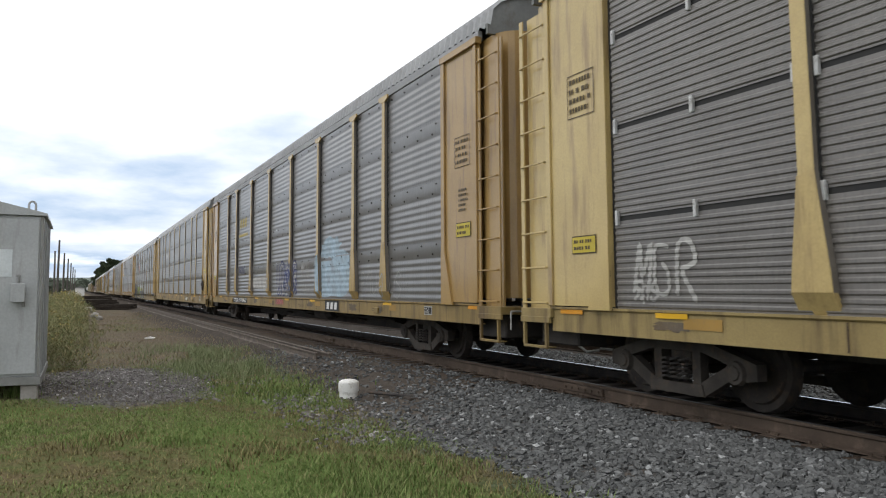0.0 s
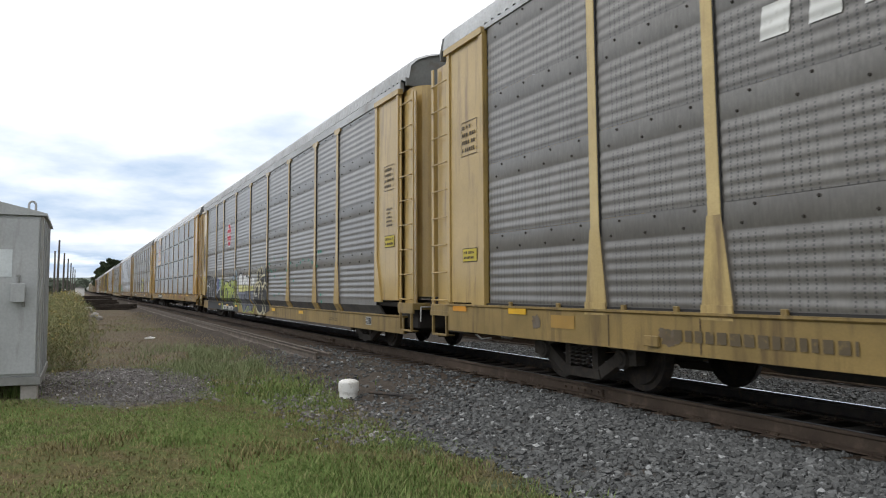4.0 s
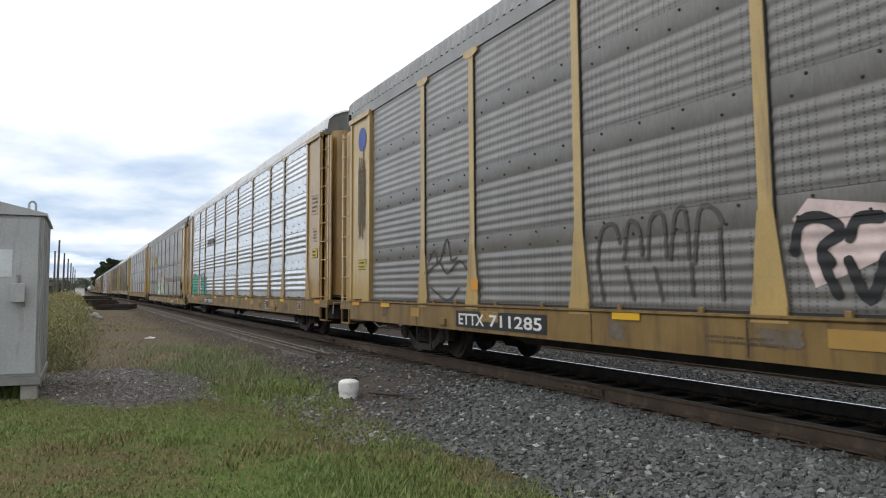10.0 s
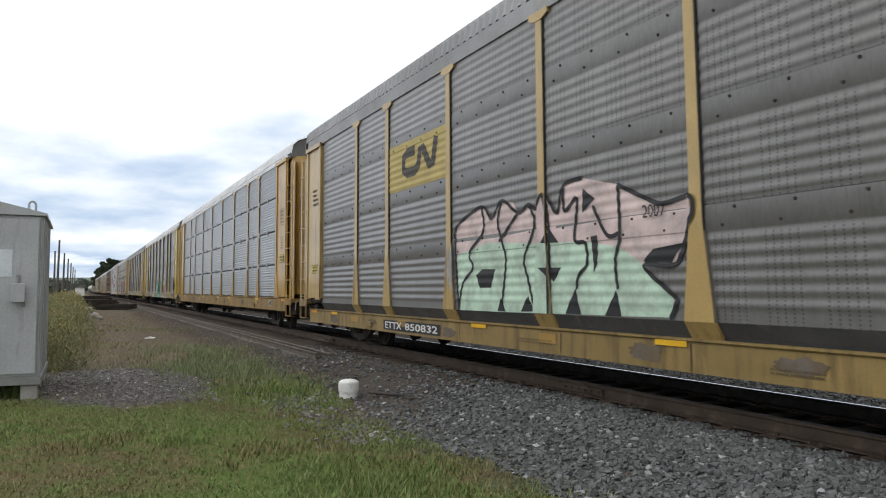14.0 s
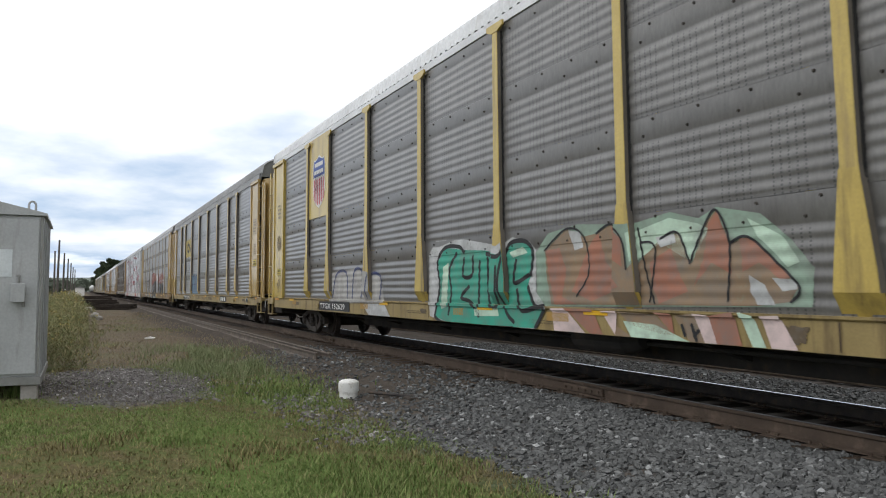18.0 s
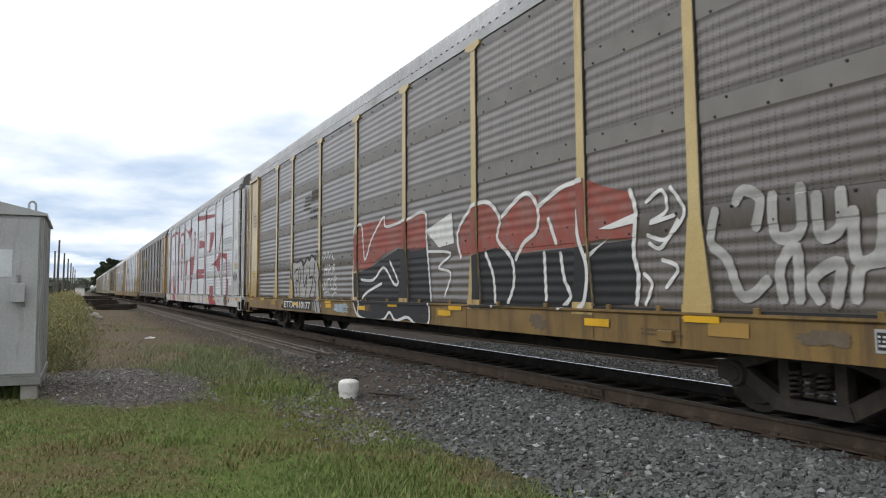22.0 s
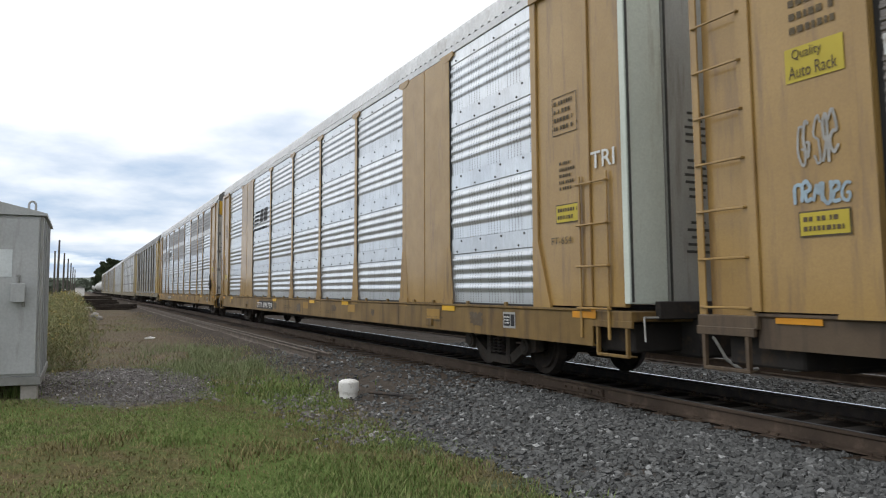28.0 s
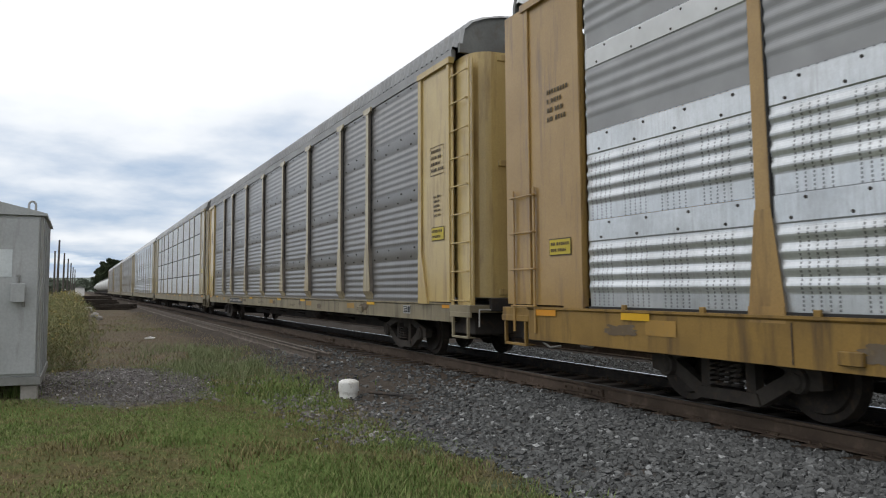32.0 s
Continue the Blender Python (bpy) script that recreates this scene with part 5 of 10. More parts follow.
def turf_spots(count, seed, dry):
    r = random.Random(seed)
    out = []
    while len(out) < count:
        x = -4.5 - 13.5 * r.random() ** 1.1
        y = r.uniform(-9.4, -3.2)
        if y > ballast_edge(x) - 0.02 + (0.35 if r.random() < 0.12 else 0.0):
            continue
        if (x + 14.8) ** 2 / 10 + (y + 6.35) ** 2 / 2.2 < 0.95 + 0.3 * noise.noise(Vector((x, y, 4.0))) and r.random() < 0.93:
            continue
        if x < -12.8 and y < -7.45:
            continue
        k = 1.3 * noise.noise(Vector((x * 0.55, y * 0.55, 9.0))) + 0.5 * noise.noise(Vector((x * 2.1, y * 2.1, 2.0)))
        k += 0.30 * math.exp(-((x + 9.6) / 1.3) ** 2 - ((y + 6.75) / 0.8) ** 2) + 0.35 * math.exp(-((x + 7.3) / 0.8) ** 2 - ((y + 6.6) / 0.7) ** 2)
        if dry != (k > 0.02 + r.gauss(0, 0.20)):
            continue
        tall = 1.0 + 1.3 * smooth(0.1, 0.6, noise.noise(Vector((x * 0.8, y * 0.8, 30.0)))) + 0.35 * smooth(-4.9, -3.9, y) * (x > -11)
        out.append((x, y, r.uniform(0.018, 0.046) * tall, r.uniform(0.2, 1.1), r.uniform(0, 6.28)))
    return out


blades("grass", turf_spots(52000, 3, False), M_GRASS, "short green mown grass", "grass", 0.0052)
blades("dry_grass", turf_spots(20000, 4, True), M_THATCH, "patches of dry straw-coloured grass", "grass", 0.006)
tufts = []
r7 = random.Random(7)
for cx, cy, rad, hh, cnt in ((-8.8, -6.0, 0.28, 0.14, 260), (-6.2, -4.5, 0.5, 0.13, 320), (-13.3, -7.75, 0.35, 0.26, 220), (-12.6, -3.75, 0.5, 0.15, 330), (-11.0, -3.9, 0.5, 0.12, 300), (-6.6, -4.0, 0.45, 0.12, 260), (-14.2, -3.5, 0.6, 0.14, 260), (-9.3, -4.1, 0.6, 0.11, 300)):
    for i in range(cnt):
        a, k = r7.uniform(0, 6.28), r7.random() ** 0.7
        tufts.append((cx + rad * k * math.cos(a), cy + rad * k * math.sin(a), hh * r7.uniform(0.4, 1.1) * (1.1 - 0.5 * k), r7.uniform(0.1, 0.8), r7.uniform(0, 6.28)))
for i in range(4600):
    a, k = r7.uniform(0, 6.28), r7.random() ** 0.6
    x, y = -6.0 + 1.7 * k * math.cos(a), -4.75 + 0.75 * k * math.sin(a)
    if y > ballast_edge(x) - 0.1:
        continue
    tufts.append((x, y, r7.uniform(0.05, 0.14) * (1.1 - 0.6 * k), r7.uniform(0.2, 0.9), r7.uniform(0, 6.28)))
blades("grass_tufts", tufts, M_GRASS, "taller tufts of green grass", "grass", 0.0048)
rough = []
for i in range(12000):
    x = -14.0 - 50 * r7.random() ** 1.7
    y = r7.uniform(-7.3, -2.75)
    if x > -17.0 and (x + 15.2) ** 2 / 9 + (y + 6.3) ** 2 / 2.2 < 1.1:
        continue
    k = noise.noise(Vector((x * 0.22, y * 0.5, 5.0)))
    rough.append((x, y, r7.uniform(0.02, 0.06) * (1 + 0.9 * smooth(-0.1, 0.4, k)), r7.uniform(0.2, 1.0), r7.uniform(0, 6.28), k))
blades("rough_grass", [q[:5] for q in rough if q[5] > 0.30], M_WEED, "rough green grass and low weeds", "grass", 0.012)
blades("dead_weeds", [q[:5] for q in rough if q[5] <= 0.30], M_STRAW, "brown dead weeds on bare earth", "weeds", 0.010)


fuzz, lush = [], []
for i in range(9000):
    x, y = r7.gauss(-18.6, 2.4), r7.gauss(-4.3, 0.60)
    if x > -14.0 or noise.noise(Vector((x * 0.5, y * 0.9, 7.0))) < -0.15:
        continue
    fuzz.append((x, y, r7.uniform(0.07, 0.24), r7.uniform(0.2, 0.9), r7.uniform(0, 6.28)))
for i in range(2200):
    x, y = r7.gauss(-13.0, 0.7), r7.gauss(-3.95, 0.40)
    lush.append((x, y, r7.uniform(0.04, 0.13), r7.uniform(0.2, 0.9), r7.uniform(0, 6.28)))
blades("feathery_grass", fuzz, M_FUZZ, "pale feathery grass on the brown earth", "grass", 0.0045)
blades("lush_grass", lush, M_GRASS, "lush green grass round the pipe stub", "grass", 0.008)


def tall_weeds():
    """Goldenrod stand: stems with small leaves all the way up and a feathery head."""
    r = random.Random(11)
    V, F, BV, BF = [], [], [], []

    def leaf(L, G, c, d, side, ln, w):
        b = len(L)
        L += [tuple(c - side * w * 0.3), tuple(c + d * ln * 0.5 + side * w), tuple(c + d * ln), tuple(c + d * ln * 0.45 - side * w)]
        G.append((b, b + 1, b + 2, b + 3))
    n = 0
    while n < 2700:
        x = -17.2 - 75 * r.random() ** 1.9
        edge = -7.25 + 0.5 * smooth(-17, -30, x) + 0.25 * smooth(-30, -75, x)
        edge += 0.35 * noise.noise(Vector((x * 0.6, 3.0, 0))) + 0.75
        y = edge - 2.9 * r.random() ** 0.8
        if r.random() > smooth(-0.1, 1.7, edge - y):
            continue
        if x > -16.3 and y < -7.0:
            continue
        n += 1
        h = r.uniform(0.75, 1.55) * (0.22 + 0.78 * smooth(0.1, 1.6, edge - y))
        z = ground_z(x, y)
        lean = Vector((r.gauss(0, 0.10), r.gauss(0, 0.12), 1.0))
        big = 1.0 + 0.9 * smooth(-25, -60, x)
        k = int(26 if x > -40 else 14)
        for i in range(k):
            f = 0.08 + 0.92 * i / k
            c = Vector((x, y, z)) + lean * (h * f)
            a = r.uniform(0, 6.28)
            d = Vector((math.cos(a), math.sin(a), r.uniform(0.2, 1.6))).normalized()
            side = d.cross(Vector((r.uniform(-1, 1), r.uniform(-1, 1), 1))).normalized()
            leaf(V, F, c, d, side, r.uniform(0.10, 0.20) * (1.15 - 0.5 * f) * big, r.uniform(0.004, 0.008) * big)
        if r.random() < 0.10:
            for i in range(7):
                c = Vector((x, y, z)) + lean * (h * r.uniform(0.86, 1.06)) + Vector((r.gauss(0, 0.03), r.gauss(0, 0.03), 0))
                a = r.uniform(0, 6.28)
                d = Vector((math.cos(a), math.sin(a), 0.5)).normalized()
                leaf(BV, BF, c, d, d.cross(Vector((0, 0, 1))).normalized(), 0.06 * big, 0.014 * big)
        b = len(V)
        V += [(x - 0.005, y, z), (x + 0.005, y, z), (x + lean.x * h + 0.003, y + lean.y * h, z + h), (x + lean.x * h - 0.003, y + lean.y * h, z + h)]
        F.append((b, b + 1, b + 2, b + 3))
    tagged(stuff_mesh("tall_weeds", V, F, M_WEED), "tall stand of yellow-green weeds beside the cabinet", "weeds", kind="stuff")
    tagged(stuff_mesh("weed_flowers", BV, BF, M_BLOOM), "yellow goldenrod flower heads", "flowers", kind="stuff")


tall_weeds()

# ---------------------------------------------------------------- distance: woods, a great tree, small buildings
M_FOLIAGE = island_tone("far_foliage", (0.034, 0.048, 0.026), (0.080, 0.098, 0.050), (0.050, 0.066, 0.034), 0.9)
# distance haze is mixed into this paler green
M_FARWOOD_HAZE = island_tone("far_woods", (0.090, 0.112, 0.085), (0.150, 0.168, 0.130), (0.115, 0.135, 0.102), 0.95)
M_BARK = surface("bark", (0.09, 0.07, 0.055), (0.06, 0.048, 0.04), None, 3.0, 20.0, 0.95)


def leaf_cloud(V, F, r, c, rad, count, size):
    for i in range(count):
        d = Vector((r.gauss(0, 1), r.gauss(0, 1), r.gauss(0, 1))).normalized() * (r.random() ** 0.4)
        p = Vector(c) + Vector((d.x * rad[0], d.y * rad[1], d.z * rad[2]))
        u = Vector((r.gauss(0, 1), r.gauss(0, 1), r.gauss(0, 1))).normalized()
        w = u.orthogonal().normalized()
        s = size * r.uniform(0.5, 1.3)
        b = len(V)
        V += [tuple(p - u * s), tuple(p + w * s * 0.6), tuple(p + u * s), tuple(p - w * s * 0.6)]
        F.append((b, b + 1, b + 2, b + 3))


def big_tree(x, y, h, wide, seed):
    r = random.Random(seed)
    z = ground_z(x, y)
    tr = tagged(empty("tree", pose(x, y, z)), "large dark green broadleaf tree in the distance", "tree", "dark trees behind the train")
    bm = bmesh.new()
    tube(bm, (0, 0, -0.3), (0.1, 0, h * 0.45), 0.45, 0.28, 10)
    for i in range(7):
        a = r.uniform(0, 6.28)
        b0 = Vector((0.05, 0, h * r.uniform(0.25, 0.45)))
        e = b0 + Vector((math.cos(a) * wide * 0.5, math.sin(a) * wide * 0.5, h * r.uniform(0.15, 0.4)))
        tube(bm, b0, e, 0.17, 0.05, 6)
    part("trunk", bm, M_BARK, tr)
    V, F = [], []
    for i in range(70):
        a, k = r.uniform(0, 6.28), r.random() ** 0.5
        zz = r.uniform(0.16, 0.93)
        prof = math.sin(min(max((zz - 0.12) / 0.86, 0.05), 1.0) * math.pi * 0.93 + 0.1) ** 0.6
        c = (math.cos(a) * wide * k * prof * 0.85, math.sin(a) * wide * k * prof * 0.85, zz * h)
        q = r.uniform(0.16, 0.30) * wide
        leaf_cloud(V, F, r, c, (q, q, q * 0.75), 150, 0.42)
    me = bpy.data.meshes.new("crown")
    me.from_pydata(V, [], F)
    me.materials.append(M_FOLIAGE)
    cr = new("crown", me)
    cr.parent = tr


big_tree(-330, 3.2, 14.5, 4.6, 1)
big_tree(-335, 0.6, 11.0, 3.6, 2)
big_tree(-338, 7.0, 14.0, 4.6, 3)


def far_woods():
    r = random.Random(13)
    V, F = [], []
    for i in range(520):
        y = r.uniform(-420, 420)
        x = -r.uniform(820, 1000)
        h = 13 + 9 * noise.noise(Vector((y * 0.012, 1.0, 0))) + r.uniform(-2, 2)
        leaf_cloud(V, F, r, (x, y, h * 0.5), (4, 5.5, h * 0.52), 42, 1.9)
    for i in range(240):
        y = r.uniform(-60, -12) if r.random() < 0.6 else r.uniform(14, 120)
        x = -r.uniform(330, 520)
        h = r.uniform(4, 8)
        leaf_cloud(V, F, r, (x, y, h * 0.45), (3, 3.5, h * 0.5), 60, 0.9)
    tagged(stuff_mesh("far_trees", V, F, M_FARWOOD_HAZE), "belt of woods along the horizon, paled for haze", "woods", kind="stuff")
    # a low wooded rise behind, its green also paled to suggest haze
    V, F = [], []
    n = 60
    for i in range(n + 1):
        y = -900 + 1800 * i / n
        h = 26 + 12 * noise.noise(Vector((y * 0.004, 7.0, 0)))
        V += [(-1500, y, -5), (-1560, y, h * 0.7), (-1650, y, h), (-1900, y, -5)]
    for i in range(n):
        for k in range(3):
            b = i * 4 + k
            F.append((b, b + 4, b + 5, b + 1))
    tagged(stuff_mesh("far_hill", V, F, surface("far_hill_haze_green", (0.10, 0.125, 0.10), (0.13, 0.155, 0.125), None, 0.02, 0.3, 0.95)), "low wooded hill on the horizon", "hill", kind="structure")


far_woods()


def far_shed(x, y, w, h, label):
    z = ground_z(x, y)
    sh = tagged(empty("shed", pose(x, y, z)), label, "building")
    bm = bmesh.new()
    box(bm, -2.0, 2.0, -w / 2, w / 2, 0, h)
    part("wall", bm, M_WHITE, sh)
    bm = bmesh.new()
    prism(bm, [(-w / 2 - 0.2, h), (w / 2 + 0.2, h), (0, h + w * 0.22)], "x", -2.2, 2.2)
    part("roof", bm, M_CAB_DARK, sh)


far_shed(-260, -6.9, 2.6, 2.3, "small pale trackside hut in the distance")
far_shed(-420, -13.5, 6.0, 3.4, "low pale building far down the line")

# ---------------------------------------------------------------- markings painted on the cars
GLYPHS = {}


def glyphs(word, bold):
    """Outline mesh of a word in the built-in font, scaled to a unit box: points and faces."""
    key = (word, bold)
    if key not in GLYPHS:
        c = bpy.data.curves.new("lettering", "FONT")
        c.body, c.size, c.offset, c.resolution_u = word, 1.0, bold, 3
        ob = new("lettering", c)
        me = bpy.data.meshes.new_from_object(ob)
        pts = np.array([v.co[:2] for v in me.vertices])
        lo, hi = pts.min(0), pts.max(0)
        GLYPHS[key] = ((pts - lo) / (hi - lo), [tuple(p.vertices) for p in me.polygons])
        bpy.data.objects.remove(ob)
        bpy.data.meshes.remove(me)
        bpy.data.curves.remove(c)
    return GLYPHS[key]


SPEC_OF = {c.name: s for c, s in CARS}
SURF_Y = {"foot": -1.5065, "sill": -1.506, "panel": -1.486, "post": -1.4885}


def decal(car, kind, name, pts, faces, mat, surf="sill", layer=0, label="", wob=0.0):
    """Lays a flat figure of (u, z) points on the near side of a car, following the sheets' ridges."""
    lift = 0.0035 * layer
    spec = SPEC_OF[car.name]
    top, low, knee = spec.get("top", 1.065), spec.get("low", 0.67), spec.get("knee")
    proud = spec.get("proud", 0.0)
    inset = INSET if knee else proud
    if surf == "sill":
        # marks are given on a sill from 0.62 to 1.02: fit them between this sill's edges
        pts = [(u, low + 0.02 + (max(z, 0.62) - 0.62) / 0.40 * (top - low - 0.05)) for u, z in pts]

    def make():
        bm = bmesh.new()
        vs = [bm.verts.new((u, 0.0, z)) for u, z in pts]
        for f in faces:
            try:
                bm.faces.new([vs[i] for i in f])
            except ValueError:
                pass
        return bm
    if surf != "sheet":
        bm = make()
        for v in bm.verts:
            v.co.y = SURF_Y[surf] - lift + {"sill": inset, "foot": -proud, "post": -proud}.get(surf, 0.0)
        return part(name, bm, mat, car, label)
    pts = [(u, max(z, low + 0.004)) for u, z in pts]
    zmin, zmax = min(p[1] for p in pts), max(p[1] for p in pts)
    umin, umax = min(p[0] for p in pts), max(p[0] for p in pts)
    bm = make()
    cuts = []
    for r in range(4):
        for q, d in PROFILES[kind]:
            z = ZP + r * ROW + q
            if zmin < z < zmax:
                cuts.append(z)
    cuts = cuts if len(cuts) < 100 else cuts[::2]
    foot = knee or ZP
    cuts += [z for z in (foot, (knee or spec.get("bend") or ZP - 0.06), (knee or spec.get("bend") or ZP - 0.06) + 0.10, top + 0.002, top - 0.002, top - 0.046, top - 0.053) if zmin < z < zmax]
    for z in cuts:
        bmesh.ops.bisect_plane(bm, geom=bm.verts[:] + bm.edges[:] + bm.faces[:], plane_co=(0, 0, z), plane_no=(0, 0, 1))
    base = knee or spec.get("bend") or ZP - 0.06
    shift_in = INSET / (base - top + 0.02) if knee or spec.get("bend") else 0.0

    def half_post(z):
        return min(max(0.208 - 0.126 * (z - base - 0.10), 0.086), 0.208)

    posts = [p for p in POSTS[1:-1] if umin < p + 0.21 and p - 0.21 < umax]
    for p in posts:
        for s in (-1, 1):
            for z0, z1 in ((0.0, base + 0.10), (base + 0.10, base + 1.07), (base + 1.07, 6.0)):
                if z1 > zmin and z0 < zmax:
                    a, b = half_post(z0), half_post(z1)
                    near = [f for f in bm.faces if z0 - 0.001 < f.calc_center_median().z < z1 + 0.001]
                    geom = list({v for f in near for v in f.verts}) + list({e for f in near for e in f.edges}) + near
                    bmesh.ops.bisect_plane(bm, geom=geom, plane_co=(p + s * a, 0, z0), plane_no=(z1 - z0, 0, s * (a - b)))

    def on_post(f):
        c = f.calc_center_median()
        return c.z > top - 0.02 and any(abs(c.x - p) < half_post(c.z) for p in posts)

    on = {f for f in bm.faces if on_post(f)}
    edges = [e for e in bm.edges if len({f in on for f in e.link_faces}) == 2]
    if edges:
        bmesh.ops.split_edges(bm, edges=edges)
    on = {v for f in bm.faces if on_post(f) for v in f.verts}
    bm.normal_update()
    for v in bm.verts:
        z = v.co.z
        if v in on:
            v.co.y = SURF_Y["post"] - 0.004 - proud - lift + shift_in * max(base - z, 0.0)
        elif z <= top:
            v.co.y = (-1.530 if z > top - 0.05 else SURF_Y["sill"]) + inset - lift
        elif z < foot:
            v.co.y = -1.447 + inset * (foot - z) / (foot - top) - 0.010 - lift
        else:
            v.co.y = -1.445 - depth_at(kind, max(z - ZP, 0.0)) - 0.004 - lift
        if wob:
            v.co.x += wob * noise.noise(Vector((v.co.x * 1.3, z * 2.2, 5.0)))
    return part(name, bm, mat, car, label)


def rect(car, kind, name, u0, u1, z0, z1, mat, surf="sill", layer=0, label="", slant=0.0):
    return decal(car, kind, name, [(u0, z0), (u1, z0), (u1 + slant, z1), (u0 + slant, z1)], [(0, 1, 2, 3)], mat, surf, layer, label)


def words(car, kind, text, u0, u1, z0, z1, mat, surf="sill", layer=1, bold=0.012, slant=0.0, name="painted_lettering", label="", wob=0.0):
    pts, faces = glyphs(text, bold)
    return decal(car, kind, name, [(u0 + (u1 - u0) * a + slant * b, z0 + (z1 - z0) * b) for a, b in pts], faces, mat, surf, layer, label, wob)


def merge_sets(sets):
    P, F = [], []
    for pts, faces in sets:
        k = len(P)
        P += list(pts)
        F += [tuple(i + k for i in f) for f in faces]
    return P, F


def bars(car, kind, u0, u1, z0, z1, rows, mat, surf="sill", layer=1, seed=0):
    """Writing too small to read: short plain strokes in rows."""
    r = random.Random(seed)
    sets = []
    h = (z1 - z0) / (rows * 2.0)
    for i in range(rows):
        z = z1 - (i + 1) * h * 2.0 + h * 0.5
        u = u0
        end = u1 - r.random() * 0.3 * (u1 - u0)
        while u < end:
            w = min(r.uniform(0.5, 1.1) * h, end - u)
            sets.append(([(u, z), (u + w, z), (u + w, z + h), (u, z + h)], [(0, 1, 2, 3)]))
            u += w + h * (0.35 if r.random() < 0.8 else 1.0)
    P, F = merge_sets(sets)
    return tagged(decal(car, kind, "small_lettering", P, F, mat, surf, layer), kind="stuff")


def frame_box(car, kind, u0, u1, z0, z1, w, mat, surf, layer=1):
    P = [(u0, z0), (u1, z0), (u1, z1), (u0, z1), (u0 + w, z0 + w), (u1 - w, z0 + w), (u1 - w, z1 - w), (u0 + w, z1 - w)]
    F = [(0, 1, 5, 4), (1, 2, 6, 5), (2, 3, 7, 6), (3, 0, 4, 7)]
    return decal(car, kind, "stencil_frame", P, F, mat, surf, layer)


def blob(car, kind, u0, u1, z0, z1, mat, seed, surf="sheet", layer=0, rough=0.10, name="paint_patch", label=""):
    """Irregular sprayed patch."""
    n = 44
    P = []
    cu, cz = (u0 + u1) / 2, (z0 + z1) / 2
    for i in range(n):
        a = 2 * math.pi * i / n
        c, s = math.cos(a), math.sin(a)
        k = 1.0 / max(abs(c) ** 4 + abs(s) ** 4, 1e-6) ** 0.25
        k *= 1 - rough * (0.6 + noise.noise(Vector((c * 2.2 + seed, s * 2.2, seed * 0.7)))) - rough * 0.5 * noise.noise(Vector((c * 9 + seed, s * 9, 2.0)))
        P.append((cu + (u1 - u0) / 2 * c * min(k, 1.15), cz + (z1 - z0) / 2 * s * min(k, 1.15)))
    return decal(car, kind, name, P, [tuple(range(n))], mat, surf, layer, label)


FORMS = (
    ((0.12, 0.0), (0.12, 0.75), (0.35, 1.0), (0.70, 0.92), (0.86, 0.6), (0.86, 0.0)),
    ((0.10, 1.0), (0.10, 0.3), (0.35, 0.02), (0.68, 0.06), (0.88, 0.35), (0.90, 1.0)),
    ((0.88, 0.85), (0.55, 1.0), (0.18, 0.85), (0.16, 0.60), (0.50, 0.50), (0.84, 0.38), (0.82, 0.12), (0.45, 0.0), (0.10, 0.12)),
    ((0.80, 0.95), (0.35, 0.98), (0.10, 0.65), (0.10, 0.30), (0.38, 0.02), (0.80, 0.05), (0.88, 0.40), (0.55, 0.45)),
    ((0.10, 0.0), (0.30, 0.95), (0.52, 0.35), (0.74, 0.98), (0.90, 0.0)),
    ((0.15, 0.0), (0.15, 0.98), (0.60, 1.0), (0.85, 0.80), (0.60, 0.52), (0.35, 0.50), (0.88, 0.0)),
)


def ribbon(path, half):
    P, F = [], []
    fine = []
    for i in range(len(path) - 1):
        p0, p1, p2, p3 = path[max(i - 1, 0)], path[i], path[i + 1], path[min(i + 2, len(path) - 1)]
        for j in range(5):
            t = j / 5.0
            fine.append(0.5 * ((2 * p1) + (p2 - p0) * t + (2 * p0 - 5 * p1 + 4 * p2 - p3) * t * t + (3 * p1 - p0 - 3 * p2 + p3) * t ** 3))
    fine.append(path[-1])
    d0, d1 = (fine[0] - fine[1]).normalized(), (fine[-1] - fine[-2]).normalized()
    fine = [fine[0] + d0 * half * 0.7] + fine + [fine[-1] + d1 * half * 0.7]
    n = len(fine) - 1
    for i, p in enumerate(fine):
        d = (fine[min(i + 1, n)] - fine[max(i - 1, 0)]).normalized()
        k = half * (0.55 if i in (0, n) else 1.0)
        w = Vector((-d.y, d.x)) * k
        P += [tuple(p + w), tuple(p - w)]
        if i:
            F.append((2 * i - 2, 2 * i - 1, 2 * i + 1, 2 * i))
    return P, F


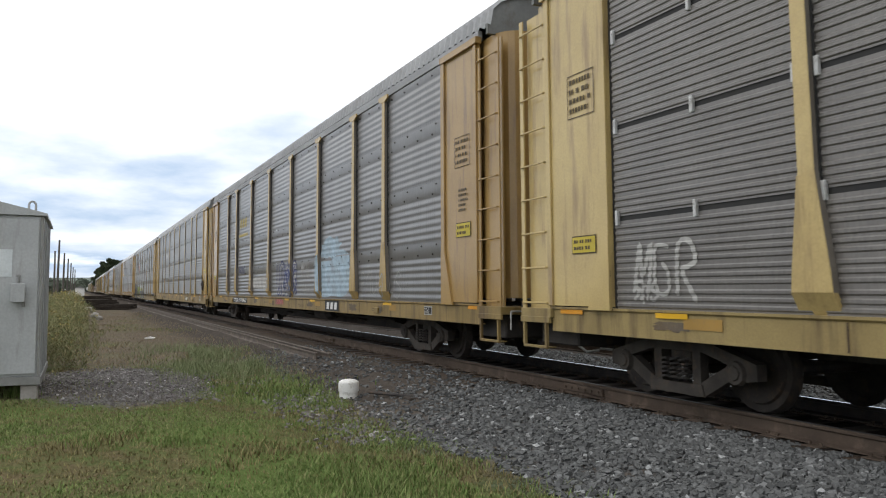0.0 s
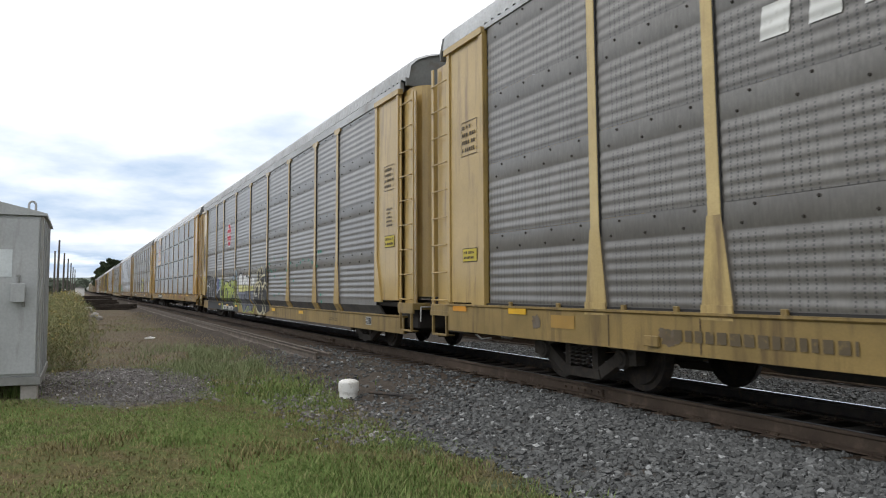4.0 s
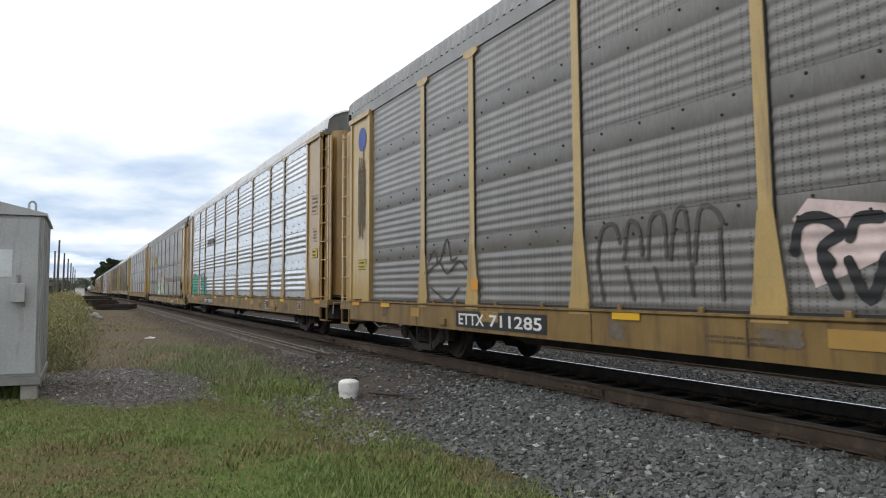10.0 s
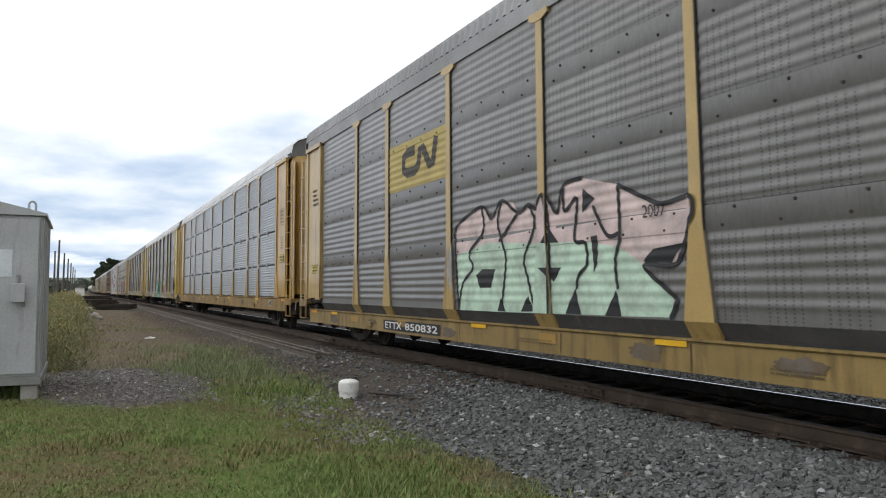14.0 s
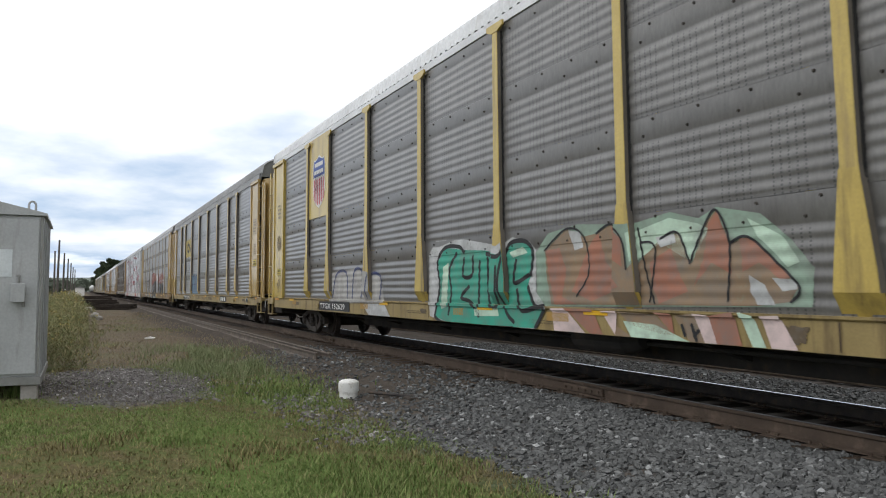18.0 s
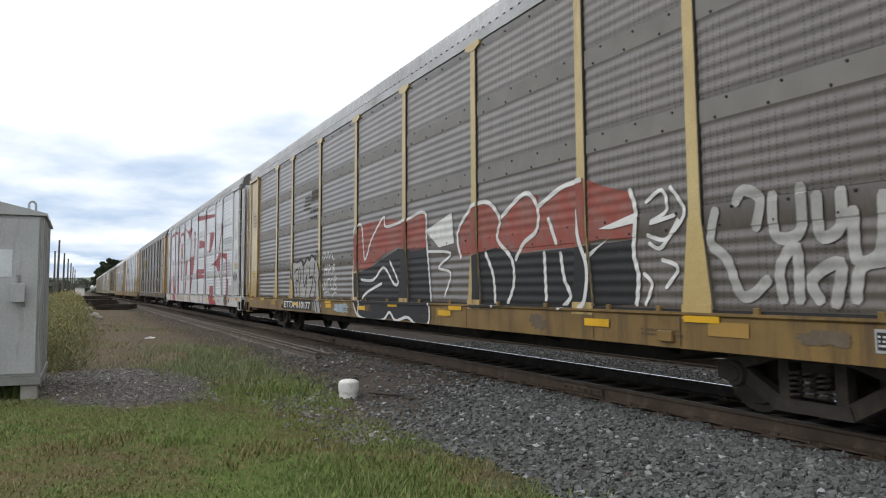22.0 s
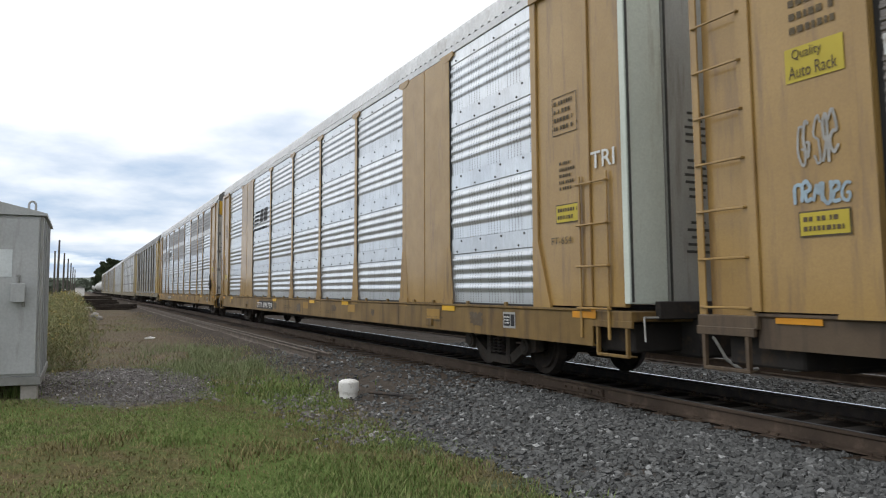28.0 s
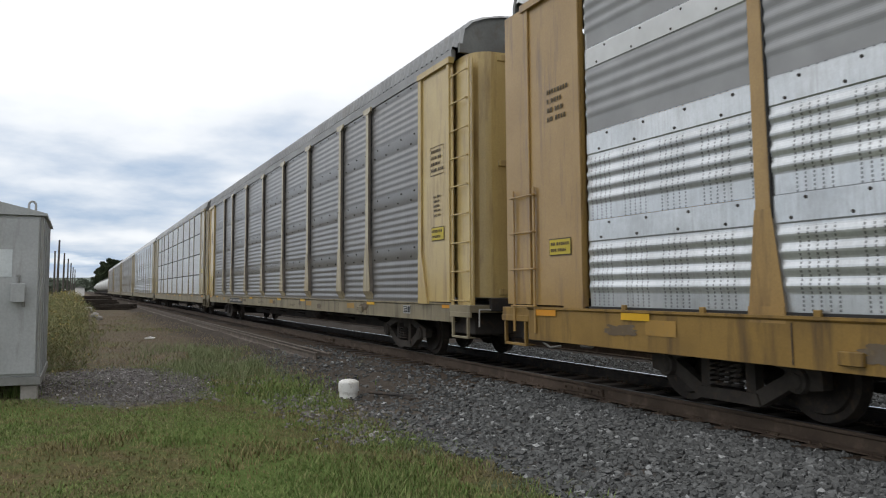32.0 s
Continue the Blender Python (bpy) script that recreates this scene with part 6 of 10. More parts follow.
def swirls(car, kind, count, u0, u1, z0, z1, fill, line, seed, surf="sheet", layer=1, fat=0.13, edge=0.05, label="", fill2=None):
    """Illegible sprayed forms: fat winding bands with an outline."""
    r = random.Random(seed)
    slot = (u1 - u0) / count
    A, B, C = [], [], []
    h = z1 - z0
    half = fat * min(slot, h * 0.9)
    pad = half * 1.1
    for i in range(count):
        f = FORMS[r.randrange(len(FORMS))]
        if r.random() < 0.45:
            f = tuple((1 - p, q) for p, q in f)
        f = tuple((p * 1.18 - 0.09 + r.gauss(0, 0.05), q + (r.gauss(0, 0.06) if 0.05 < q < 0.95 else 0.0)) for p, q in f)
        a0 = u0 + slot * i
        top, low = z1 - pad - r.uniform(0, 0.12) * h, z0 + pad + r.uniform(0, 0.06) * h
        lean = r.uniform(-0.08, 0.14) * slot
        path = [Vector((a0 + slot * (0.06 + 0.88 * p) + lean * q, low + (top - low) * q)) for p, q in f]
        A.append(ribbon(path, half + edge))
        B.append(ribbon(path, half))
        cut = max(2, len(path) - 2)
        inner = [p + Vector((half * 0.35, half * 0.35)) for p in path[r.randrange(2):cut]]
        if len(inner) > 1:
            C.append(ribbon(inner, 0.016))
    P, F = merge_sets(A)
    decal(car, kind, "graffiti_outline", P, F, line, surf, layer, label)
    P, F = merge_sets(B)
    decal(car, kind, "graffiti_fill", P, F, fill, surf, layer + 1, label)
    if fat > 0.1:
        P, F = merge_sets(C)
        decal(car, kind, "graffiti_line", P, F, line, surf, layer + 3)
    if fill2 is not None:
        mid = z0 + h * 0.46
        P2, F2 = [], []
        for pts, faces in B:
            for f in faces:
                q = [pts[i] for i in f]
                if sum(p[1] for p in q) / len(q) < mid:
                    k = len(P2)
                    P2 += q
                    F2.append(tuple(range(k, k + len(q))))
        if P2:
            decal(car, kind, "graffiti_shade", P2, F2, fill2, surf, layer + 2)


def scribble(car, kind, u0, u1, z0, z1, mat, seed, width=0.035, loops=5, surf="sheet", layer=1, name="graffiti_tag", label=""):
    """A looping handwritten spray line as a ribbon."""
    r = random.Random(seed)
    n = max(loops, 2)
    slot = (u1 - u0) / n
    h = z1 - z0
    sets = []
    drift = r.uniform(-0.15, 0.15) * h
    for i in range(n):
        f = FORMS[r.randrange(len(FORMS))]
        if r.random() < 0.4:
            f = tuple((1 - p, q) for p, q in f)
        a0, wide = u0 + slot * (i + r.uniform(-0.12, 0.12)), slot * r.uniform(0.75, 1.15)
        lo = z0 + r.uniform(0.0, 0.25) * h + drift * i / n
        hi = z1 - r.uniform(0.0, 0.30) * h + drift * i / n
        lean = r.uniform(-0.1, 0.3) * slot
        path = [Vector((a0 + wide * p + lean * q + r.gauss(0, 0.05) * slot, lo + (hi - lo) * q + r.gauss(0, 0.04) * h)) for p, q in f]
        sets.append(ribbon(path, width * r.uniform(0.38, 0.58)))
    P, F = merge_sets(sets)
    return decal(car, kind, name, P, F, mat, surf, layer, label)


def sprayed(car, kind, name, pts, mat, layer):
    """A painted figure given by its outline, with a slightly wavering edge."""
    tri = geometry.tessellate_polygon([[Vector((u, z, 0.0)) for u, z in pts]])
    decal(car, kind, name, list(pts), [tuple(f) for f in tri], mat, "sheet", layer, "crimson painted stroke" if mat is K_RED else "", 0.05)


def poly(cu, cz, r, n, sz=1.0, turn=0.0):
    return [(cu + r * math.cos(turn + 2 * math.pi * i / n), cz + r * sz * math.sin(turn + 2 * math.pi * i / n)) for i in range(n)]


K_WHITE = flat_paint("marking_white", (0.70, 0.70, 0.68), 0.6, 0.35, (0.20, 0.18, 0.15))
K_BLACK = flat_paint("marking_black", (0.022, 0.022, 0.024), 0.6, 0.25, (0.10, 0.08, 0.06))
K_DARK = flat_paint("stencil_dark", (0.105, 0.080, 0.048), 0.7, 0.8, (0.22, 0.155, 0.06))
K_REFL = flat_paint("reflector_yellow", (0.70, 0.40, 0.018), 0.45, 0.15, (0.35, 0.24, 0.05))
K_REFL2 = flat_paint("reflector_orange", (0.62, 0.27, 0.02), 0.5, 0.4, (0.38, 0.24, 0.07))
K_LABEL = flat_paint("label_yellow", (0.52, 0.41, 0.05), 0.5, 0.15, (0.4, 0.3, 0.05))
K_BLUE = flat_paint("spray_light_blue", (0.36, 0.47, 0.55), 0.7, 0.8, (0.24, 0.26, 0.27))
K_NAVY = flat_paint("spray_navy", (0.035, 0.050, 0.16), 0.6, 0.2, (0.10, 0.10, 0.12))
K_GREEN = flat_paint("spray_lime", (0.38, 0.46, 0.055), 0.6, 0.2, (0.24, 0.30, 0.04))
K_OLIVE = flat_paint("spray_olive", (0.19, 0.25, 0.05), 0.6, 0.3, (0.10, 0.13, 0.04))
K_TEAL = flat_paint("spray_teal", (0.045, 0.34, 0.24), 0.6, 0.25, (0.03, 0.2, 0.15))
K_MINT = flat_paint("spray_mint", (0.50, 0.66, 0.52), 0.6, 0.2, (0.36, 0.48, 0.38))
K_PINK = flat_paint("spray_pale_pink", (0.66, 0.52, 0.50), 0.6, 0.2, (0.5, 0.4, 0.38))
K_ROSE = flat_paint("spray_rose", (0.56, 0.16, 0.17), 0.6, 0.3, (0.4, 0.14, 0.14))
K_RED = flat_paint("spray_crimson", (0.30, 0.012, 0.022), 0.5, 0.10, (0.22, 0.02, 0.02))
K_BRICK = flat_paint("spray_brick_red", (0.30, 0.075, 0.055), 0.65, 0.35, (0.18, 0.08, 0.06))
K_LEMON = flat_paint("spray_lemon", (0.58, 0.56, 0.20), 0.6, 0.25, (0.4, 0.38, 0.2))
K_GHOST = flat_paint("spray_faded_white", (0.42, 0.41, 0.39), 0.75, 0.55, (0.20, 0.19, 0.17))
K_CREAM = flat_paint("spray_cream", (0.55, 0.50, 0.32), 0.6, 0.2, (0.4, 0.36, 0.24))
K_SIGN = flat_paint("badge_red", (0.52, 0.03, 0.05), 0.5, 0.1, (0.4, 0.05, 0.06))
K_GREYBAND = flat_paint("faded_grey_strip", (0.21, 0.20, 0.185), 0.6, 0.4, (0.15, 0.14, 0.13))
K_SOOT = flat_paint("soot_grey", (0.085, 0.078, 0.070), 0.8, 0.3, (0.12, 0.11, 0.10))
K_LOGOY = flat_paint("logo_panel_yellow", (0.47, 0.37, 0.135), 0.6, 0.6, (0.27, 0.23, 0.14))
K_LOGOB = flat_paint("logo_blue", (0.045, 0.085, 0.32), 0.5, 0.1, (0.1, 0.1, 0.3))
K_SALMON = flat_paint("spray_salmon", (0.36, 0.155, 0.10), 0.65, 0.35, (0.22, 0.15, 0.12))
K_BRIGHTZ = flat_paint("new_zinc_strip", (0.66, 0.67, 0.68), 0.4, 0.2, (0.5, 0.5, 0.5))
K_CLOUD = flat_paint("patch_light_grey", (0.40, 0.42, 0.43), 0.6, 0.2, (0.5, 0.5, 0.5))
K_FADED = flat_paint("stencil_faded_white", (0.40, 0.40, 0.39), 0.7, 0.5, (0.2, 0.17, 0.12))
K_SKY = flat_paint("spray_blue", (0.065, 0.10, 0.28), 0.6, 0.4, (0.15, 0.15, 0.16))
K_SAGE = flat_paint("spray_sage_mist", (0.26, 0.36, 0.28), 0.65, 0.5, (0.16, 0.17, 0.15))
K_SEAM = flat_paint("weld_seam_rust", (0.075, 0.050, 0.032), 0.8, 0.4, (0.12, 0.09, 0.05))
K_FADE = flat_paint("faded_orange", (0.36, 0.215, 0.055), 0.6, 0.7, (0.24, 0.165, 0.07))
K_GRIME = flat_paint("spray_grime_brown", (0.125, 0.092, 0.058), 0.8, 0.6, (0.20, 0.145, 0.075))
K_CLAY = flat_paint("spray_clay_tan", (0.27, 0.185, 0.115), 0.65, 0.5, (0.22, 0.24, 0.17))
K_SLATE = flat_paint("spray_slate_blue", (0.135, 0.150, 0.19), 0.6, 0.3, (0.12, 0.12, 0.13))
K_PALE = flat_paint("spray_chalk_white", (0.52, 0.53, 0.53), 0.7, 0.75, (0.24, 0.23, 0.22))
K_DENIM = flat_paint("spray_denim_blue", (0.12, 0.21, 0.30), 0.65, 0.4, (0.15, 0.16, 0.17))
K_DULLZ = flat_paint("dull_zinc_sheet", (0.33, 0.335, 0.345), 0.6, 0.3, (0.26, 0.26, 0.26))


def number_board(car, kind, text, u0, u1, z0, z1, gap=None, board=True, mat=None):
    """White stencilled car mark on a black board. text: mark and number."""
    if board:
        rect(car, kind, "number_board", u0, u1, z0, z1, K_BLACK, "sill", 1, "black painted number board")
    m = 0.16 * (z1 - z0)
    a, b = text.split(" ", 1)
    w = u1 - u0
    cut = gap if gap else 0.46
    words(car, kind, a, u0 + 0.04 * w, u0 + (cut - 0.06) * w, z0 + m, z1 - m, mat or K_WHITE, "sill", 2, 0.018, name="car_mark")
    words(car, kind, b, u0 + cut * w, u1 - 0.04 * w, z0 + m, z1 - m, mat or K_WHITE, "sill", 2, 0.018, name="car_number")


def slab_logo(car, kind, u0, u1, z0, z1, ink, back=None, surf="sill", slant=0.0):
    """Owner's emblem reduced to three plain slabs on a plate."""
    if back is not None:
        rect(car, kind, "emblem_plate", u0, u1, z0, z1, back, surf, 1, slant=slant)
    w, h = u1 - u0, z1 - z0
    sets = []
    for i in range(3):
        a = u0 + w * (0.13 + 0.28 * i)
        b = a + w * 0.17
        lo, hi = z0 + 0.16 * h, z1 - 0.16 * h
        sets.append(([(a, lo), (b, lo), (b + 0.10 * h, hi), (a + 0.10 * h, hi)], [(0, 1, 2, 3)]))
    P, F = merge_sets(sets)
    decal(car, kind, "emblem", P, F, ink, surf, 2)


def warning_label(car, kind, u0, u1, z0, z1, surf="panel", seed=0):
    rect(car, kind, "label_border", u0, u1, z0, z1, K_DARK, surf, 1)
    rect(car, kind, "warning_label", u0 + 0.015, u1 - 0.015, z0 + 0.015, z1 - 0.015, K_LABEL, surf, 2, "yellow warning label")
    bars(car, kind, u0 + 0.05, u1 - 0.03, z0 + 0.03, z1 - 0.03, 2, K_DARK, surf, 3, seed)


def stencil_block(car, kind, u0, u1, z0, z1, rows, seed, framed=True, ink=None):
    if framed:
        frame_box(car, kind, u0, u1, z0, z1, 0.012, ink or K_DARK, "panel")
    bars(car, kind, u0 + 0.04, u1 - 0.02, z0 + 0.04, z1 - 0.03, rows, ink or K_DARK, "panel", 1, seed)


def test_panel(car, kind, u0, u1, z0, z1, seed):
    """Small inspection stencil: black boxes with white frames."""
    rect(car, kind, "stencil_frame", u0, u1, z0, z1, K_FADED, "sill", 1)
    w = u1 - u0
    for a, b in ((0.06, 0.58), (0.64, 0.94)):
        rect(car, kind, "stencil_box", u0 + a * w, u0 + b * w, z0 + 0.03, z1 - 0.03, K_BLACK, "sill", 2)
    bars(car, kind, u0 + 0.10 * w, u0 + 0.55 * w, z0 + 0.05, z1 - 0.05, 3, K_WHITE, "sill", 3, seed)


def no_sign(car, kind, cu, cz, r, ink):
    P = poly(cu, cz, r, 20) + poly(cu, cz, r * 0.78, 20)
    F = [(i, (i + 1) % 20, 20 + (i + 1) % 20, 20 + i) for i in range(20)]
    q = r * 0.6
    k = len(P)
    P += [(cu - q, cz + q - 0.02), (cu - q + 0.04, cz + q + 0.02), (cu + q, cz - q + 0.02), (cu + q - 0.04, cz - q - 0.02)]
    F.append((k, k + 1, k + 2, k + 3))
    decal(car, kind, "no_entry_ring", P, F, ink, "panel", 2)


def shield(car, kind, u0, u1, z0, z1, surf, base):
    """Blue-topped shield with red and white stripes; its words are plain bars."""
    w, h = u1 - u0, z1 - z0

    def at(q):
        return [(u0 + w * a, z0 + h * b) for a, b in q]
    out = [(0.5, 0.0), (0.68, 0.05), (0.93, 0.18), (1.0, 0.36), (0.97, 0.55), (1.0, 0.80), (0.92, 0.94), (0.75, 0.93), (0.5, 1.0), (0.25, 0.93), (0.08, 0.94), (0.0, 0.80), (0.03, 0.55), (0.0, 0.36), (0.07, 0.18), (0.32, 0.05)]
    decal(car, kind, "shield_field", at(out), [tuple(range(16))], K_WHITE, surf, base, "painted shield emblem")
    top = [(0.04, 0.60), (0.96, 0.60), (0.96, 0.80), (0.90, 0.91), (0.75, 0.905), (0.5, 0.97), (0.25, 0.905), (0.10, 0.91), (0.04, 0.80)]
    decal(car, kind, "shield_top", at(top), [tuple(range(9))], K_LOGOB, surf, base + 1)
    sets = []
    for i in range(6):
        a = 0.09 + i * 0.15
        lo = 0.06 + 0.5 * (abs(a + 0.035 - 0.5)) ** 1.6
        sets.append((at([(a, lo), (a + 0.07, lo), (a + 0.07, 0.56), (a, 0.56)]), [(0, 1, 2, 3)]))
    P, F = merge_sets(sets)
    decal(car, kind, "shield_stripe", P, F, K_SIGN, surf, base + 1)
    sets = [(at([(a, b), (c, b), (c, b + 0.075), (a, b + 0.075)]), [(0, 1, 2, 3)]) for a, b, c in ((0.16, 0.79, 0.84), (0.12, 0.65, 0.88))]
    P, F = merge_sets(sets)
    decal(car, kind, "shield_band", P, F, K_WHITE, surf, base + 2)


def ribbon_logo(car, kind, u0, u1, z0, z1, ink, surf="sheet", layer=2):
    """Emblem as one continuous winding dark band."""
    w, h = u1 - u0, z1 - z0
    path = [(0.36, 0.80), (0.14, 0.80), (0.04, 0.68), (0.04, 0.32), (0.14, 0.20), (0.36, 0.20), (0.46, 0.32), (0.50, 0.76), (0.58, 0.78), (0.76, 0.22), (0.84, 0.24), (0.92, 0.95)]
    P, F = [], []
    t = 0.055 * w
    pts = [Vector((u0 + a * w, z0 + b * h)) for a, b in path]
    for i, p in enumerate(pts):
        d = (pts[min(i + 1, len(pts) - 1)] - pts[max(i - 1, 0)]).normalized()
        s = Vector((-d.y, d.x)) * t
        P += [tuple(p + s), tuple(p - s)]
        if i:
            F.append((2 * i - 2, 2 * i - 1, 2 * i + 1, 2 * i))
    decal(car, kind, "emblem", P, F, ink, surf, layer)


def reflectors(car, kind, spots, surf="sill", z=0.99, mat=None):
    for u in spots:
        rect(car, kind, "reflector", u - 0.24, u + 0.24, z - 0.055, z + 0.055, mat or K_REFL, "sill", 3, "yellow reflective strip")


def brake_lever(car):
    bm = bmesh.new()
    box(bm, 11.86, 12.10, -1.56, -1.49, 1.50, 1.66, 0.01)
    tube(bm, (12.22, -1.53, 1.30), (12.16, -1.55, 2.02), 0.035, 0.02, 8)
    tube(bm, (12.22, -1.54, 1.38), (12.40, -1.53, 1.60), 0.05, 0.03, 8)
    box(bm, 12.12, 12.30, -1.55, -1.49, 1.42, 1.78, 0.03)
    for i in range(8):
        tube(bm, (12.24 + 0.02 * (i % 2), -1.54, 1.40 - i * 0.075), (12.25 - 0.02 * (i % 2), -1.54, 1.33 - i * 0.075), 0.014, None, 6)
    part("hand_brake", bm, M_STEEL_DARK, car, "dark hand brake lever with hanging chain")


def slat_clips(car, post_mat):
    bm = bmesh.new()
    box(bm, -0.022, 0.022, -0.028, 0.012, -0.085, 0.085, 0.004)
    tube(bm, (0, -0.034, 0.045), (0, -0.026, 0.045), 0.013, None, 6)
    me = mesh_of("sheet_clip", bm)
    mat = surface("clip_zinc", (0.58, 0.58, 0.57), (0.46, 0.46, 0.45), (0.28, 0.24, 0.20), 6.0, 40.0, 0.5, 0.3)
    for r in (1, 2, 3):
        z = ZP + r * ROW - 0.02
        for a, b in BAYS:
            piece("sheet_clip", me, mat, car, pose((a + b) / 2, -1.455, z))
            for u in (a + 0.12, b - 0.12):
                piece("sheet_clip", me, mat, car, pose(u, -1.455, z))


def foot_tabs(car, mat):
    bm = bmesh.new()
    box(bm, -0.035, 0.035, -0.035, 0.0, -0.035, 0.055, 0.005)
    me = mesh_of("sheet_tab", bm)
    for a, b in BAYS:
        for f in (0.28, 0.72):
            piece("sheet_tab", me, mat, car, pose(a + (b - a) * f, -1.485, ZP - 0.005))


# second-level weathering common to all near cars
def common_marks(k, car, spec):
    kind = spec.get("kind", "perf")
    ink = K_DARK
    warning_label(car, kind, 12.40, 12.92, 2.12, 2.36, seed=k)
    if k != 6:
        warning_label(car, kind, -12.62, -12.12, 1.72, 1.94, seed=k + 40)
    stencil_block(car, kind, 12.35, 12.90, 3.25, 3.75, 4, k + 3, ink=ink)
    if k in (5, 12):
        words(car, kind, "DECK", 12.56, 12.76, 2.89, 2.95, ink, "panel", 1, 0.0)
        words(car, kind, "CLEARANCE", 12.44, 12.88, 2.79, 2.85, ink, "panel", 1, 0.0)
        stencil_block(car, kind, 12.42, 12.88, 2.44, 2.78, 3, k + 9, False, ink=ink)
    else:
        stencil_block(car, kind, 12.45, 12.85, 2.48, 2.95, 5, k + 9, False, ink=ink)
    stencil_block(car, kind, -12.66, -12.10, 3.40, 3.95, 4, k + 13, k % 2 == 0, ink=ink)
    bars(car, kind, 8.3, 9.0, 0.72, 0.84, 2, ink, "sill", 1, k)
    bars(car, kind, -2.2, -1.2, 0.74, 0.84, 2, ink, "sill", 1, k + 5)
    bars(car, kind, 2.2, 3.0, 0.70, 0.80, 2, ink, "sill", 1, k + 8)
    test_panel(car, kind, 11.02, 11.36, 0.73, 0.96, k)
    if k not in (3, 12):
        reflectors(car, kind, (-10.9, -3.4, 0.92, 3.7, 9.2))
        reflectors(car, kind, (13.0, -12.7), mat=K_REFL2)
    if not spec.get("knee") and not spec.get("proud"):
        foot_tabs(car, coat(spec.get("sill", "yellow"), "sill"))


def sill_wear(k, car, spec):
    """Weld seams, faded repainted oblongs and grimy patches along the near sill."""
    kind = spec.get("kind", "perf")
    r = random.Random(300 + k)
    for x in POSTS[1:-1]:
        u = x + r.choice((-0.24, 0.25)) + r.uniform(-0.03, 0.03)
        rect(car, kind, "weld_seam", u, u + 0.018, 0.62, 0.99, K_SEAM, "sill", 0)
    for i in range(5):
        u = -11.5 + 4.6 * i + r.uniform(0, 2.6)
        rect(car, kind, "faded_oblong", u, u + r.uniform(0.35, 0.55), 0.78, 0.95, K_FADE, "sill", 1, "faded orange repainted oblong")
    for i in range(7):
        u = -12.0 + 3.4 * i + r.uniform(0, 2.0)
        blob(car, kind, u, u + r.uniform(0.2, 0.7), 0.63 + r.uniform(0, 0.12), 0.98 - r.uniform(0, 0.1), K_GRIME, k * 7 + i, "sill", 0, 0.35, "grime_patch")
    y = -1.53 + (INSET if spec.get("knee") else spec.get("proud", 0.0))
    low = spec.get("low", 0.67)
    for u in (-8.2 + r.uniform(-0.3, 0.3), 8.4 + r.uniform(-0.3, 0.3)):
        bm = bmesh.new()
        box(bm, u, u + 0.22, y - 0.012, y + 0.03, low + 0.06, low + 0.17, 0.006)
        part("jacking_pad", bm, coat(spec.get("sill", "yellow"), "sill"), car, "small welded plate on the sill")


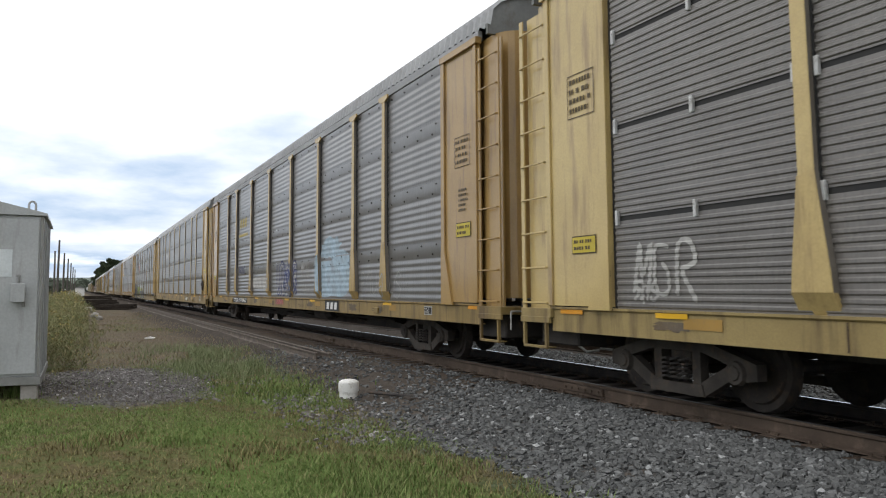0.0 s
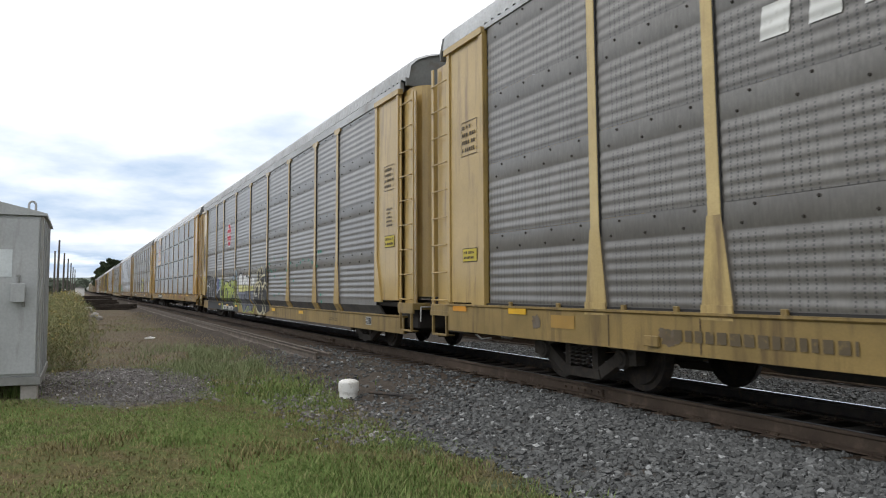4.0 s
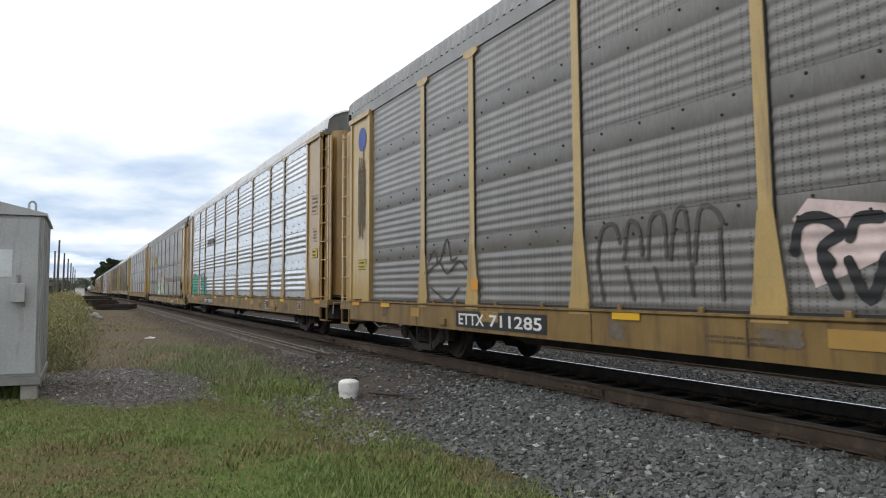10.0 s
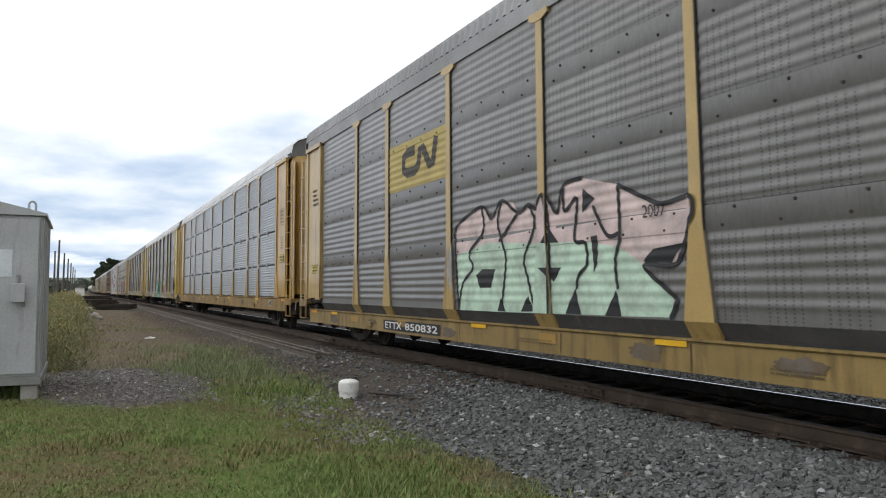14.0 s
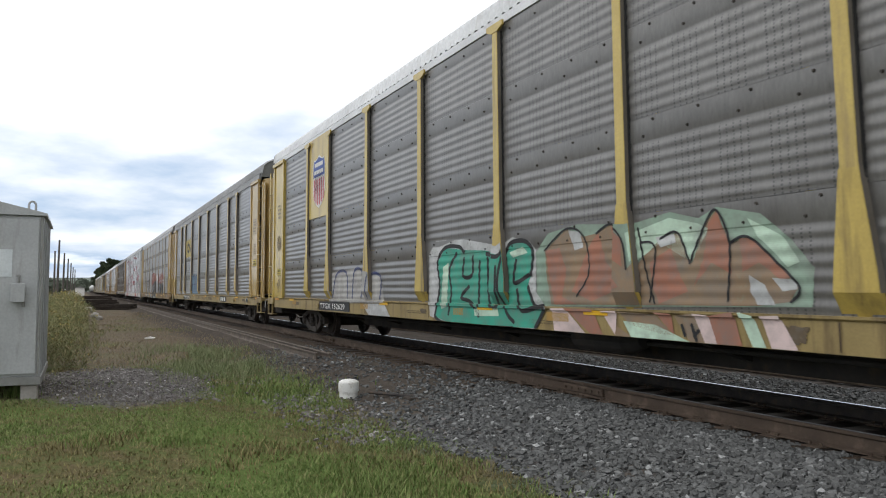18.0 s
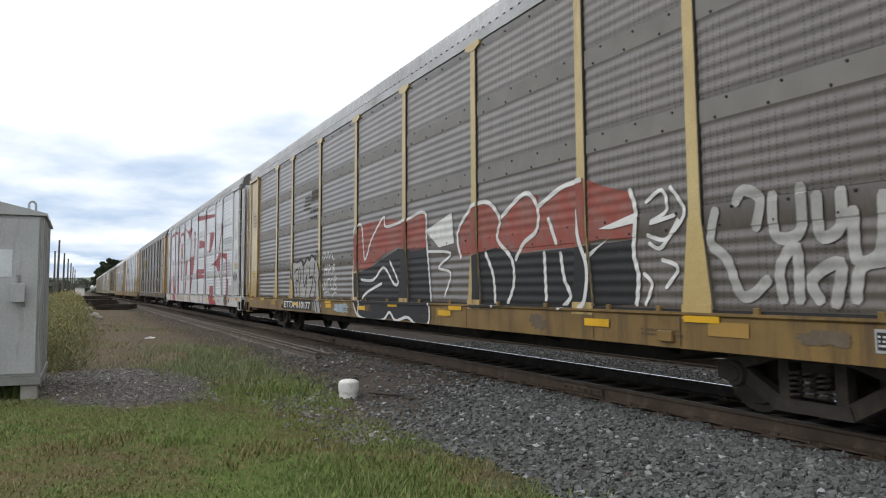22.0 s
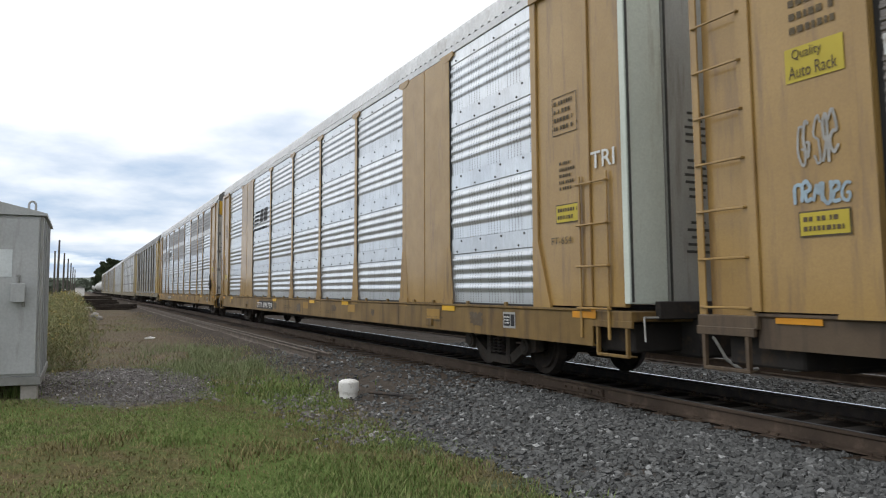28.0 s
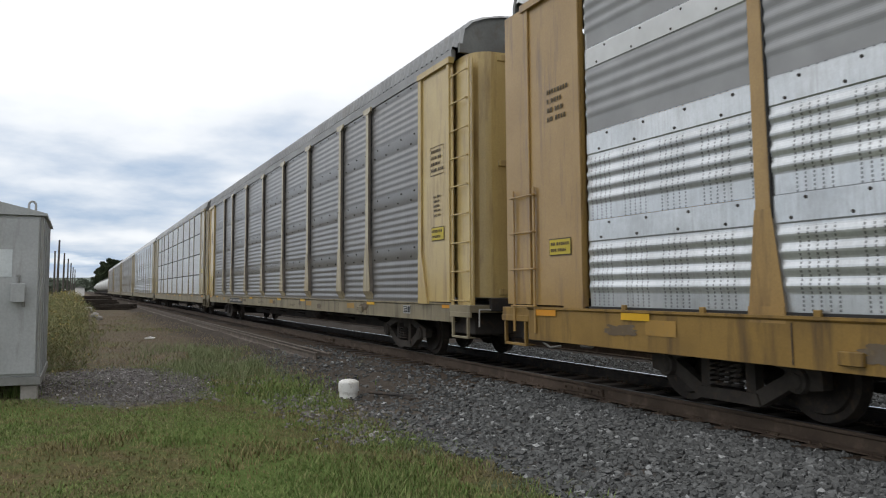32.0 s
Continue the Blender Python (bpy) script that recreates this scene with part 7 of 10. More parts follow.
def marks():
    C = [c for c, s in CARS]
    S = [s for c, s in CARS]
    for k in range(18):
        common_marks(k, C[k], S[k])
        if k < 17 and k not in (3, 12):
            sill_wear(k, C[k], S[k])
    kd = [s.get("kind", "perf") for s in S]
    for k in (0, 4, 8, 13):
        slat_clips(C[k], None)
    for k in (2, 7, 9, 15):
        brake_lever(C[k])
    # car 0
    c, q = C[0], kd[0]
    scribble(c, q, -11.55, -10.5, 1.15, 1.9, K_GHOST, 3, 0.05, 3)
    scribble(c, q, -11.5, -11.1, 1.15, 1.4, K_GHOST, 5, 0.04, 3)
    no_sign(c, q, -11.98, 1.47, 0.13, K_DARK)
    # car 1: blue patch, faded emblem, washes, tags
    c, q = C[1], kd[1]
    blob(c, q, 4.05, 6.9, 1.09, 2.30, K_BLUE, 2, label="light blue sprayed patch")
    blob(c, q, 4.3, 6.2, 2.0, 2.62, K_BLUE, 7, layer=0, rough=0.35)
    slab_logo(c, q, -6.9, -5.2, 3.55, 4.05, K_LOGOY, None, "sheet", 0.1)
    rect(c, q, "emblem_bar", -6.9, -5.15, 3.30, 3.40, K_LOGOY, "sheet", 2)
    blob(c, q, -4.2, -1.2, 1.27, 1.80, K_GHOST, 5, rough=0.3)
    swirls(c, q, 5, -0.4, 2.0, 1.12, 2.15, K_GHOST, K_NAVY, 4, fat=0.13, edge=0.05)
    swirls(c, q, 3, 0.6, 2.1, 1.2, 2.0, K_NAVY, K_GHOST, 6, layer=3, fat=0.10, edge=0.03)
    scribble(c, q, 2.5, 3.4, 1.55, 2.05, K_GHOST, 11, 0.04, 5)
    scribble(c, q, 2.6, 3.9, 1.15, 1.45, K_GHOST, 12, 0.035, 8)
    scribble(c, q, 7.6, 9.9, 1.2, 1.7, K_GHOST, 14, 0.03, 7)
    scribble(c, q, -6.7, -5.6, 1.9, 2.2, K_NAVY, 16, 0.035, 5)
    swirls(c, q, 4, -0.55, 0.5, 0.72, 1.0, K_ROSE, K_BRICK, 3, "sill", 3, edge=0.02)
    number_board(c, q, "TTGX 970987", -7.9, -5.1, 0.68, 0.98)
    slab_logo(c, q, 4.85, 5.98, 0.63, 1.0, K_WHITE, K_BLACK, "sill")
    # car 2
    c, q = C[2], kd[2]
    slab_logo(c, q, -6.8, -4.9, 3.45, 3.9, K_WHITE, None, "sheet", 0.1)
    bars(c, q, -7.9, -5.0, 0.68, 0.92, 1, K_DARK, "sill", 1, 77)
    slab_logo(c, q, 5.32, 6.42, 0.68, 0.93, K_WHITE, K_DARK, "sill")
    # car 3: long mural over sheets and sill
    c, q = C[3], kd[3]
    rect(c, q, "mural_ground", -11.75, -8.1, 0.46, 1.0, K_BLACK, "sheet", 0, "dark painted mural ground")
    rect(c, q, "mural_ground", -8.1, -3.9, 0.46, 1.0, K_BLACK, "sheet", 0)
    for i in range(26):
        r = random.Random(i)
        u, z = r.uniform(0.8, 8.0), r.uniform(0.95, 2.3)
        rect(c, q, "spray_speck", u, u + 0.10, z, z + 0.07, K_TEAL, "sheet", 3)
    rect(c, q, "number_board", -7.35, -4.6, 0.63, 0.92, K_BLACK, "sill", 1)
    words(c, q, "ETTX 700970", -7.29, -4.91, 0.66, 0.87, K_WHITE, "sill", 4, 0.02, name="car_number")
    reflectors(c, q, (-8.3, -6.35, -4.35, 2.2, 5.6), z=0.90)
    O = poly(-5.82, 3.55, 0.50, 8, 1.05, math.pi / 8)
    decal(c, q, "badge_edge", O, [tuple(range(8))], K_WHITE, "sheet", 1, "white edge of an octagonal badge")
    decal(c, q, "badge", poly(-5.82, 3.55, 0.45, 8, 1.05, math.pi / 8), [tuple(range(8))], K_SIGN, "sheet", 2, "red octagonal badge with pale marks")
    for i, (a, b) in enumerate(((3.80, 0.10), (3.50, 0.20), (3.26, 0.12))):
        bars(c, q, -6.15, -5.45, a - 0.05, a + b, 1, K_WHITE, "sheet", 3, i)
    scribble(c, q, -12.75, -12.25, 2.2, 3.7, K_DARK, 31, 0.03, 9, "panel", 2)
    # car 4: yellow emblem panel over two rows of slats
    c, q = C[4], kd[4]
    bm = bmesh.new()
    box(bm, -9.06, -7.26, -1.478, -1.462, ZP + 2 * ROW + 0.02, ZE - 0.05, 0.004)
    part("emblem_panel", bm, coat("orange", "door"), c, "flat orange emblem panel")
    SURF_Y["emblem"] = -1.483
    shield(c, q, -8.42, -7.60, 3.80, 4.85, "emblem", 0)
    words(c, q, "BUILDING AMERICA", -8.78, -7.35, 3.50, 3.62, K_LOGOB, "emblem", 0, 0.006)
    number_board(c, q, "ETTX 802037", -8.31, -5.23, 0.66, 0.97, 0.53)
    slab_logo(c, q, 5.6, 6.6, 0.70, 0.98, K_BRICK, None, "sill")
    reflectors(c, q, (-8.4, -4.85, 7.1, 9.7))
    # car 5
    c, q = C[5], kd[5]
    scribble(c, q, 4.9, 5.6, 1.2, 1.8, K_GHOST, 29, 0.04, 4)
    number_board(c, q, "ETTX 711285", -7.71, -5.03, 0.66, 0.94, 0.42)
    slab_logo(c, q, 5.6, 6.8, 0.70, 0.97, K_WHITE, K_BLACK, "sill")
    scribble(c, q, 2.0, 3.6, 0.72, 0.98, K_NAVY, 30, 0.03, 9, "sill", 2)
    rect(c, q, "foot_spot", -7.19, -6.97, 1.28, 1.45, K_REFL2, "post", 2)
    scribble(c, q, -12.65, -12.2, 2.3, 4.3, K_DARK, 33, 0.03, 10, "panel", 2)
    decal(c, q, "emblem_ring", poly(-12.4, 4.55, 0.26, 18), [tuple(range(18))], K_LOGOB, "panel", 1)
    # car 6
    c, q = C[6], kd[6]
    slab = [(-6.45, -6.05), (-5.95, -5.68), (-5.58, -5.32), (-5.22, -4.92), (-4.82, -4.46), (-4.36, -4.12)]
    for a, b in slab:
        rect(c, q, "emblem", a, b - 0.05, 3.42, 3.66, K_SOOT, "sheet", 1, slant=0.07)
    number_board(c, q, "ETTX 703974", -6.77, -4.11, 0.66, 0.90, 0.42)
    words(c, q, "FXE", -12.50, -12.22, 2.10, 2.22, K_DARK, "panel", 2, 0.01)
    words(c, q, "310386", -12.58, -12.14, 1.94, 2.05, K_DARK, "panel", 2, 0.01)
    blob(c, q, -12.05, -11.75, 1.50, 1.66, K_PINK, 3, "foot", 0)
    blob(c, q, -12.10, -11.7, 1.24, 1.36, K_PINK, 4, "foot", 0)
    test_panel(c, q, 6.8, 7.3, 0.68, 0.96, 3)
    # car 7
    c, q = C[7], kd[7]
    rect(c, q, "emblem_field", -7.10, -4.40, 3.18, 4.08, K_LOGOY, "sheet", 0, "yellow painted emblem panel")
    ribbon_logo(c, q, -6.4, -4.7, 3.35, 3.98, K_SOOT)
    words(c, q, "2007", 0.62, 0.98, 2.06, 2.20, K_BLACK, "sheet", 5, 0.0)
    number_board(c, q, "ETTX 850832", -7.57, -4.82, 0.66, 0.92, 0.42)
    slab_logo(c, q, 5.6, 6.75, 0.68, 0.92, K_WHITE, K_SOOT, "sill")
    scribble(c, q, -4.33, -4.16, 1.3, 2.2, K_GHOST, 47, 0.02, 5, "post", 2)
    words(c, q, "PLH21A", 3.5, 3.95, 0.66, 0.76, K_DARK, "sill", 2, 0.0)
    # car 8
    c, q = C[8], kd[8]
    words(c, q, "CP", -8.7, -8.38, 0.74, 0.92, K_DARK, "sill", 2, 0.012, name="car_mark")
    words(c, q, "55", -8.18, -7.86, 0.74, 0.92, K_DARK, "sill", 2, 0.012, name="car_number")
    bars(c, q, -7.7, -6.5, 0.74, 0.92, 1, K_DARK, "sill", 2, 5)
    rect(c, q, "patch_plate", -9.85, -9.4, 0.80, 0.97, coat("tan", "door"), "sill", 3)
    # car 9
    c, q = C[9], kd[9]
    bm = bmesh.new()
    box(bm, -9.06, -7.26, -1.478, -1.466, ZP + 2 * ROW - 0.02, ZE - 0.05, 0.004)
    part("emblem_panel", bm, coat("bright", "door"), c, "flat yellow emblem panel")
    shield(c, q, -8.65, -7.55, 3.38, 4.75, "emblem", 0)
    scribble(c, q, -8.5, -7.7, 3.7, 4.3, K_BLACK, 50, 0.014, 7, "emblem", 4)
    words(c, q, "TTGX 152629", -7.97, -5.95, 0.70, 0.90, K_WHITE, "sill", 2, 0.012, name="car_number")
    rect(c, q, "number_board", -8.07, -5.60, 0.64, 0.97, K_BLACK, "sill", 1)
    scribble(c, q, 9.5, 11.6, 1.28, 1.62, K_GHOST, 58, 0.05, 9)
    scribble(c, q, -12.65, -12.15, 2.5, 3.0, K_DARK, 59, 0.025, 6, "panel", 2)
    scribble(c, q, -12.6, -12.1, 1.25, 1.65, K_DARK, 60, 0.025, 5, "panel", 2)
    # car 10
    c, q = C[10], kd[10]
    rect(c, q, "emblem_field", -7.10, -4.40, 3.15, 4.12, K_LOGOY, "sheet", 0, "yellow painted emblem panel")
    ribbon_logo(c, q, -6.5, -4.85, 3.32, 3.98, K_SOOT)
    slab_logo(c, q, 5.16, 6.75, 0.66, 0.99, K_WHITE, K_BLACK, "sill")
    number_board(c, q, "TTGX 993498", -7.75, -5.10, 0.64, 1.0, 0.47)
    scribble(c, q, -2.0, 2.5, 0.72, 0.96, K_DARK, 63, 0.025, 16, "sill", 2)
    scribble(c, q, -12.6, -12.15, 2.6, 3.9, K_GHOST, 64, 0.03, 8, "panel", 2)
    # car 11
    c, q = C[11], kd[11]
    for i in range(4):
        rect(c, q, "emblem", -5.95 + i * 0.05, -5.25, 3.45 + i * 0.10, 3.50 + i * 0.10, K_SOOT, "sheet", 2)
    rect(c, q, "emblem", -5.2, -4.55, 3.62, 3.92, K_SOOT, "sheet", 2, slant=0.08)
    bars(c, q, -5.3, -4.4, 3.10, 3.45, 2, K_SOOT, "sheet", 2, 4)
    for r_, z in ((1, 0.82), (2, 0.82)):
        for i, (a, b) in enumerate(BAYS):
            rect(c, q, "flat_strip", a + 0.1, b - 0.1, ZP + r_ * ROW + z - 0.01, ZP + r_ * ROW + 1.03, K_GREYBAND, "sheet", 0)
    number_board(c, q, "ETTX 810177", -8.0, -4.9, 0.66, 1.0, 0.50)
    reflectors(c, q, (-6.55, -3.35, -0.9, 3.3, 7.5), z=0.86)
    blob(c, q, -4.8, -4.0, 0.65, 1.0, K_GHOST, 31, "sill", 1)
    blob(c, q, -3.0, -1.7, 0.66, 0.98, K_BLUE, 32, "sill", 0, 0.3)
    # car 12: giant red letters, sheet high
    c, q = C[12], kd[12]
    def red(name, *pts, ink=K_RED, layer=0):
        sprayed(c, q, name, pts, ink, layer)
    red("paint_stroke", (-11.9, 4.8), (-11.5, 4.78), (-11.53, 2.9), (-11.25, 1.1), (-10.7, 0.62), (-11.1, 0.64), (-11.6, 1.0), (-11.88, 1.8))
    red("paint_stroke", (-11.6, 4.92), (-10.2, 4.97), (-9.15, 5.03), (-7.26, 4.86), (-7.26, 4.73), (-9.03, 4.85), (-10.4, 4.82), (-11.5, 4.72))
    red("paint_drip", (-9.8, 4.84), (-9.15, 5.0), (-9.19, 4.46), (-9.38, 4.0), layer=1)
    red("paint_stroke", (-7.45, 4.82), (-6.9, 4.97), (-7.04, 3.27), (-7.0, 1.9), (-6.8, 0.8), (-7.16, 0.8), (-7.25, 2.1), (-7.4, 3.3), layer=1)
    red("paint_spike", (-10.36, 3.42), (-10.07, 2.73), (-9.79, 1.48), (-10.05, 1.48), (-10.34, 2.55))
    red("paint_spike", (-8.58, 3.18), (-8.44, 2.4), (-8.56, 1.46), (-8.78, 1.46), (-8.66, 2.42))
    red("paint_foot", (-10.1, 1.48), (-8.65, 1.46), (-8.56, 1.06), (-8.1, 0.72), (-7.9, 0.64), (-9.58, 0.64), (-9.83, 0.84))
    red("paint_arch", (-6.82, 4.21), (-6.4, 4.59), (-5.8, 4.76), (-4.97, 4.71), (-4.32, 4.56), (-4.32, 4.04), (-4.6, 4.35), (-5.1, 4.56), (-5.94, 4.58), (-6.65, 4.09))
    red("paint_core", (-5.72, 4.07), (-5.3, 4.04), (-5.19, 3.34), (-5.25, 2.43), (-5.27, 1.95), (-5.49, 1.83), (-5.68, 2.04), (-5.8, 2.79), (-5.86, 3.69))
    red("paint_stroke", (-4.31, 4.96), (-4.06, 4.87), (-4.07, 3.84), (-4.0, 3.5), (-3.73, 3.14), (-3.65, 3.0), (-2.57, 2.98), (-2.94, 2.65), (-3.03, 2.26), (-3.3, 1.66), (-3.5, 1.3), (-3.63, 1.07), (-3.9, 1.07), (-3.9, 1.37), (-3.75, 1.98), (-3.7, 2.76), (-3.8, 3.0), (-4.0, 3.28), (-4.2, 3.55), (-4.3, 4.03))
    red("paint_drip", (-4.0, 0.97), (-3.88, 0.96), (-3.92, 0.63), (-4.03, 0.63))
    red("paint_wing", (-4.02, 4.89), (-2.53, 4.43), (-2.18, 4.1), (-1.63, 4.16), (-0.8, 4.63), (-1.36, 4.78), (-2.43, 4.6))
    red("paint_stroke", (-0.1, 4.48), (0.5, 4.35), (0.38, 3.35), (0.16, 3.05), (-0.15, 2.45), (-0.93, 1.56), (-1.18, 1.07), (-0.93, 0.83), (-0.58, 0.63), (-1.1, 0.63), (-1.3, 1.07), (-1.23, 1.98), (-1.45, 2.88), (-1.67, 3.03), (-1.18, 3.1), (0.0, 3.1), (0.07, 3.4))
    red("paint_bar", (1.86, 3.45), (1.96, 3.84), (2.65, 3.8), (3.83, 3.67), (3.85, 3.36), (3.12, 3.42), (2.05, 3.41))
    red("paint_stroke", (3.8, 4.9), (4.08, 4.88), (4.06, 3.65), (4.03, 1.83), (3.93, 0.67), (3.73, 0.65), (3.79, 1.9), layer=1)
    red("paint_bar", (1.08, 1.68), (1.2, 2.04), (1.42, 2.36), (1.69, 2.37), (3.8, 2.33), (3.82, 1.92), (1.68, 1.88), (1.31, 1.9))
    red("paint_hook", (5.6, 4.0), (7.1, 3.92), (6.41, 3.38), (5.72, 3.03), (5.08, 3.09), (5.45, 3.2))
    red("paint_arrow", (5.79, 2.44), (7.19, 2.56), (8.03, 2.77), (8.51, 3.47), (8.96, 4.16), (9.22, 4.09), (9.14, 3.69), (8.71, 3.36), (8.47, 2.94), (8.7, 2.94), (8.69, 1.91), (9.28, 1.34), (8.63, 1.77), (7.74, 2.27), (7.27, 2.42))
    red("paint_stroke", (8.47, 2.94), (9.3, 2.88), (10.41, 2.82), (10.44, 2.37), (10.5, 1.95), (10.55, 1.19), (10.47, 0.64), (10.05, 0.64), (10.21, 1.0), (10.21, 1.97), (10.12, 2.59), (9.3, 2.69), (8.55, 2.71), layer=1)
    red("paint_foot", (5.63, 1.5), (6.77, 1.5), (7.43, 1.0), (8.02, 0.64), (5.94, 0.64), (5.69, 0.96))
    red("paint_streak", (1.18, 5.13), (4.22, 4.95), (7.11, 4.75), (7.11, 4.62), (4.47, 4.73), (1.37, 4.88))
    red("paint_shade", (10.48, 1.77), (10.69, 1.73), (10.75, 1.25), (10.9, 0.97), (10.8, 0.66), (10.5, 0.64), ink=K_SOOT, layer=1)
    for a, b, z0, z1 in ((9.15, 11.7, 1.9, 2.5), (10.7, 11.7, 1.1, 1.5), (9.15, 11.7, 3.2, 3.5)):
        blob(c, q, a, b, z0, z1, K_CLOUD, a + z0, layer=0, rough=0.15, name="grey_patch")
    decal(c, q, "badge", poly(-5.55, 3.72, 0.34, 8, 1.1, math.pi / 8), [tuple(range(8))], K_SIGN, "sheet", 3, "small red and yellow badge")
    bars(c, q, -5.8, -5.3, 3.74, 3.90, 1, K_WHITE, "sheet", 4, 1)
    rect(c, q, "badge_band", -5.85, -5.25, 3.52, 3.64, K_LABEL, "sheet", 4)
    words(c, q, "WRWK", -6.35, -5.65, 0.70, 0.90, K_DARK, "sill", 2, 0.0, name="car_mark")
    words(c, q, "300017", -5.4, -4.55, 0.70, 0.90, K_DARK, "sill", 2, 0.0, name="car_number")
    reflectors(c, q, (-11.2, -6.97, -3.45, -1.36, 1.7, 5.4, 7.4), z=0.86)
    reflectors(c, q, (11.0, 13.0), z=0.92, mat=K_REFL2)
    scribble(c, q, 12.15, 12.95, 1.60, 2.02, K_BLACK, 90, 0.03, 6, "panel", 4)
    blob(c, q, 10.0, 10.8, 0.66, 1.0, K_SOOT, 36, "sill", 1)
    # car 13
    c, q = C[13], kd[13]
    rect(c, q, "emblem_field", -7.0, -4.33, 3.25, 4.1, K_LOGOY, "sheet", 0, "yellow painted emblem panel")
    slab_logo(c, q, -6.8, -4.6, 3.4, 3.95, K_SOOT, None, "sheet")
    number_board(c, q, "TTGX 971443", -7.6, -4.9, 0.66, 0.99, 0.46)
    scribble(c, q, -8.7, -7.6, 1.2, 1.85, K_GHOST, 91, 0.025, 7)
    scribble(c, q, -6.6, -6.0, 1.4, 2.0, K_GHOST, 92, 0.03, 5)
    blob(c, q, -5.9, -5.0, 1.3, 2.1, K_PINK, 41, rough=0.35)
    scribble(c, q, -12.6, -12.2, 2.3, 2.7, K_GHOST, 93, 0.025, 5, "panel", 2)
    scribble(c, q, -12.65, -12.1, 1.98, 2.2, K_BLUE, 94, 0.03, 6, "panel", 2)
    rect(c, q, "rack_label", -12.68, -12.1, 3.05, 3.35, K_LABEL, "panel", 1)
    words(c, q, "Quality", -12.6, -12.3, 3.22, 3.33, K_DARK, "panel", 3, 0.0)
    words(c, q, "Auto Rack", -12.64, -12.16, 3.08, 3.19, K_DARK, "panel", 3, 0.0)
    # car 14
    c, q = C[14], kd[14]
    for i in range(4):
        rect(c, q, "emblem", -6.95 + i * 0.10, -6.2 + i * 0.06, 3.55 + i * 0.13, 3.61 + i * 0.13, K_BLACK, "sheet", 1)
    rect(c, q, "emblem", -6.0, -5.55, 3.58, 4.02, K_BLACK, "sheet", 1, slant=0.12)
    rect(c, q, "emblem", -5.4, -4.9, 3.58, 4.02, K_BLACK, "sheet", 1, slant=0.12)
    bars(c, q, -6.95, -4.7, 3.30, 3.46, 1, K_BLACK, "sheet", 1, 3)
    number_board(c, q, "CTTX 691739", -6.1, -3.65, 0.66, 0.92, 0.42)
    words(c, q, "TRI", 13.18, 13.64, 2.72, 2.92, K_WHITE, "panel", 3, 0.01)
    words(c, q, "FT-654", 12.3, 12.75, 1.86, 1.95, K_DARK, "panel", 3, 0.0)
    words(c, q, "NS", -12.82, -12.66, 2.86, 2.97, K_WHITE, "panel", 3, 0.0)
    words(c, q, "49655", -12.82, -12.42, 2.72, 2.82, K_WHITE, "panel", 3, 0.0)
    # car 15: mixed old and new sheets
    c, q = C[15], kd[15]
    frame_box(c, q, -6.9, -5.3, 3.3, 4.05, 0.04, K_SOOT, "sheet")
    slab_logo(c, q, -6.7, -5.5, 3.5, 3.9, K_SOOT, None, "sheet")
    for i, (a, b) in enumerate(BAYS):
        if i % 4 != 1:
            rect(c, q, "new_strip", a + 0.1, b - 0.1, ZP + 2 * ROW + 0.80, ZP + 3 * ROW - 0.01, K_BRIGHTZ, "sheet", 0)
            rect(c, q, "old_sheet", a + 0.1, b - 0.1, ZP + 3 * ROW + 0.01, ZP + 4 * ROW - 0.26, K_DULLZ, "sheet", 0)
        if i % 3 != 2:
            rect(c, q, "old_sheet", a + 0.1, b - 0.1, ZP + 2 * ROW + 0.01, ZP + 2 * ROW + 0.78, K_DULLZ, "sheet", 0)
    number_board(c, q, "ETTX 710456", -6.85, -4.75, 0.70, 0.93, 0.42)
    slab_logo(c, q, 4.5, 5.0, 0.80, 0.95, K_BRICK, None, "sill")
    words(c, q, "L89-4", 3.85, 4.12, 0.91, 0.99, K_DARK, "sill", 2, 0.0)
    words(c, q, "NLH18A", 3.87, 4.27, 0.80, 0.89, K_DARK, "sill", 2, 0.0)
    no_sign(c, q, 13.05, 1.65, 0.13, K_SIGN)
    # car 16: unreadable board
    rect(C[16], kd[16], "number_board", -7.7, -5.0, 0.66, 0.94, K_BLACK, "sill", 1)
    bars(C[16], kd[16], -7.6, -5.1, 0.70, 0.92, 1, K_GHOST, "sill", 2, 8)



def patch(car, kind, name, pts, mat, layer, label=""):
    """A sprayed field given by its outline, with a slightly wavering edge."""
    tri = geometry.tessellate_polygon([[Vector((u, z, 0.0)) for u, z in pts]])
    decal(car, kind, name, list(pts), [tuple(f) for f in tri], mat, "sheet", layer, label, 0.04)


def stroke(car, kind, name, pts, half, mat, layer):
    """One line of the spray can along a path."""
    P, F = ribbon([Vector(p) for p in pts], half)
    decal(car, kind, name, P, F, mat, "sheet", layer)


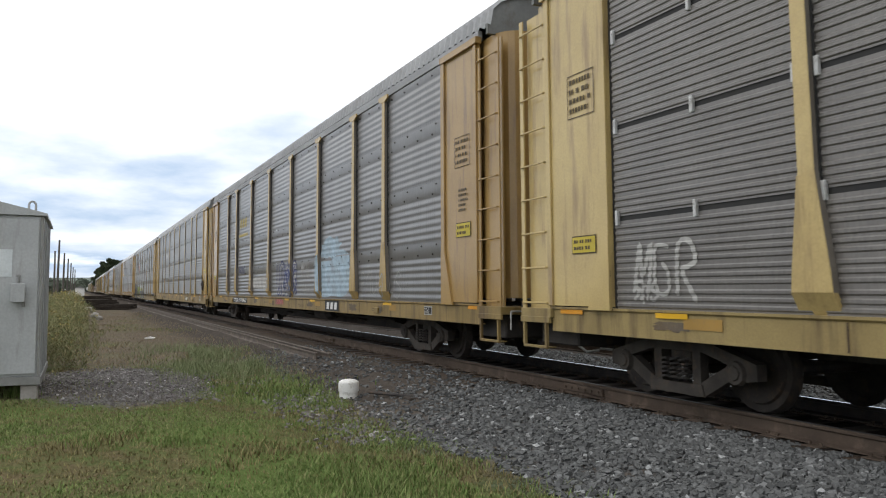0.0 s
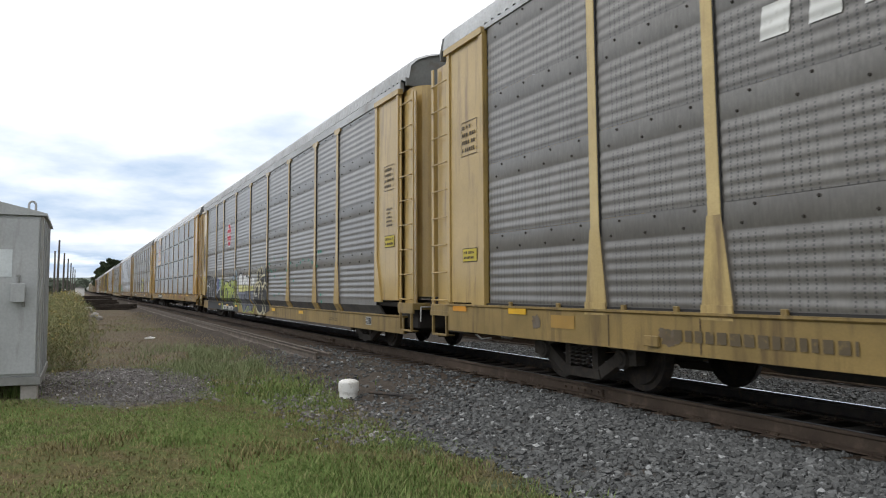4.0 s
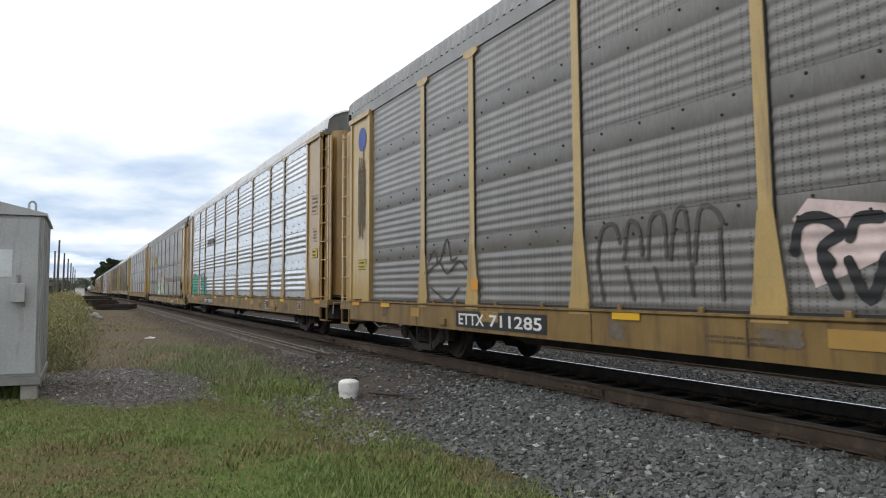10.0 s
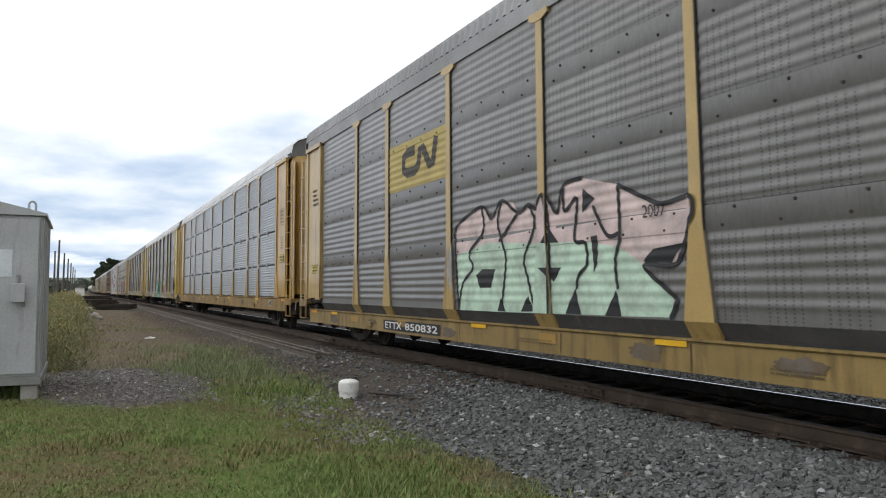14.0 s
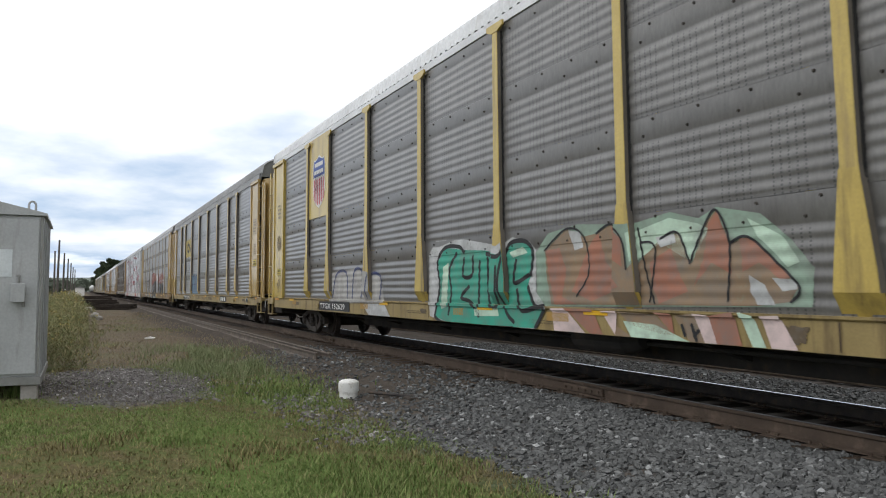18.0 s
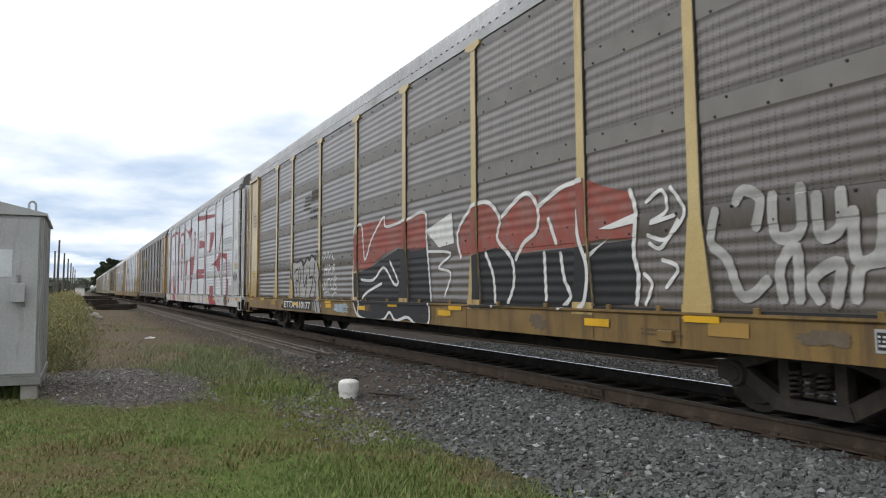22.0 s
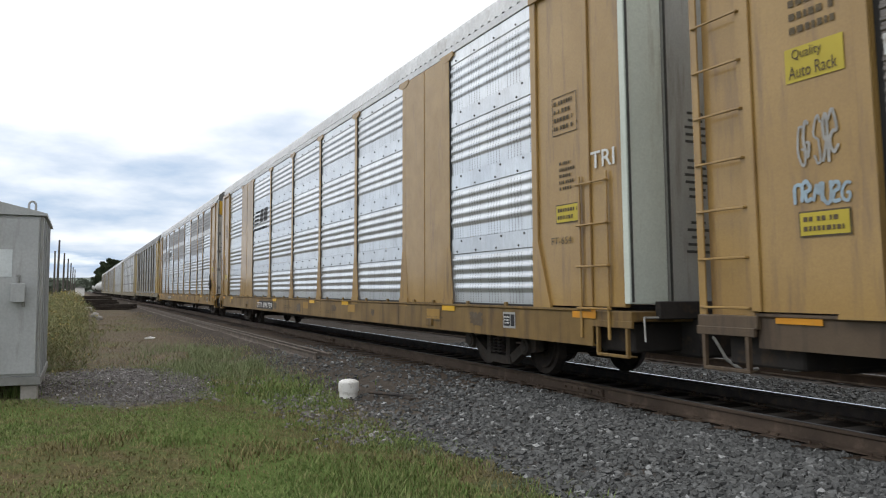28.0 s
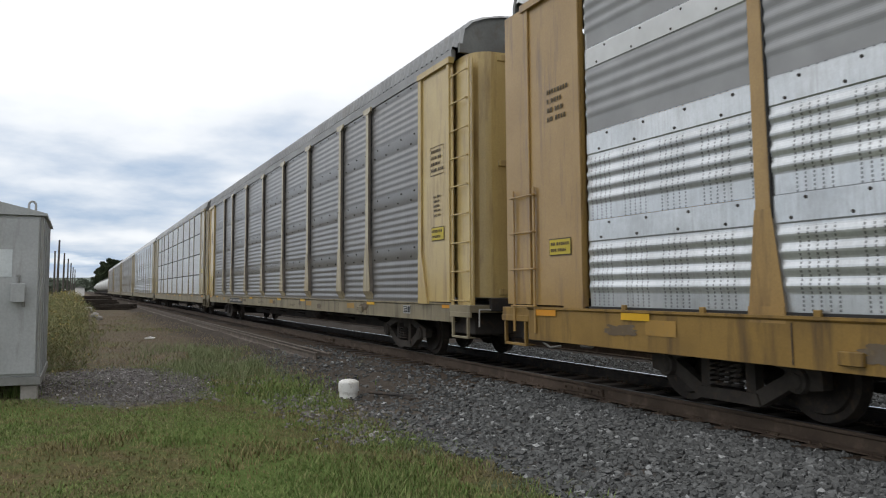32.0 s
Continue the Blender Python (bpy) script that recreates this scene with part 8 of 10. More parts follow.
def murals():
    C = [c for c, s in CARS]
    kd = [s.get("kind", "perf") for c, s in CARS]
    # car 7: pale mural with thin black outlines
    c, q = C[7], kd[7]
    patch(c, q, "graffiti_fill", [(-3.96, 0.97), (-4.07, 1.98), (-4.02, 2.31), (-3.16, 2.55), (-2.84, 2.34), (-2.52, 2.58), (-2.23, 2.52), (-2.06, 2.36), (-1.78, 2.45), (-1.58, 2.37), (-1.37, 2.54), (-1.08, 2.27), (-0.93, 2.60), (-0.53, 2.65), (-0.12, 2.55), (0.19, 2.48), (0.33, 2.44), (0.61, 2.30), (0.93, 2.19), (1.36, 2.23), (1.41, 2.07), (1.31, 1.91), (1.11, 1.55), (0.60, 1.55), (1.07, 1.22), (1.09, 1.14), (1.00, 1.00), (0.27, 0.99), (-0.34, 0.99), (-1.42, 1.00), (-2.62, 0.97), (-3.81, 0.97)], K_PINK, 0, "pale pink and green mural letters")
    patch(c, q, "graffiti_fill", [(-3.96, 0.97), (-4.02, 1.85), (-2.97, 1.99), (-1.59, 1.91), (-0.47, 1.87), (0.16, 1.77), (0.50, 1.60), (1.09, 1.20), (1.00, 1.00), (-0.34, 0.99), (-2.62, 0.97)], K_MINT, 1)
    stroke(c, q, "graffiti_line", [(-3.96, 0.97), (-4.07, 1.98), (-4.02, 2.31), (-3.16, 2.55), (-2.84, 2.34), (-2.52, 2.58), (-2.06, 2.36), (-1.78, 2.45), (-1.58, 2.37), (-1.37, 2.54), (-1.08, 2.27), (-0.93, 2.60), (-0.53, 2.65)], 0.026, K_BLACK, 3)
    stroke(c, q, "graffiti_line", [(0.19, 2.48), (0.61, 2.30), (0.93, 2.19), (1.36, 2.23), (1.41, 2.07), (1.31, 1.91), (1.11, 1.55), (0.60, 1.55), (1.07, 1.22), (1.09, 1.14), (1.00, 1.00)], 0.026, K_BLACK, 3)
    stroke(c, q, "graffiti_line", [(-3.16, 2.55), (-3.10, 2.18), (-3.58, 1.86), (-3.45, 1.63), (-3.81, 1.39), (-3.96, 1.00)], 0.026, K_BLACK, 3)
    stroke(c, q, "graffiti_line", [(-2.52, 2.58), (-2.65, 2.27), (-2.48, 1.90), (-2.42, 1.67), (-2.56, 1.03)], 0.026, K_BLACK, 3)
    stroke(c, q, "graffiti_line", [(-2.06, 2.36), (-2.60, 2.00)], 0.026, K_BLACK, 3)
    stroke(c, q, "graffiti_line", [(-1.78, 2.45), (-1.63, 2.24), (-1.69, 2.03), (-1.91, 1.71), (-1.81, 1.43), (-1.67, 1.05)], 0.026, K_BLACK, 3)
    stroke(c, q, "graffiti_line", [(-1.37, 2.54), (-1.28, 2.11), (-1.27, 1.00)], 0.026, K_BLACK, 3)
    stroke(c, q, "graffiti_line", [(-0.93, 2.60), (-0.90, 2.28), (-0.62, 2.41), (-0.69, 1.91), (-0.47, 1.85), (-0.44, 1.60), (-0.62, 1.46), (-0.67, 1.31)], 0.026, K_BLACK, 3)
    stroke(c, q, "graffiti_line", [(0.19, 2.46), (0.20, 1.90), (0.11, 1.63), (0.14, 1.31)], 0.026, K_BLACK, 3)
    stroke(c, q, "graffiti_line", [(-0.29, 2.27), (-0.03, 1.92), (0.20, 1.93)], 0.026, K_BLACK, 3)
    patch(c, q, "graffiti_shade", [(0.57, 1.59), (0.75, 1.72), (1.24, 1.76), (1.05, 1.56)], K_BLACK, 2)
    patch(c, q, "graffiti_shade", [(-2.68, 0.98), (-2.56, 1.17), (-2.44, 0.98)], K_BLACK, 2)
    patch(c, q, "graffiti_shade", [(-2.04, 0.99), (-1.82, 1.21), (-1.65, 1.00)], K_BLACK, 2)
    patch(c, q, "graffiti_shade", [(-0.92, 0.99), (-0.68, 1.31), (-0.59, 0.99)], K_BLACK, 2)
    patch(c, q, "graffiti_shade", [(-0.12, 0.99), (0.10, 1.29), (0.18, 0.99)], K_BLACK, 2)
    patch(c, q, "graffiti_shade", [(-3.38, 1.51), (-3.18, 1.60), (-2.75, 1.59), (-2.86, 1.32), (-3.25, 1.32)], K_BLACK, 2)
    patch(c, q, "graffiti_shade", [(-1.50, 1.58), (-1.01, 1.57), (-1.16, 1.39)], K_BLACK, 2)
    patch(c, q, "graffiti_shade", [(-1.44, 1.90), (-1.26, 2.08), (-1.05, 1.89)], K_BLACK, 2)
    patch(c, q, "graffiti_shade", [(-0.35, 1.92), (-0.21, 1.93), (-0.24, 1.60), (-0.31, 1.48)], K_BLACK, 2)
    patch(c, q, "graffiti_shade", [(-0.53, 2.52), (-0.29, 2.37), (-0.54, 2.22)], K_BLACK, 2)
    # car 11: red and black letters with white outlines
    c, q = C[11], kd[11]
    patch(c, q, "graffiti_fill", [(-1.47, 1.70), (-1.57, 2.42), (-1.07, 2.70), (0.31, 2.72), (1.30, 2.60), (2.37, 2.66), (2.46, 2.04), (1.90, 1.99), (1.09, 2.11), (0.20, 1.99), (-0.53, 1.76)], K_BRICK, 1, "red and black graffiti letters")
    patch(c, q, "graffiti_fill", [(-1.46, 0.98), (-1.47, 1.65), (-0.53, 1.76), (1.09, 2.07), (2.46, 2.04), (2.63, 1.26), (2.66, 0.73), (2.18, 0.64), (1.10, 0.75), (0.21, 0.68), (-1.04, 0.69)], K_BLACK, 1)
    stroke(c, q, "graffiti_line", [(-1.04, 0.69), (-1.46, 1.07), (-1.57, 2.42), (-1.07, 2.70), (-0.84, 1.94), (-0.41, 2.35), (0.31, 2.76), (0.43, 2.55), (1.41, 2.59), (2.37, 2.66), (2.46, 2.18), (2.63, 1.26), (2.66, 0.73), (2.18, 0.64), (1.70, 0.79), (1.10, 0.71), (0.77, 0.86), (0.33, 0.69), (-1.04, 0.73), (-0.91, 1.16), (0.21, 1.42)], 0.028, K_WHITE, 3)
    stroke(c, q, "graffiti_line", [(-1.05, 1.51), (-0.28, 1.50), (0.32, 1.74), (0.88, 1.41), (1.10, 1.45), (0.66, 1.85)], 0.028, K_WHITE, 3)
    patch(c, q, "graffiti_fill", [(3.76, 1.81), (3.77, 2.24), (4.21, 2.56), (4.75, 2.60), (5.12, 2.35), (5.71, 2.55), (6.14, 2.56), (6.18, 2.42), (6.73, 2.63), (7.26, 2.64), (7.59, 2.50), (8.11, 2.37), (8.20, 2.15), (8.15, 1.84), (7.56, 1.88), (7.06, 1.81), (6.32, 1.82), (5.69, 1.79), (4.99, 1.91), (4.19, 1.83)], K_BRICK, 1, "red and black graffiti letters")
    patch(c, q, "graffiti_fill", [(4.25, 1.01), (4.26, 1.82), (4.99, 1.91), (5.69, 1.79), (7.06, 1.81), (8.15, 1.84), (8.19, 1.13), (7.53, 1.10), (6.68, 1.06), (5.44, 1.06)], K_BLACK, 1)
    stroke(c, q, "graffiti_line", [(3.83, 1.81), (3.72, 2.21), (4.21, 2.56), (4.75, 2.60), (5.12, 2.32), (5.05, 2.03), (5.46, 1.72), (5.51, 1.37), (5.33, 1.09)], 0.032, K_WHITE, 3)
    stroke(c, q, "graffiti_line", [(5.18, 2.34), (5.71, 2.58), (5.98, 2.58), (6.18, 2.34), (6.12, 2.07), (5.80, 1.93), (5.57, 1.71)], 0.032, K_WHITE, 3)
    stroke(c, q, "graffiti_line", [(6.18, 2.39), (6.73, 2.58), (7.22, 2.62)], 0.032, K_WHITE, 3)
    stroke(c, q, "graffiti_line", [(6.70, 1.75), (6.78, 1.42), (6.91, 1.21), (6.72, 1.06)], 0.032, K_WHITE, 3)
    stroke(c, q, "graffiti_line", [(6.43, 2.21), (6.61, 1.88)], 0.032, K_WHITE, 3)
    stroke(c, q, "graffiti_line", [(7.08, 2.26), (7.15, 1.90), (7.31, 1.55), (7.25, 1.17), (7.12, 1.07)], 0.032, K_WHITE, 3)
    stroke(c, q, "graffiti_line", [(8.11, 2.39), (8.20, 2.15), (8.15, 1.71), (8.22, 1.44), (8.18, 1.13)], 0.032, K_WHITE, 3)
    stroke(c, q, "graffiti_line", [(4.67, 1.84), (4.91, 1.50), (4.97, 1.05)], 0.032, K_WHITE, 3)
    stroke(c, q, "graffiti_line", [(6.32, 1.77), (6.35, 1.16)], 0.032, K_WHITE, 3)
    patch(c, q, "graffiti_shade", [(7.53, 2.00), (8.17, 2.13), (8.16, 2.02), (7.76, 1.98)], K_WHITE, 3)
    patch(c, q, "graffiti_shade", [(7.23, 1.69), (7.72, 1.89), (7.48, 1.76), (7.29, 1.65)], K_WHITE, 3)
    patch(c, q, "graffiti_shade", [(2.42, 2.33), (3.46, 2.56), (3.58, 2.05), (2.97, 2.01), (3.29, 1.56), (2.63, 1.54), (2.97, 2.01)], K_WHITE, 2)
    stroke(c, q, "graffiti_line", [(2.54, 1.96), (3.46, 1.89), (2.97, 1.67), (3.45, 1.56), (3.21, 1.19)], 0.022, K_WHITE, 3)
    stroke(c, q, "graffiti_line", [(8.38, 2.23), (8.64, 2.33), (8.70, 2.11), (8.43, 2.00), (8.82, 2.05)], 0.022, K_WHITE, 3)
    stroke(c, q, "graffiti_line", [(8.39, 1.87), (8.68, 1.81), (8.88, 2.01), (8.61, 1.73), (8.42, 1.78)], 0.022, K_WHITE, 3)
    stroke(c, q, "graffiti_line", [(8.61, 1.60), (8.85, 1.51), (8.66, 1.31)], 0.022, K_WHITE, 3)
    stroke(c, q, "graffiti_line", [(8.31, 1.46), (8.44, 1.35), (8.33, 1.13)], 0.022, K_WHITE, 3)
    stroke(c, q, "graffiti_line", [(8.77, 2.35), (8.97, 2.08), (8.81, 1.89)], 0.022, K_WHITE, 3)
    stroke(c, q, "graffiti_line", [(9.39, 2.04), (9.32, 1.74), (9.52, 1.57), (9.65, 1.27), (9.79, 1.23), (9.99, 1.37)], 0.055, K_GHOST, 3)
    stroke(c, q, "graffiti_line", [(9.65, 2.10), (9.75, 2.20), (9.94, 2.10), (9.88, 1.85)], 0.055, K_GHOST, 3)
    stroke(c, q, "graffiti_line", [(10.08, 2.12), (10.10, 1.76), (10.36, 1.78), (10.38, 2.16)], 0.055, K_GHOST, 3)
    stroke(c, q, "graffiti_line", [(10.15, 1.20), (10.13, 1.48), (10.31, 1.65), (10.32, 1.20)], 0.055, K_GHOST, 3)
    stroke(c, q, "graffiti_line", [(10.54, 2.07), (10.56, 1.73), (10.75, 1.79), (10.77, 2.08)], 0.055, K_GHOST, 3)
    stroke(c, q, "graffiti_line", [(10.52, 1.20), (10.45, 1.37), (10.73, 1.50), (10.67, 1.17)], 0.055, K_GHOST, 3)
    stroke(c, q, "graffiti_line", [(10.87, 1.91), (10.88, 1.52), (11.09, 1.58), (11.14, 2.01)], 0.055, K_GHOST, 3)
    stroke(c, q, "graffiti_line", [(10.85, 1.21), (10.91, 1.46), (11.10, 1.51)], 0.055, K_GHOST, 3)
    # car 11: silver letters over the sill
    c, q = C[11], kd[11]
    patch(c, q, "graffiti_fill", [(-6.86, 1.07), (-7.03, 1.61), (-7.18, 1.66), (-7.07, 2.06), (-6.55, 2.07), (-6.15, 2.12), (-5.91, 1.96), (-5.51, 2.16), (-5.30, 2.07), (-5.08, 2.21), (-4.70, 2.07), (-4.63, 2.27), (-4.36, 2.26), (-4.39, 1.96), (-4.19, 1.70), (-4.28, 1.49), (-4.16, 1.01), (-4.54, 1.00), (-4.63, 1.11)], K_GHOST, 1, "silver white graffiti letters")
    patch(c, q, "graffiti_fill", [(-4.75, 1.01), (-4.16, 1.02), (-4.03, 0.73), (-4.50, 0.69)], K_GHOST, 1)
    stroke(c, q, "graffiti_line", [(-6.86, 1.07), (-7.03, 1.61), (-7.18, 1.66), (-7.07, 2.06), (-6.55, 2.07), (-6.15, 2.12), (-5.91, 1.96), (-5.51, 2.16), (-5.30, 2.07), (-5.08, 2.21), (-4.70, 2.07), (-4.63, 2.27), (-4.36, 2.26), (-4.39, 1.96), (-4.19, 1.70), (-4.28, 1.49), (-4.16, 1.03), (-4.03, 0.75)], 0.03, K_BLACK, 3)
    stroke(c, q, "graffiti_line", [(-6.88, 1.78), (-6.51, 1.87), (-6.43, 1.56), (-6.70, 1.54), (-6.62, 1.21)], 0.03, K_BLACK, 3)
    stroke(c, q, "graffiti_line", [(-6.33, 1.91), (-6.21, 1.66), (-6.35, 1.36), (-6.27, 1.12)], 0.03, K_BLACK, 3)
    stroke(c, q, "graffiti_line", [(-5.83, 2.02), (-5.92, 1.64), (-5.77, 1.40), (-5.53, 1.72), (-5.67, 1.13)], 0.03, K_BLACK, 3)
    stroke(c, q, "graffiti_line", [(-5.24, 1.93), (-5.29, 1.62), (-4.98, 1.65), (-5.02, 1.40), (-5.27, 1.13)], 0.03, K_BLACK, 3)
    stroke(c, q, "graffiti_line", [(-4.77, 1.99), (-4.85, 1.61), (-4.67, 1.47), (-4.78, 1.14)], 0.03, K_BLACK, 3)
    stroke(c, q, "graffiti_line", [(-4.47, 1.84), (-4.54, 1.51), (-4.48, 1.02), (-4.33, 0.72)], 0.03, K_BLACK, 3)
    stroke(c, q, "graffiti_line", [(-4.69, 1.00), (-4.59, 0.70)], 0.03, K_BLACK, 3)
    stroke(c, q, "graffiti_tag", [(-4.09, 2.09), (-3.94, 2.23), (-3.85, 2.11), (-3.98, 2.04)], 0.018, K_WHITE, 2)
    stroke(c, q, "graffiti_tag", [(-3.79, 2.22), (-3.75, 2.08), (-3.59, 2.16), (-3.61, 2.23)], 0.018, K_WHITE, 2)
    stroke(c, q, "graffiti_tag", [(-3.54, 2.22), (-3.48, 2.07), (-3.36, 2.17)], 0.018, K_WHITE, 2)
    stroke(c, q, "graffiti_tag", [(-3.27, 2.19), (-3.19, 2.07), (-3.04, 2.02)], 0.018, K_WHITE, 2)
    stroke(c, q, "graffiti_tag", [(-3.90, 1.69), (-3.81, 1.91)], 0.018, K_WHITE, 2)
    stroke(c, q, "graffiti_tag", [(-3.70, 1.68), (-3.63, 1.92)], 0.018, K_WHITE, 2)
    stroke(c, q, "graffiti_tag", [(-3.84, 1.80), (-3.64, 1.80)], 0.018, K_WHITE, 2)
    stroke(c, q, "graffiti_tag", [(-3.55, 1.69), (-3.49, 1.90), (-3.36, 1.80), (-3.50, 1.78), (-3.39, 1.70)], 0.018, K_WHITE, 2)
    stroke(c, q, "graffiti_tag", [(-3.29, 1.87), (-3.08, 1.78), (-3.25, 1.69)], 0.018, K_WHITE, 2)
    stroke(c, q, "graffiti_tag", [(-3.21, 1.69), (-3.07, 1.92), (-3.00, 1.71)], 0.018, K_WHITE, 2)
    stroke(c, q, "graffiti_tag", [(-4.09, 1.44), (-3.94, 1.30), (-3.88, 1.50), (-3.79, 1.32), (-3.71, 1.51)], 0.018, K_WHITE, 2)
    stroke(c, q, "graffiti_tag", [(-3.64, 1.34), (-3.61, 1.54), (-3.44, 1.56)], 0.018, K_WHITE, 2)
    stroke(c, q, "graffiti_tag", [(-3.22, 1.58), (-3.36, 1.48), (-3.28, 1.32), (-3.17, 1.35)], 0.018, K_WHITE, 2)
    stroke(c, q, "graffiti_tag", [(-3.11, 1.30), (-3.05, 1.61), (-2.89, 1.57), (-3.04, 1.47), (-2.86, 1.35), (-3.07, 1.30)], 0.018, K_WHITE, 2)
    stroke(c, q, "graffiti_tag", [(-3.90, 1.21), (-3.65, 1.25), (-3.46, 1.21)], 0.018, K_WHITE, 2)
    stroke(c, q, "graffiti_tag", [(-3.23, 1.13), (-3.03, 1.23), (-2.87, 1.22)], 0.018, K_WHITE, 2)
    stroke(c, q, "graffiti_tag", [(-11.89, 2.47), (-11.79, 2.01)], 0.016, K_GHOST, 2)
    stroke(c, q, "graffiti_tag", [(-11.89, 2.24), (-11.49, 2.25)], 0.016, K_GHOST, 2)
    stroke(c, q, "graffiti_tag", [(-11.49, 2.48), (-11.40, 1.95)], 0.016, K_GHOST, 2)
    stroke(c, q, "graffiti_tag", [(-11.21, 1.98), (-11.08, 2.34), (-10.85, 2.04)], 0.016, K_GHOST, 2)
    stroke(c, q, "graffiti_tag", [(-10.67, 2.03), (-10.59, 2.37), (-10.25, 2.11)], 0.016, K_GHOST, 2)
    stroke(c, q, "graffiti_tag", [(-9.78, 2.11), (-9.48, 2.48), (-9.34, 2.09)], 0.016, K_GHOST, 2)
    stroke(c, q, "graffiti_tag", [(-8.79, 1.99), (-8.71, 2.45), (-8.33, 2.44), (-8.40, 2.03)], 0.016, K_GHOST, 2)
    stroke(c, q, "graffiti_tag", [(-8.16, 2.02), (-7.98, 2.30)], 0.016, K_GHOST, 2)
# car 3: black block letters, then lime letters with white edges and black counters
    c, q = C[3], kd[3]
    patch(c, q, "graffiti_fill", [(-11.78, 1.99), (-10.94, 1.96), (-9.97, 1.89), (-8.93, 1.87), (-8.61, 1.82), (-8.53, 1.29), (-7.98, 1.36), (-7.96, 0.95), (-11.79, 0.86)], K_BLACK, 1, "dark graffiti block letters")
    patch(c, q, "graffiti_fill", [(-8.76, 1.88), (-8.09, 1.75), (-8.08, 1.43), (-8.00, 1.36), (-8.49, 1.21), (-8.79, 1.07), (-8.67, 1.29), (-8.62, 1.48), (-8.86, 1.56), (-8.70, 1.70)], K_SKY, 2)
    patch(c, q, "graffiti_fill", [(-12.15, 1.30), (-11.82, 1.25), (-11.79, 1.05), (-12.09, 1.02)], K_SKY, 2)
    patch(c, q, "graffiti_fill", [(-9.50, 1.06), (-9.33, 1.14), (-9.15, 0.93), (-9.40, 0.93)], K_SKY, 2)
    patch(c, q, "graffiti_mist", [(-8.09, 1.79), (-7.89, 1.67), (-7.94, 1.45), (-8.10, 1.46)], K_TEAL, 0)
    stroke(c, q, "graffiti_line", [(-11.71, 1.84), (-11.50, 1.52), (-11.67, 0.93)], 0.032, K_PALE, 3)
    stroke(c, q, "graffiti_line", [(-11.76, 1.48), (-11.22, 1.50)], 0.032, K_PALE, 3)
    stroke(c, q, "graffiti_line", [(-10.78, 1.91), (-10.88, 1.64), (-11.11, 1.48), (-10.80, 1.44), (-10.96, 1.23), (-10.86, 1.01)], 0.032, K_PALE, 3)
    stroke(c, q, "graffiti_line", [(-10.34, 1.92), (-10.24, 1.62), (-10.39, 1.34), (-10.14, 0.94)], 0.032, K_PALE, 3)
    stroke(c, q, "graffiti_line", [(-10.55, 1.42), (-10.66, 1.28)], 0.032, K_PALE, 3)
    stroke(c, q, "graffiti_line", [(-9.95, 1.80), (-9.80, 1.86), (-9.54, 1.82), (-9.44, 1.49), (-9.49, 1.29), (-9.23, 0.96)], 0.032, K_PALE, 3)
    stroke(c, q, "graffiti_line", [(-9.81, 1.56), (-9.95, 1.34)], 0.032, K_PALE, 3)
    stroke(c, q, "graffiti_line", [(-9.68, 1.20), (-9.80, 0.95)], 0.032, K_PALE, 3)
    stroke(c, q, "graffiti_line", [(-8.69, 1.92), (-8.71, 1.70), (-8.89, 1.56), (-8.61, 1.49), (-8.89, 1.19), (-8.86, 1.07)], 0.028, K_PALE, 3)
    stroke(c, q, "graffiti_line", [(-8.77, 1.12), (-8.45, 1.25), (-8.00, 1.36)], 0.028, K_PALE, 3)
    patch(c, q, "graffiti_fill", [(-7.92, 0.93), (-7.89, 1.29), (-7.79, 1.57), (-7.52, 1.76), (-7.15, 1.80), (-6.91, 1.74), (-6.79, 1.60), (-6.57, 1.70), (-6.16, 1.68), (-5.66, 1.63), (-5.61, 1.69), (-5.22, 1.69), (-5.12, 1.73), (-4.73, 1.69), (-4.62, 1.65), (-4.30, 1.71), (-4.08, 1.70), (-3.94, 1.61), (-3.91, 1.50), (-3.98, 1.31), (-3.88, 1.09), (-3.84, 0.97), (-4.35, 0.96), (-5.12, 0.94), (-6.92, 0.92)], K_BLACK, 1, "lime graffiti letters with black outlines")
    patch(c, q, "graffiti_fill", [(-7.81, 0.96), (-7.78, 1.29), (-7.68, 1.54), (-7.48, 1.70), (-7.15, 1.74), (-6.98, 1.69), (-6.89, 1.53), (-6.76, 1.56), (-6.56, 1.64), (-6.16, 1.63), (-5.83, 1.60), (-5.64, 1.57), (-5.59, 1.63), (-5.23, 1.63), (-5.11, 1.68), (-4.75, 1.65), (-4.63, 1.60), (-4.30, 1.67), (-4.10, 1.66), (-3.98, 1.59), (-3.96, 1.50), (-4.03, 1.32), (-3.92, 1.09), (-3.89, 0.99), (-4.35, 0.99), (-5.12, 0.97), (-6.92, 0.95)], K_GREEN, 2)
    stroke(c, q, "graffiti_outline", [(-6.89, 1.59), (-6.87, 1.44), (-6.93, 1.29), (-6.99, 1.09), (-7.12, 0.94)], 0.03, K_BLACK, 3)
    stroke(c, q, "graffiti_outline", [(-6.86, 1.29), (-6.87, 0.95)], 0.03, K_BLACK, 3)
    stroke(c, q, "graffiti_outline", [(-6.81, 1.56), (-6.65, 1.51), (-6.58, 1.36), (-6.65, 1.27)], 0.03, K_BLACK, 3)
    stroke(c, q, "graffiti_outline", [(-5.83, 1.60), (-5.67, 1.42), (-5.61, 1.18), (-5.62, 0.97)], 0.03, K_BLACK, 3)
    stroke(c, q, "graffiti_outline", [(-5.18, 1.60), (-5.17, 1.41), (-5.20, 1.19), (-5.14, 1.02), (-5.07, 0.96)], 0.03, K_BLACK, 3)
